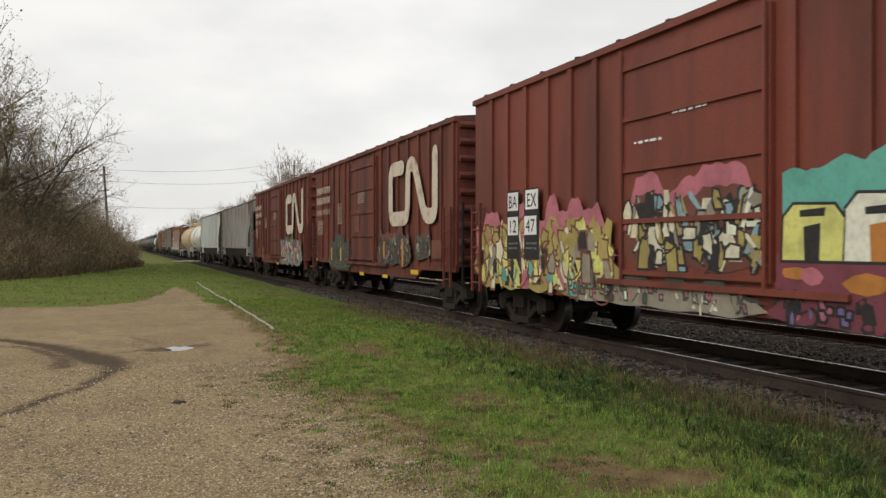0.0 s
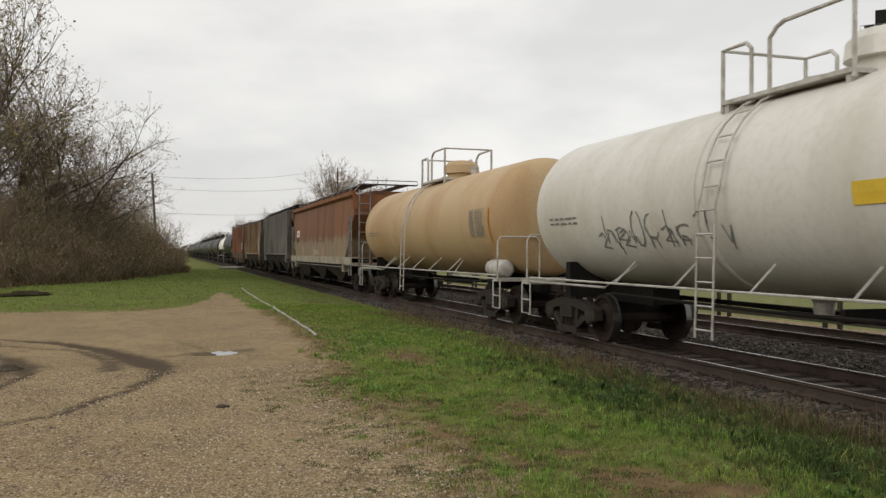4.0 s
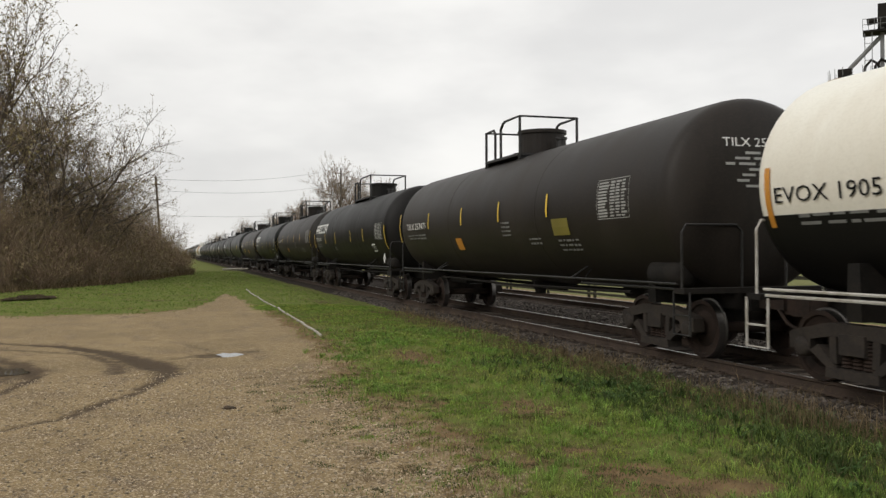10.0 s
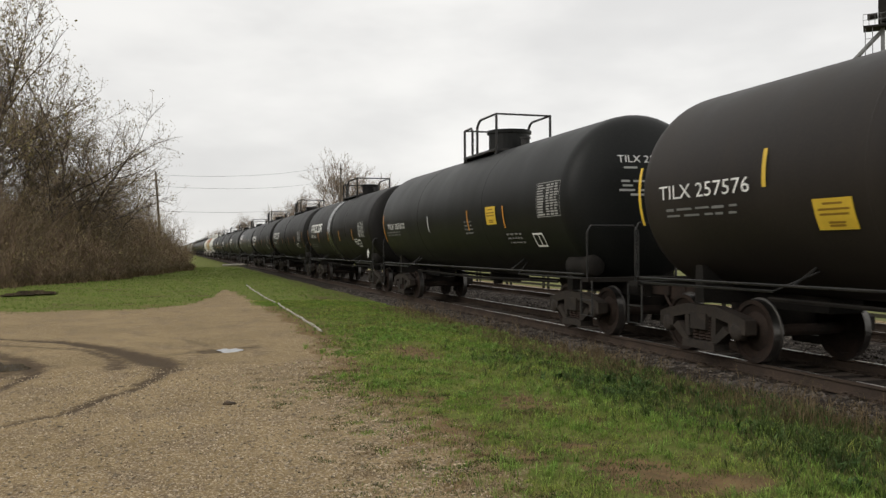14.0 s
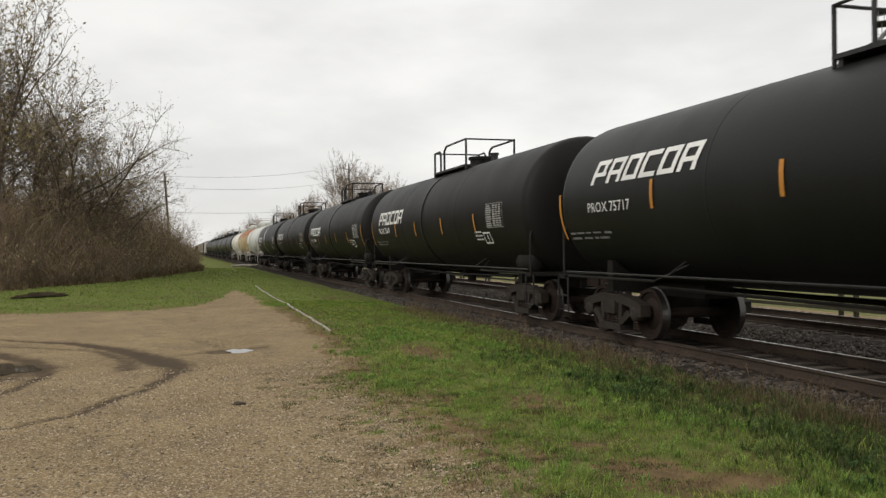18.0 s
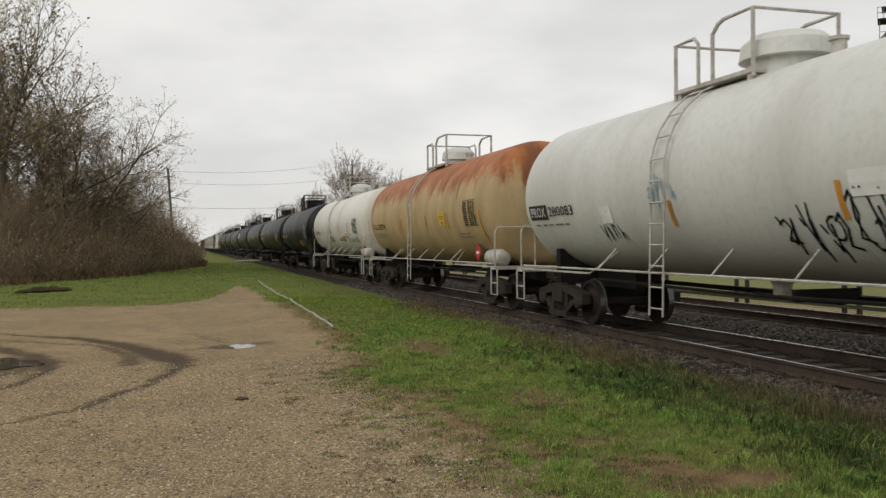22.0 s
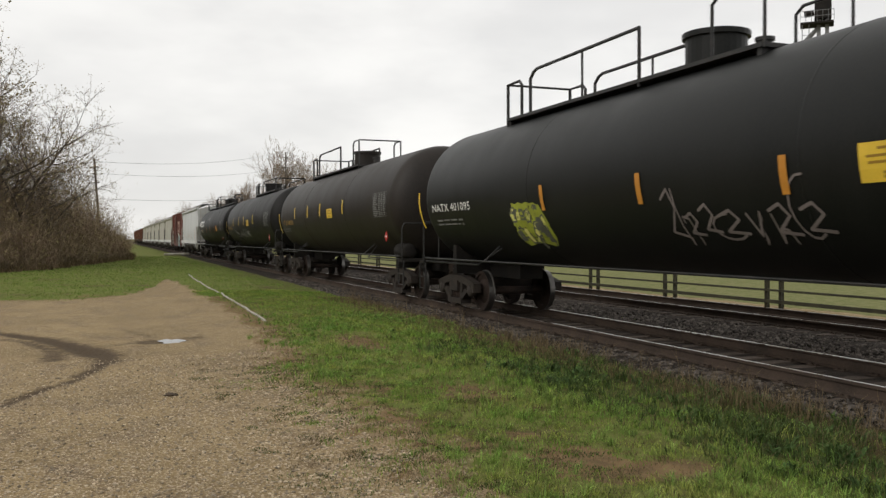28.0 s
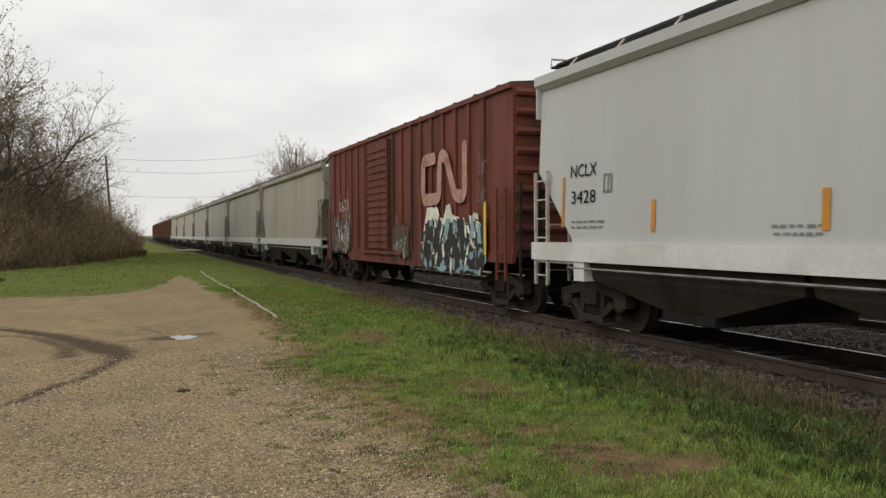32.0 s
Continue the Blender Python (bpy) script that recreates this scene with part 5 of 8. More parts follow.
# ---- box cars ----
def box_car(half, o):
    car = thing("box_car", o["label"], "box car", "cars of the freight train")
    B, W, z0, z1 = half - 0.55, 1.5, 1.05, o.get("top", 4.55)
    mat, dark = M[o["paint"]], M["frame"]
    running_gear(car, half, half - 2.0)
    bm = box(bmesh.new(), -W, W, -B, B, z0 + 0.12, z1)
    part("body", bm, mat, car)
    # roof: shallow pitch with raised seams
    bm = bmesh.new()
    vs = [bm.verts.new(p) for p in ((-W - 0.05, -B, z1), (0, -B, z1 + 0.14), (W + 0.05, -B, z1), (W + 0.05, B, z1), (0, B, z1 + 0.14), (-W - 0.05, B, z1), (-W - 0.05, -B, z1 - 0.1), (-W - 0.05, B, z1 - 0.1))]
    bm.faces.new([vs[i] for i in (0, 1, 4, 5)])
    bm.faces.new([vs[i] for i in (1, 2, 3, 4)])
    bm.faces.new([vs[i] for i in (0, 5, 7, 6)])
    bm.faces.new([vs[i] for i in (0, 2, 1)])
    bm.faces.new([vs[i] for i in (3, 5, 4)])
    n = 13
    roof = part("roof", bm, M["roof"], car, "dark weathered roof sheet")
    for i in range(n):
        y = -B + 2 * B * (i + 0.5) / n
        s = bmesh.new()
        prism(s, [(y - 0.05, 0), (y + 0.05, 0), (y + 0.04, 0.03), (y - 0.04, 0.03)], -W - 0.06, 0.0)
        for v in s.verts:
            v.co.z += z1 + 0.14 * (1 - abs(v.co.x) / W)
        part("roof_seam", s, M["roof"], roof)
    # side sill and the fish-belly under the doors
    bm = bmesh.new()
    q = B * 0.62
    prism(bm, [(-B, z0 + 0.18), (-B, z0), (-q - 0.5, z0), (-q, z0 - 0.25), (q, z0 - 0.25), (q + 0.5, z0), (B, z0), (B, z0 + 0.18)], -W - 0.03, -W + 0.05)
    part("side_sill", bm, mat, car)
    bm = box(bmesh.new(), -0.3, 0.3, -half + 0.9, half - 0.9, 0.72, z0 + 0.13)
    for i in range(9):
        y = -B + 2 * B * (i + 0.5) / 9
        box(bm, -W + 0.1, W - 0.1, y - 0.06, y + 0.06, 0.9, z0 + 0.13)
    part("underframe", bm, dark, car)
    # outside posts
    d1, d0 = half - o["doors"][0], half - o["doors"][1]
    ys = [half - u for u in o["posts"]]
    for y in ys:
        s = bmesh.new()
        prism(s, [(y - 0.07, z0 + 0.1), (y + 0.07, z0 + 0.1), (y + 0.07, z1 - 0.1), (y - 0.07, z1 - 0.1)], -W - 0.055, -W + 0.01)
        part("side_post", s, mat, car)
    s = box(bmesh.new(), -W - 0.075, -W, -B, B, z1 - 0.12, z1 - 0.02)
    part("eave_rail", s, mat, car)
    # doors, each with a frame, ribs and locking bars
    for i, (u1, u0) in enumerate(o["leaves"]):
        a, c = half - u0, half - u1
        s = box(bmesh.new(), -W - 0.075, -W + 0.01, a, c, z0 + 0.15, z1 - 0.28)
        door = part("door", s, M[o.get("door_paint", o["paint"])], car)
        nr = o.get("door_ribs", 5)
        for k in range(nr + 1):
            z = z0 + 0.2 + (z1 - 0.5 - z0 - 0.2) * k / nr
            s = bmesh.new()
            prism(s, [(a + 0.04, z - 0.025), (c - 0.04, z - 0.025), (c - 0.04, z + 0.045), (a + 0.04, z + 0.045)], -W - 0.115, -W - 0.07)
            part("door_rib", s, M[o.get("door_paint", o["paint"])], door)
        for y in (a + 0.06, c - 0.06):
            s = bmesh.new()
            tube(s, [(-W - 0.12, y, z0 + 0.05), (-W - 0.12, y, z1 - 0.2)], 0.03, 6)
            part("locking_bar", s, mat, door)
    s = box(bmesh.new(), -W - 0.14, -W, d0 - 1.2, d1 + 0.6, z0 + 0.02, z0 + 0.1)
    part("door_track", s, mat, car)
    # corrugated ends with ladder
    for e in (-1, 1):
        s = bmesh.new()
        for k in range(9):
            z = z0 + 0.3 + (z1 - z0 - 0.5) * k / 8
            tube(s, [(-W + 0.06, e * B, z), (W - 0.06, e * B, z)], 0.085, 8)
        part("corrugated_end", s, mat, car)
        ladder(car, -W + 0.3, e * (B + 0.14), z0 - 0.3, z0 + 1.6, 0.42, 5, M["pipe_dark"], "x", "end_ladder")
        ladder(car, -W - 0.12, e * (B - 0.32), z0 - 0.35, z0 + 1.5, 0.42, 5, M[o["paint"]], "y", "side_ladder")
    dress(car, Skin(-W - 0.08), o, half)
    return car


def dress(car, skin, o, half):
    """Lettering, stripes and sprayed pieces as the car's table gives them; y is measured from the trailing end, towards the front."""
    end = half - o.get("shift", 0.0)
    for w in o.get("words", ()):
        s, y, z, h, wd, mk = w
        paint_word(s, skin, end - y, z, h, wd, M[mk], car, 0.0165)
    for y, z0, z1, w, mk in o.get("stripes", ()):
        decal("reflector", skin, [(end - y, end - y - w, z0, z1)], M[mk], car, 0.016)
    for y, z, w, h, mk in o.get("frames", ()):
        t = 0.035
        decal("stencil_frame", skin, [(end - y, end - y - w, z, z + t), (end - y, end - y - w, z + h - t, z + h), (end - y, end - y - t, z + t, z + h - t), (end - y - w + t, end - y - w, z + t, z + h - t), (end - y - w * 0.5, end - y - w * 0.5 - t, z + t, z + h - t)], M[mk], car, 0.0145)
    for y, z, w, rows, mk in o.get("print", ()):
        bars(skin, end - y, z, w, rows, M[mk], car, int(y * 10 + z * 7))
    for y, z, w, h, mk in o.get("panels", ()):
        decal("panel", skin, [(end - y, end - y - w, z, z + h)], M[mk], car, 0.0118 if mk in ("panel_black", "hopper_grey") else 0.0132)
        if mk == "yellow" and w > 0.5 and h > 0.28:
            decal("small_print", skin, [(end - y - w * a, end - y - w * b, z + h * c, z + h * (c + 0.07)) for a, b, c in ((0.25, 0.75, 0.8), (0.1, 0.9, 0.62), (0.12, 0.85, 0.46), (0.3, 0.72, 0.2), (0.3, 0.7, 0.1))], M["label_print"], car, 0.0145)
    for y, z, w, h, mk in o.get("tags", ()):
        spray(skin, end - y, z, w, h, mk, car, int(y * 3 + 1))
    for y, z, w, h in o.get("bright", ()):
        bright_piece(skin, end - y, z, w, h, car)
    for y, z, w, h, n, fill, line in o.get("bubbles", ()):
        bubbles(skin, end - y, z, w, h, n, fill, line, car, int(y * 7))
    for y, z, w, h, n, mk, th in o.get("scribbles", ()):
        scribble(skin, end - y, z, w, h, n, M[mk], car, int(y * 5 + n), th)
    for y, z, r, mk in o.get("diamonds", ()):
        bm = bmesh.new()
        bm.faces.new([bm.verts.new((skin.at(y, z + r, 0.03)[0] if skin.r else skin.x - 0.02, end - y + a, z + b)) for a, b in ((0, -r), (-r, 0), (0, r), (r, 0))])
        pl = part("placard", bm, M[mk], car, "diamond hazard placard")
        x = (skin.at(y, z + r, 0.03)[0] if skin.r else skin.x - 0.02) - 0.004
        bm, w = bmesh.new(), r * 0.5
        bm.faces.new([bm.verts.new((x, end - y + a, z + b)) for a, b in ((-w, -r * 0.14), (w, -r * 0.14), (w, r * 0.14), (-w, r * 0.14))])
        part("placard_bar", bm, M["lettering"] if mk == "placard_red" else M["lettering_mid"], pl)
    for y, z, w, h in o.get("logos", ()):
        slant_logo(skin, end - y, z, w, h, M["lettering"], car)
    for y, z, w, h, n, mk in o.get("slabs", ()):
        d = w / n
        for i in range(n):
            a, c, cap = end - y - d * i, end - y - d * (i + 0.66), z + h * (0.78, 0.4)[i % 2]
            decal("lettering", skin, [(a, a - d * 0.2, z, z + h), (c + d * 0.2, c, z, z + h), (a - d * 0.2, c + d * 0.2, cap, cap + h * 0.2)], M[mk], car, 0.0165)
    for y, z, w, h in o.get("emblems", ()):
        emblem(skin, end - y, z, w, h, M[o.get("emblem_paint", "logo_cream")], car)


# each piece: ground colour, colours of the shapes, outline, colour of the ragged top
STYLES = {
    "pastel": ("spray_ochre", ("spray_lemon", "spray_cream", "spray_ochre", "spray_lemon", "spray_ochre", "spray_dust", "spray_dark"), "spray_rust", "spray_rose"),
    "bright_foot": ("spray_plum", ("spray_plum", "spray_dark", "spray_violet", "spray_rose", "spray_dark"), "spray_dark", "spray_dark"),
    "door": ("spray_rust", ("spray_ochre", "spray_sky", "spray_cream", "spray_dark", "spray_ochre", "spray_dust", "spray_white", "spray_cream"), "spray_dark", "spray_rose"),
    "door_foot": ("spray_dust", ("spray_cream", "spray_white", "spray_moss", "spray_dust", "spray_rose"), "spray_slate", "spray_slate"),
    "dirty": ("spray_slate", ("spray_dust", "spray_moss", "spray_slate", "spray_rust"), "spray_dark", "spray_rust"),
    "grey": ("spray_moss", ("spray_moss", "spray_slate", "spray_moss", "spray_moss", "spray_slate"), "spray_dark", "spray_slate"),
    "patch": ("spray_dust", ("spray_sky", "spray_dust", "spray_cream", "spray_moss", "spray_rose", "spray_moss", "spray_sky"), "spray_slate", "spray_moss"),
    "blue": ("spray_sky", ("spray_dark", "spray_dark", "spray_sky", "spray_white", "spray_dark", "spray_dark"), "spray_dark", "spray_white"),
    "cream": ("spray_cream", ("spray_cream", "spray_cream", "spray_cream", "spray_white"), "spray_slate", "spray_cream"),
    "lime": ("spray_lime", ("spray_lime", "spray_lemon", "spray_moss"), "spray_moss", "spray_lime"),
}


def ragged(bm, skin, y, w, bottom, top, off):
    """A band of paint between two uneven edges, given as functions of the way along (0 to 1)."""
    n = max(12, int(w / 0.09))
    rows = []
    for i in range(n + 1):
        t = i / n
        lo, hi = bottom(t), max(bottom(t) + 0.01, top(t))
        rows.append([bm.verts.new(skin.at(y - w * t, lo + (hi - lo) * k / 3, off)) for k in range(4)])
    for a, b in zip(rows, rows[1:]):
        for k in range(3):
            bm.faces.new((a[k], b[k], b[k + 1], a[k + 1]))


def spray(skin, y, z, w, h, style, parent, seed):
    """A sprayed piece: ragged ground colour, many blocky and round shapes over it, thin lines last."""
    r = random.Random(seed)
    ground_c, fills, line, crest = STYLES[style]
    ph = r.uniform(0, 6)
    steps = [r.uniform(0.5, 1.0) for _ in range(max(3, int(w / 0.4)) + 1)]

    def skyline(t, cut):
        k = t * (len(steps) - 1)
        i = min(int(k), len(steps) - 2)
        f = min(1.0, (k - i) * 3.0)
        ed = min(1.0, 9 * t, 9 * (1 - t))
        return z + h * cut * (0.35 + 0.65 * ed * (steps[i] * (1 - f) + steps[i + 1] * f)) + 0.02 * math.sin(t * w * 21 + ph)

    foot = lambda t: z + h * (0.03 + 0.03 * math.sin(t * w * 5.3 + ph) + 0.15 * max(0, 1 - 9 * t) + 0.15 * max(0, 9 * t - 8))
    bm = bmesh.new()
    ragged(bm, skin, y, w, lambda t: z + h * 0.4, lambda t: skyline(t, 1.0), 0.003)
    piece = part("spray_crest", bm, M[crest], parent, "sprayed graffiti piece")
    bm = bmesh.new()
    ragged(bm, skin, y, w, foot, lambda t: min(skyline(t, 0.8), z + h * 0.78), 0.0042)
    part("spray_ground", bm, M[ground_c], piece)
    layers = {}
    n = int(max(10, w * h / 0.04))
    for i in range(n):
        cw, ch = h * r.uniform(0.07, 0.2), h * r.uniform(0.09, 0.3)
        t = r.uniform(0.04, 0.96)
        cy, cz = y - w * t, z + h * r.uniform(0.12, 0.66)
        kind = r.random()
        if kind < 0.45:
            tilt = r.uniform(-0.35, 0.35)
            pts = [(a * cw / 2 + tilt * b * ch / 2, b * ch / 2) for a, b in ((-1, -1), (r.uniform(0.6, 1), -1), (1, r.uniform(-0.2, 0.8)), (r.uniform(0.1, 0.8), 1), (-r.uniform(0.5, 1), r.uniform(0.6, 1)))]
        elif kind < 0.75:
            q = r.uniform(0, 6)
            pts = [(cw / 2 * math.cos(a * 0.628) * (1 + 0.25 * math.sin(3 * a + q)), ch / 2 * math.sin(a * 0.628) * (1 + 0.25 * math.cos(2 * a + q))) for a in range(10)]
        else:
            s = r.choice((-1, 1))
            pts = [(-s * cw * 0.6, -ch * 0.5), (-s * cw * 0.25, -ch * 0.55), (s * cw * 0.5, ch * 0.2), (s * cw * 0.6, ch * 0.6), (s * cw * 0.3, ch * 0.55)]
        off = 0.0055 + 0.0045 * i / n
        if r.random() < 0.7:
            b = layers.setdefault(line, bmesh.new())
            b.faces.new([b.verts.new(skin.at(cy + p * 1.1 + (0.03 if p > 0 else -0.03), cz + q * 1.06 + (0.025 if q > 0 else -0.03), off - 0.0002)) for p, q in pts])
        c = r.choice(fills)
        if style == "pastel" and cz > z + h * 0.6:
            c = r.choice(("spray_rose", "spray_lemon", "spray_ochre"))
        elif style == "pastel" and cz < z + h * 0.25:
            c = r.choice(("spray_cream", "spray_dark", "spray_lemon", "spray_teal", "spray_rose"))
        b = layers.setdefault(c, bmesh.new())
        b.faces.new([b.verts.new(skin.at(cy + p, cz + q, off)) for p, q in pts])
    for c, b in layers.items():
        tagged(part("spray_fill", b, M[c], piece), kind="stuff")
    b = bmesh.new()
    for i in range(int(w * 1.6)):
        cy, cz, q, a0, sp = y - w * r.uniform(0.05, 0.95), z + h * r.uniform(0.15, 0.6), h * r.uniform(0.08, 0.28), r.uniform(0, 6), r.uniform(1.0, 3.2)
        ribbon(b, skin, [(cy + q * math.cos(a0 + sp * k / 6), cz + q * math.sin(a0 + sp * k / 6)) for k in range(7)], r.uniform(0.02, 0.045), 0.0108)
    tagged(part("spray_line", b, M[line], piece), kind="stuff")
    return piece


def bright_piece(skin, y, z, w, h, parent):
    """Chunky cream forms under a stepped teal crest, over a dark plum foot."""
    r = random.Random(5)
    step = [r.uniform(0.6, 0.88) for _ in range(13)]
    crest = lambda t: z + h * step[min(12, int(t * 13))] + 0.05 * math.sin(t * w * 9)
    bm = bmesh.new()
    ragged(bm, skin, y, w, lambda t: z + h * 0.5, crest, 0.003)
    piece = part("spray_crest", bm, M["spray_teal"], parent, "sprayed graffiti piece")
    bm = bmesh.new()
    ragged(bm, skin, y + 0.1, w + 0.1, lambda t: z + h * 0.02, lambda t: z + h * (0.27 + 0.04 * math.sin(t * 31)), 0.0036)
    part("spray_ground", bm, M["spray_plum"], piece)
    n = 6
    cw = w / n
    for i in range(n):
        c, top = y - cw * (i + 0.5), h * r.uniform(0.54, 0.68)
        for g, mat, off in ((0.035, "spray_dark", 0.0046), (0.0, "spray_white" if i % 2 else "spray_lemon", 0.0054)):
            bm = bmesh.new()
            a, b0, b1 = cw * 0.5 + g, z + h * 0.24 - g, z + top + g
            bm.faces.new([bm.verts.new(skin.at(c + p * a, b0 + (b1 - b0) * q, off + 0.0001 * i)) for p, q in ((1, 0), (0.95, 0.78), (0.6, 1), (-0.7, 0.96), (-1, 0.72), (-0.94, 0))])
            part("spray_form", bm, M[mat], piece)
        bm = bmesh.new()
        bm.faces.new([bm.verts.new(skin.at(c + p * cw, z + q * h, 0.0068)) for p, q in ((0.12, 0.24), (0.14, 0.44), (-0.14, 0.46), (-0.12, 0.24))])
        part("spray_form", bm, M[("spray_dark", "spray_orange", "spray_plum")[i % 3]], piece)
        bm = bmesh.new()
        bm.faces.new([bm.verts.new(skin.at(c + p * cw, z + q * h, 0.0072)) for p, q in ((0.2, 0.5), (0.2, 0.54), (-0.22, 0.55), (-0.2, 0.5))])
        part("spray_line", bm, M["spray_dark"], piece)
    for i in range(16):
        u, v = y - w * r.uniform(0.02, 0.98), z + h * r.uniform(0.06, 0.3)
        a, b = r.uniform(0.1, 0.28), r.uniform(0.05, 0.13)
        bm = bmesh.new()
        bm.faces.new([bm.verts.new(skin.at(u + a * math.cos(k) * (1 + 0.2 * math.sin(2 * k + i)), v + b * math.sin(k), 0.0078 + 0.0001 * i)) for k in (j * 0.785 for j in range(8))])
        part("spray_fill", bm, M[r.choice(("spray_violet", "spray_rose", "spray_orange", "spray_sky", "spray_violet"))], piece)
    return piece


def bubbles(skin, y, z, w, h, n, fill, line, parent, seed):
    """A row of swollen, overlapping sprayed forms with dark outlines and slits."""
    r = random.Random(seed)
    piece = None
    cw = w / n
    for i in range(n):
        cy, q = y - cw * (i + 0.5), r.uniform(0, 6)
        hh, top = h * r.uniform(0.86, 1.0), r.uniform(0.9, 1.25)
        lean = r.uniform(-0.12, 0.12)
        form = lambda g: [(cy + (cw * 0.6 + g) * math.copysign(abs(math.cos(a)) ** 0.6, math.cos(a)) * (top if math.sin(a) > 0 else 1.0) * (1 + 0.1 * math.sin(2 * a + q)) + lean * hh * math.sin(a), z + hh / 2 + (hh / 2 + g) * math.copysign(abs(math.sin(a)) ** 0.6, math.sin(a))) for a in (2 * math.pi * k / 22 for k in range(22))]
        for g, mat, off in ((0.04, line, 0.004 + 0.0008 * i), (0.0, fill, 0.0044 + 0.0008 * i)):
            bm = bmesh.new()
            bm.faces.new([bm.verts.new(skin.at(a, b, off)) for a, b in form(g)])
            if piece is None:
                piece = part("spray_form", bm, M[mat], parent, "sprayed row of swollen cream forms")
            else:
                part("spray_form", bm, M[mat], piece)
        bm = bmesh.new()
        for k in range(2):
            u, v = cy + cw * r.uniform(-0.22, 0.22), z + hh * r.uniform(0.25, 0.6)
            ribbon(bm, skin, [(u, v), (u + cw * r.uniform(-0.1, 0.1), v + hh * r.uniform(0.15, 0.4))], 0.045, 0.0102 + 0.0006 * k)
        part("spray_line", bm, M[line], piece)
    return piece


def emblem(skin, y, z, w, h, mat, parent):
    """A large worn emblem: a squared open hoop and a folded band of even, rounded width."""
    bm = bmesh.new()
    t = 0.095 * w

    def run(pts, soft=0.07):
        out = [pts[0]]
        for a, b, c in zip(pts, pts[1:], pts[2:]):
            va, vc = Vector(a) - Vector(b), Vector(c) - Vector(b)
            la, lc = min(soft * w, va.length / 2), min(soft * w, vc.length / 2)
            p, q = Vector(b) + va.normalized() * la, Vector(b) + vc.normalized() * lc
            for k in range(6):
                f = k / 5
                out.append(tuple((p * (1 - f) + Vector(b) * f) * (1 - f) + (Vector(b) * (1 - f) + q * f) * f))
        ribbon(bm, skin, [(y - u, z + v) for u, v in out + [pts[-1]]], t, 0.004)

    run([(0.31 * w, 0.94 * h), (0.06 * w, 0.94 * h), (0.06 * w, 0.06 * h), (0.42 * w, 0.06 * h), (0.44 * w, 0.96 * h), (0.56 * w, 0.96 * h), (0.76 * w, 0.06 * h), (0.94 * w, 0.06 * h), (0.94 * w, 1.03 * h)])
    return part("emblem", bm, mat, parent, "large worn cream emblem")


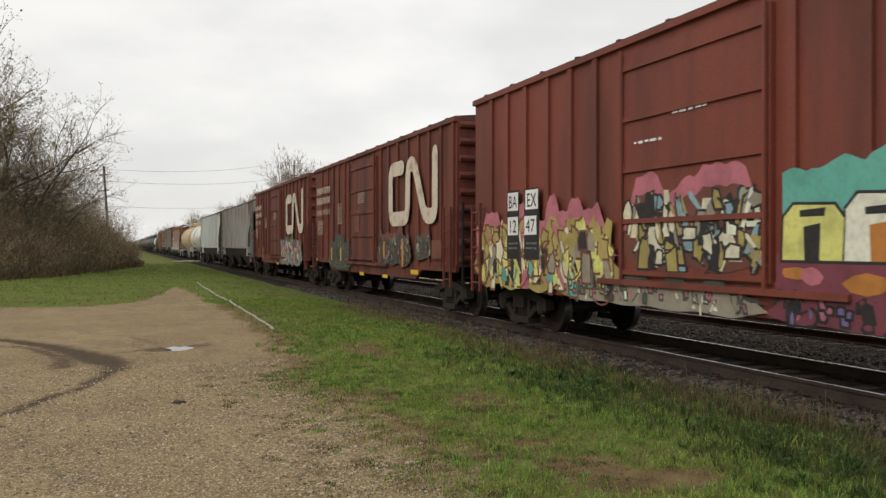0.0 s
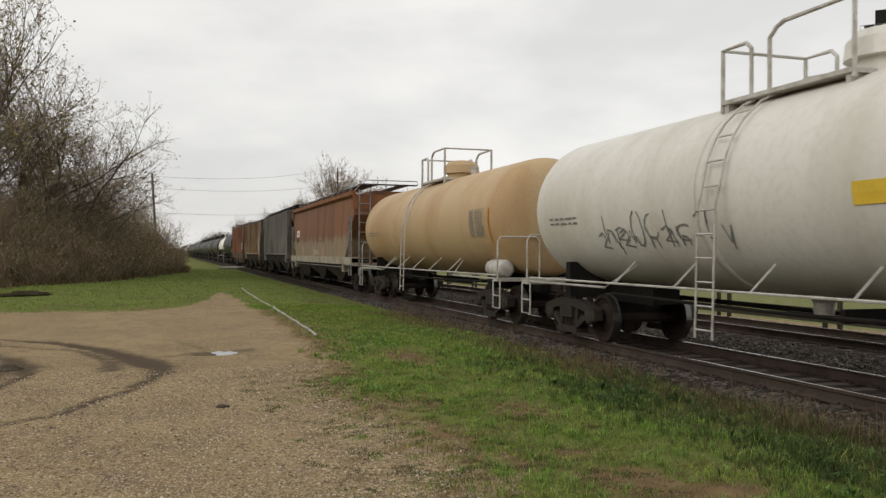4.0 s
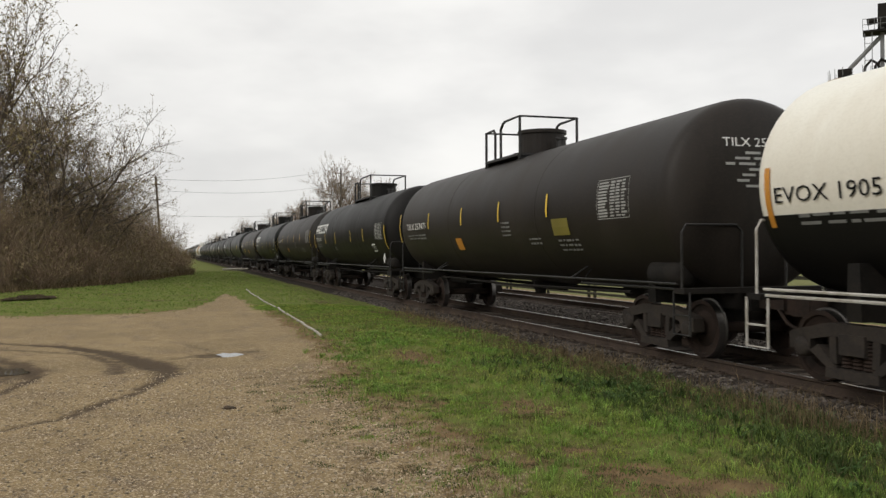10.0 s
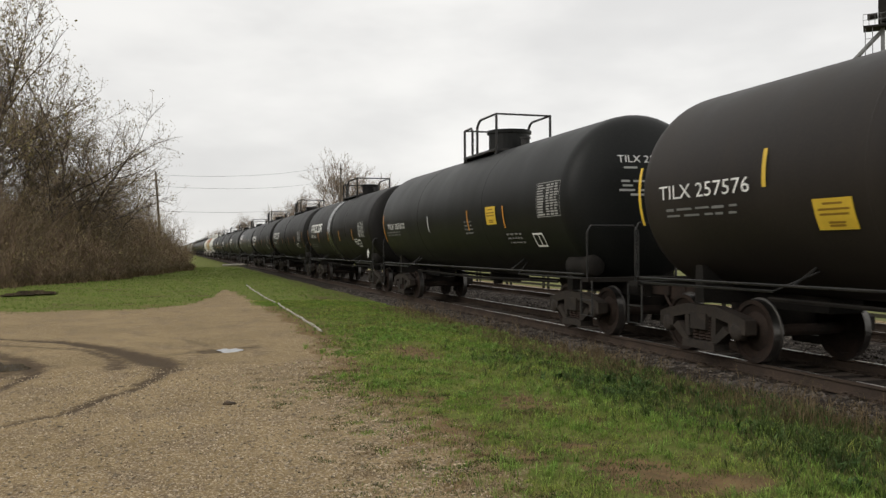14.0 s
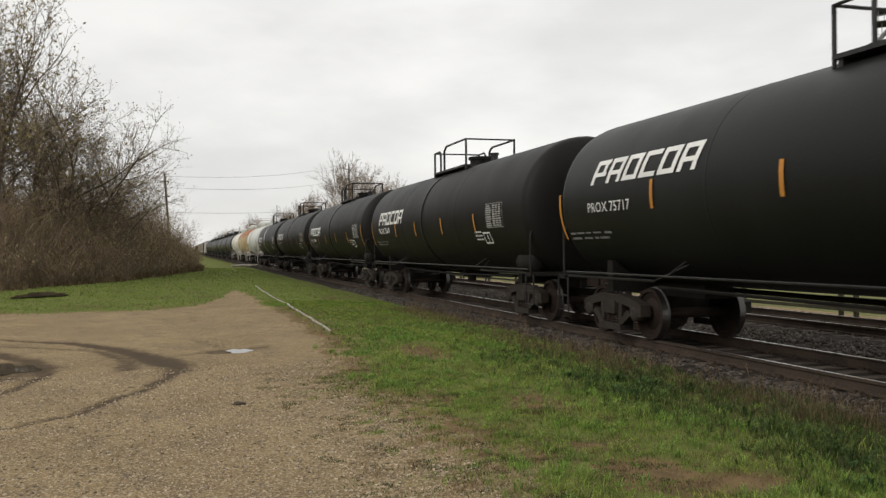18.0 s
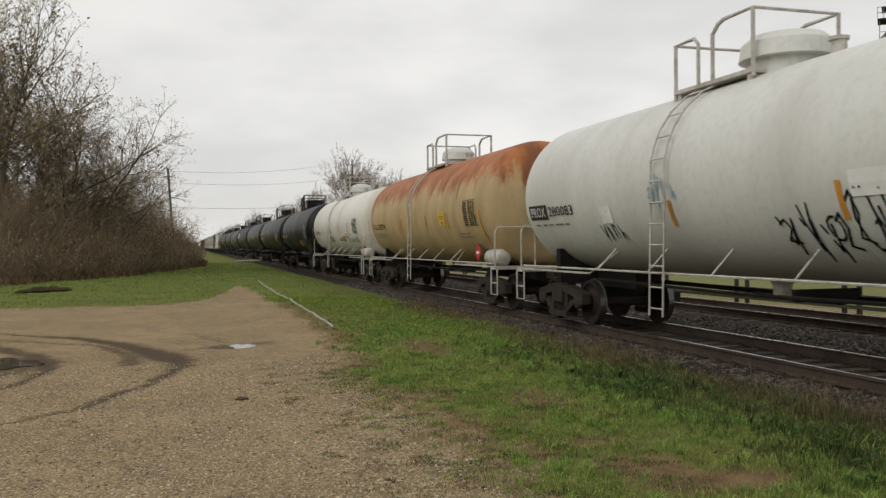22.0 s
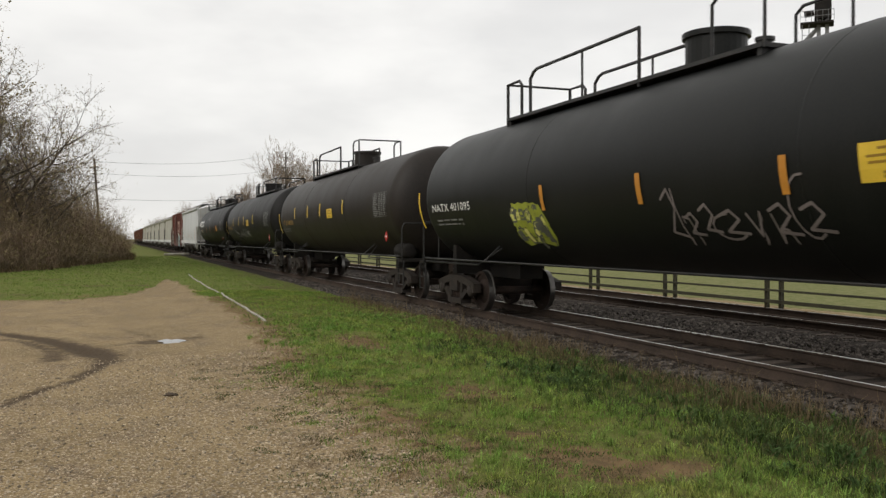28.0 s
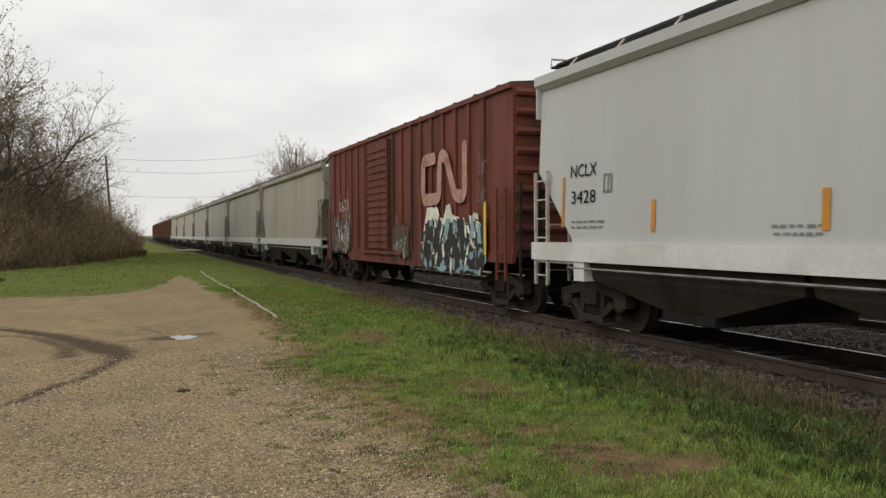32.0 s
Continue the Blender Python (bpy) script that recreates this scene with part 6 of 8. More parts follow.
# ---- covered hopper cars ----
def hopper_car(half, o):
    car = thing("hopper_car", o["label"], "hopper car", "cars of the freight train")
    B, W, zs, zt = half - 0.55, 1.56, o.get("foot", 1.6), o.get("top", 4.25)
    mat, dark, trim = M[o["paint"]], M["frame"], M[o.get("trim", o["paint"])]
    ribbed = o.get("ribs", 0)
    running_gear(car, half, half - 1.8)
    # outline of a side sheet's end: square above, raked in the middle, square again at the foot
    zr, zk, cut = o.get("rake", (3.6, 2.4, 1.5))
    bulge = 0.0 if ribbed else 0.13
    zsamp = sorted({zs, zk, zr, zt} | (set(np.linspace(zs, zt, 9)) if bulge else set()))

    def reach(z):
        return B - 0.05 - cut * float(np.clip((zr - z) / (zr - zk), 0, 1))

    def wide(z):
        t = (z - zs) / (zt - zs)
        return W - bulge * max(0.0, t) ** 1.25

    bm = bmesh.new()
    rings = []
    for z in zsamp:
        e, w = reach(z), wide(z)
        rings.append([bm.verts.new(p) for p in ((-w, e, z), (-w, -e, z), (w, -e, z), (w, e, z))])
    for a, b in zip(rings, rings[1:]):
        for k in range(4):
            bm.faces.new((a[k], a[(k + 1) % 4], b[(k + 1) % 4], b[k]))
    bm.faces.new(rings[0])
    top = [bm.verts.new(p) for p in ((-0.8, B - 0.05, zt + 0.2), (-0.8, -B + 0.05, zt + 0.2), (0.8, -B + 0.05, zt + 0.2), (0.8, B - 0.05, zt + 0.2))]
    r = rings[-1]
    for k in range(4):
        bm.faces.new((r[k], r[(k + 1) % 4], top[(k + 1) % 4], top[k]))
    bm.faces.new(top)
    if bulge:
        bm.normal_update()
        for e in bm.edges:
            e.smooth = e.calc_face_angle(0.0) < 0.35
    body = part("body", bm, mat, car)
    # end faces below the top of the rake take the dark bay colour
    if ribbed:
        body.data.materials.append(M["bay_dark"])
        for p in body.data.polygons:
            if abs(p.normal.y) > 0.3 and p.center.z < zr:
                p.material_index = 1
    if bulge:
        for p in body.data.polygons:
            p.use_smooth = True
    # top chord, roof walk on brackets
    if ribbed:
        part("top_chord", box(bmesh.new(), -W - 0.06, -W + 0.1, -B, B, zt - 0.05, zt + 0.04), M["ladder_grime"], car)
    else:
        s = bmesh.new()
        # the eave's underside slopes back to the side
        sec = ((-W - 0.02, zt + 0.04), (-W - 0.02, zt + 0.2), (-W + 0.14, zt + 0.2), (-W + 0.14, zt - 0.04), (-W + 0.09, zt - 0.04))
        ends = [[s.verts.new((x, y, z)) for x, z in sec] for y in (-B, B)]
        s.faces.new(ends[0])
        s.faces.new(list(reversed(ends[1])))
        for k in range(5):
            s.faces.new((ends[0][k], ends[1][k], ends[1][(k + 1) % 5], ends[0][(k + 1) % 5]))
        part("top_chord", s, trim, car)
    out = o.get("walk_out", 0.85 if ribbed else 1.12)
    zw = zt + (0.46 if not ribbed else 0.36 if out > 1 else 0.26)
    s = box(bmesh.new(), -out, -0.45, -B, B, zw, zw + 0.035)
    rb = part("running_board", s, M[o.get("walk", "pipe_dark")], car, "grated walkway along the roof")
    part("running_board", box(bmesh.new(), 0.45, 0.9, -B, B, zw, zw + 0.035), M[o.get("walk", "pipe_dark")], car)
    for i in range(12):
        y = -B + 2 * B * (i + 0.5) / 12
        s = bmesh.new()
        tube(s, [(-W + 0.12, y, zt + 0.1), (0.02 - out, y, zw + 0.02)], 0.022, 5)
        part("bracket", s, M[o.get("bracket", o.get("walk", "pipe_dark"))], rb)
    # side ribs, cut short where the side is raked
    rib_ys = [half - u for u in o["rib_u"]] if "rib_u" in o else [-B + 1.4 + (2 * B - 2.8) * i / (ribbed - 1) for i in range(ribbed)]
    for y in rib_ys:
        s = bmesh.new()
        prism(s, [(y - 0.04, zs), (y + 0.04, zs), (y + 0.04, zt - 0.05), (y - 0.04, zt - 0.05)], -W - 0.11, -W + 0.01)
        part("side_rib", s, trim, car)
    # sill along the foot of the side
    sl = M[o.get("sill", o["paint"])]
    s = bmesh.new()
    if ribbed:
        e = reach(zs)
        prism(s, [(-e, zs - 0.09), (e, zs - 0.09), (e, zs + 0.02), (-e, zs + 0.02)], -W - 0.05, -W + 0.08)
    else:
        prism(s, [(-B, 1.17), (B, 1.17), (B, 1.46), (-B, 1.46)], -W - 0.09, -W - 0.01)
        box(s, -W - 0.09, -W + 0.3, -B, B, 1.44, 1.48)
    part("side_sill", s, sl, car)
    if not ribbed:
        s = bmesh.new()
        tube(s, [(-W - 0.05, -B + 1.3, 1.06), (-W - 0.05, B - 1.3, 1.06)], 0.02, 5)
        part("brake_pipe", s, M["pipe_grey"], car)
    part("centre_sill", box(bmesh.new(), -0.3, 0.3, -half + 0.9, half - 0.9, 0.75, 1.2), dark, car)
    # discharge bays
    nb = o.get("bays", 3)
    e = reach(zs) - 0.25
    span = 2 * e / nb
    zb = zs - 0.05 if ribbed else 1.2
    for i in range(nb):
        yc = -e + span * (i + 0.5)
        s = bmesh.new()
        a = [s.verts.new(p) for p in ((-W + 0.04, yc - span * 0.49, zb), (-W + 0.04, yc + span * 0.49, zb), (W - 0.04, yc + span * 0.49, zb), (W - 0.04, yc - span * 0.49, zb))]
        d = [s.verts.new(p) for p in ((-W + 0.1, yc - span * 0.485, zb - 0.5 * (zb - 0.62)), (-W + 0.1, yc + span * 0.485, zb - 0.5 * (zb - 0.62)), (W - 0.1, yc + span * 0.485, zb - 0.5 * (zb - 0.62)), (W - 0.1, yc - span * 0.485, zb - 0.5 * (zb - 0.62)))]
        c = [s.verts.new(p) for p in ((-1.2, yc - 0.55, 0.48), (-1.2, yc + 0.55, 0.48), (1.2, yc + 0.55, 0.48), (1.2, yc - 0.55, 0.48))]
        for k in range(4):
            s.faces.new((a[k], a[(k + 1) % 4], d[(k + 1) % 4], d[k]))
            s.faces.new((d[k], d[(k + 1) % 4], c[(k + 1) % 4], c[k]))
        s.faces.new(c)
        s.faces.new(list(reversed(a)))
        bay = part("discharge_bay", s, M[o.get("bay", "bay_dark")], car)
        part("outlet_gate", box(bmesh.new(), -1.25, 1.25, yc - 0.6, yc + 0.6, 0.36, 0.5), dark, bay)
    # ends: corner posts, slope sheet, platform, ladders, roof platform
    lm = M[o.get("ladder", "ladder_grime" if ribbed else "pipe_grey")]
    for e in (-1, 1):
        part("end_sheet", box(bmesh.new(), -W + 0.02, W - 0.02, min(e * B, e * (B - 0.05)), max(e * B, e * (B - 0.05)), zt - 0.55, zt + 0.05), trim, car)
        for x in (-0.75, 0.75):
            s = bmesh.new()
            tube(s, [(x, e * (B - 0.03), 1.2), (x, e * (B - 0.03), zt - 0.3)], 0.055, 6)
            part("end_post", s, dark if ribbed else trim, car)
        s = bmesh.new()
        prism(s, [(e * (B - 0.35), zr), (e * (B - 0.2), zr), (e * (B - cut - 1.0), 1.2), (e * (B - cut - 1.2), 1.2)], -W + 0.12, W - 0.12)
        part("slope_sheet", s, M["bay_dark"], car)
        y0, y1 = sorted((e * (B - 1.7), e * B))
        part("end_platform", box(bmesh.new(), -W - 0.02, W, y0, y1, 1.12, 1.24), sl if not ribbed else dark, car)
        if ribbed:
            part("end_bulkhead", box(bmesh.new(), -W + 0.15, W - 0.15, e * (B - cut - 0.5) - 0.05, e * (B - cut - 0.5) + 0.05, 0.7, zs + 1.2), dark, car)
        part("jacking_pad", box(bmesh.new(), -W - 0.06, -W + 0.2, e * (B - 1.7) - 0.17, e * (B - 1.7) + 0.17, 1.05 if ribbed else 0.85, zs - 0.1 if ribbed else 1.2), trim if ribbed else sl, car)
        ladder(car, -W - 0.03, e * (B - 0.3), 0.72, zr if not ribbed else 3.2, 0.46, 6, lm, "y")
        if ribbed:
            part("corner_post", box(bmesh.new(), -W - 0.03, -W + 0.09, e * (B - 0.05) - 0.06, e * (B - 0.05) + 0.06, 1.0, zt - 0.05), M[o.get("ladder", "ladder_grime")], car)
        ladder(car, -W + 0.5, e * (B + 0.05), 0.75, zt + 0.25, 0.45, 9, lm, "x", "end_ladder")
        s = box(bmesh.new(), -1.12, 1.12, min(e * (B - 0.1), e * (B + 0.22)), max(e * (B - 0.1), e * (B + 0.22)), zw - 0.02, zw + 0.015)
        rp = part("roof_platform", s, M[o.get("walk", "pipe_dark")], car)
        s = bmesh.new()
        tube(s, [(-1.12, e * (B + 0.2), zw), (-1.12, e * (B + 0.2), zw + 0.16), (1.12, e * (B + 0.2), zw + 0.16), (1.12, e * (B + 0.2), zw)], 0.02, 5)
        part("grab_rail", s, lm, rp)
    for i in range(4):
        y = -B + 2 * B * (i + 0.5) / 4
        part("roof_hatch", box(bmesh.new(), -0.35, 0.35, y - 0.7, y + 0.7, zt + 0.18, zt + 0.32), mat, car)
    dress(car, Skin(-W, wide=None if ribbed else wide), o, half)
    return car


# ---- tank cars ----
TRAIN_NAMES = []


def tank_car(half, o):
    car = thing("tank_car", o["label"], "tank car", "cars of the freight train")
    R = o.get("r", 1.48)
    zc = o.get("zc", 1.1 + R)
    T = half - o.get("inset", 0.85)
    mat, dark = M[o["paint"]], M[o.get("frame", "frame")]
    pipe = M[o.get("pipe", "pipe_dark")]
    running_gear(car, half, half - 2.15)
    # shell with dished heads
    hd, fat = R * o.get("dish", 0.4), o.get("fat", 2.4)
    prof = [(-T, 0.0)] + [(-T + hd * (1 - math.cos(a) ** (2 / fat)), R * math.sin(a) ** (2 / fat)) for a in np.linspace(0.08, math.pi / 2 - 1e-6, 13)]
    prof = prof + [(-s, r) for s, r in reversed(prof)]
    shell = lathe(bmesh.new(), prof, 48)
    moved(shell, Matrix.Translation((0, 0, zc)))
    body = part("shell", shell, mat, car, smooth=True)
    if "belly" in o:
        s = bmesh.new()
        n, low = 20, R * math.sin(0.3)
        rows = []
        for y, r in prof:
            if r > low * 1.02:
                a0 = math.asin(low / r)
                rows.append([s.verts.new(((r + 0.012) * math.cos(a), y * 1.002, zc + (r + 0.012) * math.sin(a))) for a in np.linspace(math.pi + a0, 2 * math.pi - a0, n)])
        for p, q in zip(rows, rows[1:]):
            for k in range(n - 1):
                s.faces.new((p[k], p[k + 1], q[k + 1], q[k]))
        part("lower_shell", s, M[o["belly"]], body, "black lower half of the shell", True)
    for y in o.get("seams", (-T * 0.36, T * 0.36)):
        s = lathe(bmesh.new(), [(-0.02, R), (-0.012, R + 0.004), (0.012, R + 0.004), (0.02, R)], 48)
        moved(s, Matrix.Translation((0, y, zc)))
        part("weld_seam", s, mat, body, smooth=True)
    if "jacket" in o:
        ja, jb = half - o["jacket"][1], half - o["jacket"][0]
        s = lathe(bmesh.new(), [(ja, R), (ja, R + 0.012), (jb, R + 0.012), (jb, R)], 48)
        part("jacket", moved(s, Matrix.Translation((0, 0, zc))), M["jacket"], body, "dusty grey jacket band", True)
    for y in o.get("bands", ()):
        s = lathe(bmesh.new(), [(-0.09, R), (-0.09, R + 0.02), (0.09, R + 0.02), (0.09, R)], 48)
        moved(s, Matrix.Translation((0, half - y, zc)))
        part("band", s, M[o.get("band_paint", o["paint"])], body, smooth=True)
    # stub sills, saddles, end platforms, end rails
    for e in (-1, 1):
        s = box(bmesh.new(), -0.28, 0.28, min(e * (half - 3.9), e * (half - 0.8)), max(e * (half - 3.9), e * (half - 0.8)), 0.74, 1.1)
        part("stub_sill", s, M["frame"], car)
        s = bmesh.new()
        y = e * (half - 2.2)
        prism(s, [(y - 0.12, 0.82), (y + 0.12, 0.82), (y + 0.09, zc - R * 0.72), (y - 0.09, zc - R * 0.72)], -1.15, 1.15)
        part("saddle", s, M["frame"], car)
        s = box(bmesh.new(), -1.5, 1.5, min(e * (half - 1.0), e * (half - 0.72)), max(e * (half - 1.0), e * (half - 0.72)), 1.02, 1.1)
        part("end_platform", s, dark, car)
        s = bmesh.new()
        y, zt = e * (half - 0.86), o.get("end_rail", 2.05)
        tube(s, [(-1.45, y, 1.05), (-1.45, y, zt - 0.12), (-1.38, y, zt), (-0.5, y, zt), (-0.4, y, zt - 0.1), (-0.4, y, 1.05)], 0.019, 6)
        part("end_handrail", s, pipe, car)
        s = bmesh.new()
        tube(s, [(1.45, y, 1.05), (1.45, y, zt), (0.4, y, zt), (0.4, y, 1.05)], 0.024, 6)
        part("end_handrail", s, pipe, car)
        s = bmesh.new()
        tube(s, [(-1.5, y + 0.14, 1.05), (-1.5, y + 0.14, 0.42), (-1.5, y - 0.28, 0.42), (-1.5, y - 0.28, 1.05)], 0.02, 5)
        tube(s, [(-1.5, y + 0.14, 0.7), (-1.5, y - 0.28, 0.7)], 0.016, 5)
        part("step", s, pipe, car)
        s = bmesh.new()
        tube(s, [(-1.42, e * (half - 1.0), 1.08), (-1.42, e * (half - 4.2), 1.08)], 0.022, 6)
        tube(s, [(-1.42, e * (half - 4.2), 1.08), (-1.0, e * (half - 4.6), zc - R * 0.74)], 0.014, 6)
        part("sill_step_rail", s, pipe, car)
    s = bmesh.new()
    tube(s, [(-1.45, -half + 1.0, 1.16), (-1.45, half - 1.0, 1.16)], 0.02, 6)
    part("safety_rail", s, pipe, car)
    for i in range(5 if o.get("long_ladder") else 2):
        y = -half + 4.6 + (2 * half - 9.2) * i / (4 if o.get("long_ladder") else 1)
        s = bmesh.new()
        tube(s, [(-1.45, y, 1.16), (-1.05, y, zc - R * 0.7)], 0.018, 5)
        part("rail_bracket", s, pipe, car)
    # bottom outlet, brake gear
    if o["kind_"] != "long":
        s = lathe(bmesh.new(), [(0.0, 0.0), (0.0, 0.13), (0.2, 0.15), (0.34, 0.24), (0.42, 0.24)], 14, "z")
        moved(s, Matrix.Translation((0, 0.3, zc - R - 0.3)))
        part("bottom_outlet", s, dark, car)
    for x, z, r in ((-0.85, 0.93, 0.03), (0.5, 0.86, 0.045), (1.3, 1.02, 0.025))[:3 if o["kind_"] != "long" else 0]:
        part("brake_pipe", tube(bmesh.new(), [(x, -half + 3.4, z), (x, -0.4, z - 0.05), (x, 0.5, z - 0.05), (x, half - 3.4, z)], r, 6), M["frame"], car)
    if o["kind_"] != "long":
        s = box(bmesh.new(), -0.6, 0.5, -0.73, -0.65, 0.8, 0.98)
        box(s, 0.2, 0.3, -0.65, 1.3, 0.74, 0.82)
        part("brake_lever", s, M["frame"], car)
    a = part("air_reservoir", GEAR["reservoir"], None, car)
    a.location = (0.35, -half + (3.3 if o["kind_"] == "long" else 5.0), 0.9)
    # end gear on the trailing platform: a horizontal drum and a brake wheel
    s = bmesh.new()
    lathe(s, [(-0.46, 0), (-0.46, 0.16), (-0.4, 0.22), (0.4, 0.22), (0.46, 0.16), (0.46, 0)], 16)
    moved(s, Matrix.Translation((-1.05, -half + 1.75, 1.3)))
    part("brake_drum", s, M[o.get("drum", "frame")], car, smooth=True)
    # working platform with railings beside the manway
    sh = o.get("shift", 0.0)
    u0, u1 = o.get("plat", (7.3, 9.8))
    y1, y0 = half - sh - u0, half - sh - u1
    dy = half - sh - o.get("dome_u", (u0 + u1) / 2 + 0.6)
    zt, hr, px = zc + R, o.get("rail_h", 0.85), 0.75
    plat = part("platform", box(bmesh.new(), -px - 0.04, -px + 0.42, y0, y1, zt - 0.09, zt - 0.03), pipe, car, "grated working platform on top of the tank")
    part("platform_walk", box(bmesh.new(), px - 0.42, px + 0.04, y0, y1, zt - 0.09, zt - 0.03), pipe, plat)
    for y in (y0 + 0.1, y1 - 0.1):
        s = bmesh.new()
        prism(s, [(y - 0.04, zt - 0.32), (y + 0.04, zt - 0.32), (y + 0.04, zt - 0.06), (y - 0.04, zt - 0.06)], -px, px)
        part("saddle_bracket", s, pipe, plat)
    for x in (-px, px):
        s = bmesh.new()
        tube(s, [(x, y1, zt - 0.2), (x, y1, zt + hr * 0.86), (x, y1 - 0.55, zt + hr * 0.86), (x, y1 - 0.66, zt + hr * 0.74), (x, y1 - 0.66, zt - 0.05)], 0.034, 6)
        part("railing", s, pipe, plat)
        stop = y0 if o.get("dome_u", 99) > u1 - 1.2 or o["kind_"] != "long" else dy + 0.95
        s = bmesh.new()
        tube(s, [(x, y1 - 1.05, zt - 0.05), (x, y1 - 1.05, zt + hr * 0.8), (x, y1 - 1.2, zt + hr * 0.95), (x, y1 - 1.35, zt + hr), (x, stop, zt + hr), (x, stop, zt - 0.15)], 0.034, 6)
        part("railing", s, pipe, plat)
        if o["kind_"] == "long":
            n = max(1, int((y1 - 1.3 - stop) / 1.7))
            for k in range(1, n):
                y = y1 - 1.3 - (y1 - 1.3 - stop) * k / n
                part("rail_post", tube(bmesh.new(), [(x, y, zt - 0.05), (x, y, zt + hr)], 0.024, 5), pipe, plat)
            if stop > y0 + 1.5:
                s = bmesh.new()
                tube(s, [(x, dy - 0.85, zt - 0.05), (x, dy - 0.85, zt + hr - 0.1), (x, dy - 1.0, zt + hr), (x, y0, zt + hr), (x, y0, zt - 0.1)], 0.027, 6)
                part("railing", s, pipe, plat)
    for y in (y0, y1):
        z = zt + (hr if y == y0 else hr * 0.86)
        part("cross_rail", tube(bmesh.new(), [(-px, y, z), (px, y, z)], 0.024, 6), pipe, plat)
    dr, dh = o.get("dome", (0.55, 0.55))
    s = lathe(bmesh.new(), [(-0.15, dr), (dh - 0.08, dr), (dh - 0.08, dr + 0.05), (dh, dr + 0.05), (dh, dr * 0.6), (dh + 0.05, 0.0)] if not o.get("long_ladder") else [(-0.15, dr * 0.8), (dh * 0.25, dr * 0.8), (dh * 0.27, dr), (dh * 0.7, dr * 0.95), (dh * 0.92, dr * 0.75), (dh, dr * 0.4), (dh + 0.02, 0.0)], 28, "z")
    moved(s, Matrix.Translation((0, dy, zt)))
    part("dome", s, M[o.get("dome_paint", o["paint"])], car, "round manway housing", False)
    for k, hgt, rr in ((1.15, 0.16, 0.3), (-1.0, 0.3, 0.11), (0.75, 0.2, 0.08)):
        s = lathe(bmesh.new(), [(-0.1, rr), (hgt - 0.05, rr), (hgt - 0.05, rr + 0.03), (hgt, rr + 0.03), (hgt, 0.0)], 12, "z")
        moved(s, Matrix.Translation((0.05, dy + k, zt - 0.02)))
        part("valve", s, pipe, car)
    if "roof_walk" in o:
        wy = half - sh - o["roof_walk"]
        rw = part("roof_walk", box(bmesh.new(), -px - 0.04, -px + 0.42, y1, wy, zt - 0.09, zt - 0.03), pipe, car, "narrow walk along the top of the tank")
        for x in (-px, px):
            s = bmesh.new()
            tube(s, [(x, wy, zt - 0.05), (x, wy, zt + 0.4), (x, wy - 0.12, zt + 0.46), (x, wy - 0.5, zt + 0.46), (x, wy - 0.6, zt + 0.4), (x, wy - 0.6, zt - 0.05)], 0.03, 6)
            part("grab_rail", s, pipe, rw)
    for hu, hw, hh in o.get("hoops", ()):
        wy = half - sh - hu
        s = bmesh.new()
        a = -px
        tube(s, [(a, wy, zt - 0.1), (a, wy, zt + hh * 0.85), (a + hw * 0.14, wy, zt + hh), (a + hw * 0.86, wy, zt + hh), (a + hw, wy, zt + hh * 0.85), (a + hw, wy, zt - 0.1)], 0.03, 6)
        part("grab_hoop", s, pipe, plat)
    if "walk_to" in o:
        part("roof_walk", box(bmesh.new(), -px - 0.04, -px + 0.42, half - sh - o["walk_to"], y0, zt - 0.09, zt - 0.03), pipe, car, "narrow walk along the top of the tank")
    # ladder bowed over the side
    sk = Skin(0, R, zc)
    ly = y1 - 0.85
    if o.get("side_ladder", True):
        lad = None
        bowed = o.get("long_ladder", False)
        lo = 0.5 if bowed else zc + 0.1
        for k in (-0.2, 0.2):
            pts = ([(-1.66, ly + k, lo), (-1.62, ly + k, zc - 0.2)] if bowed else []) + [sk.at(ly + k, zc + R * a, 0.09) for a in np.linspace(0.15, 0.98, 6)]
            st = tube(bmesh.new(), pts, 0.018, 5)
            if lad is None:
                lad = part("ladder", st, pipe, car)
            else:
                part("stile", st, pipe, lad)
        for i in range(11 if bowed else 5):
            if bowed:
                z = 0.62 + i * 0.33
                p = Vector(sk.at(ly, min(z, zc + R * 0.97), 0.09)) if z > zc else Vector((-1.65, ly, z))
            else:
                p = Vector(sk.at(ly, zc + R * (0.2 + 0.17 * i), 0.09))
            part("rung", tube(bmesh.new(), [p + Vector((0, -0.2, 0)), p + Vector((0, 0.2, 0))], 0.014, 5), pipe, lad)
    if "head" in o:
        # lettering on the leading head, bent to its dish
        def on_head(x, z):
            q = min(0.98, math.hypot(x, z - zc) / R)
            return (x, -T + hd * (1 - (1 - q ** fat) ** (1 / fat)) - 0.012, z)
        word, hx, hz, hh, hw = o["head"]
        v, f = WORDS[word]
        part("head_lettering", raw("head_lettering", [on_head(hx + p * hw, hz + q / 0.72 * hh) for p, q in v], f, M["lettering"]), None, car)
        r = random.Random(int(hx * 100) + len(TRAIN_NAMES))
        TRAIN_NAMES.append(word)
        s = bmesh.new()
        for i in range(7):
            za, u = hz - 0.12 - 0.085 * i, r.uniform(0.0, 0.2)
            while u < 0.95:
                c = min(1.0, u + r.uniform(0.1, 0.3))
                if r.random() > 0.25:
                    s.faces.new([s.verts.new(on_head(hx + hw * p, q)) for p, q in ((u, za), (c, za), (c, za + 0.04), (u, za + 0.04))])
                u = c + 0.06
        tagged(part("small_print", s, M["lettering_mid"], car), kind="stuff")
    dress(car, sk, o, half)
    return car

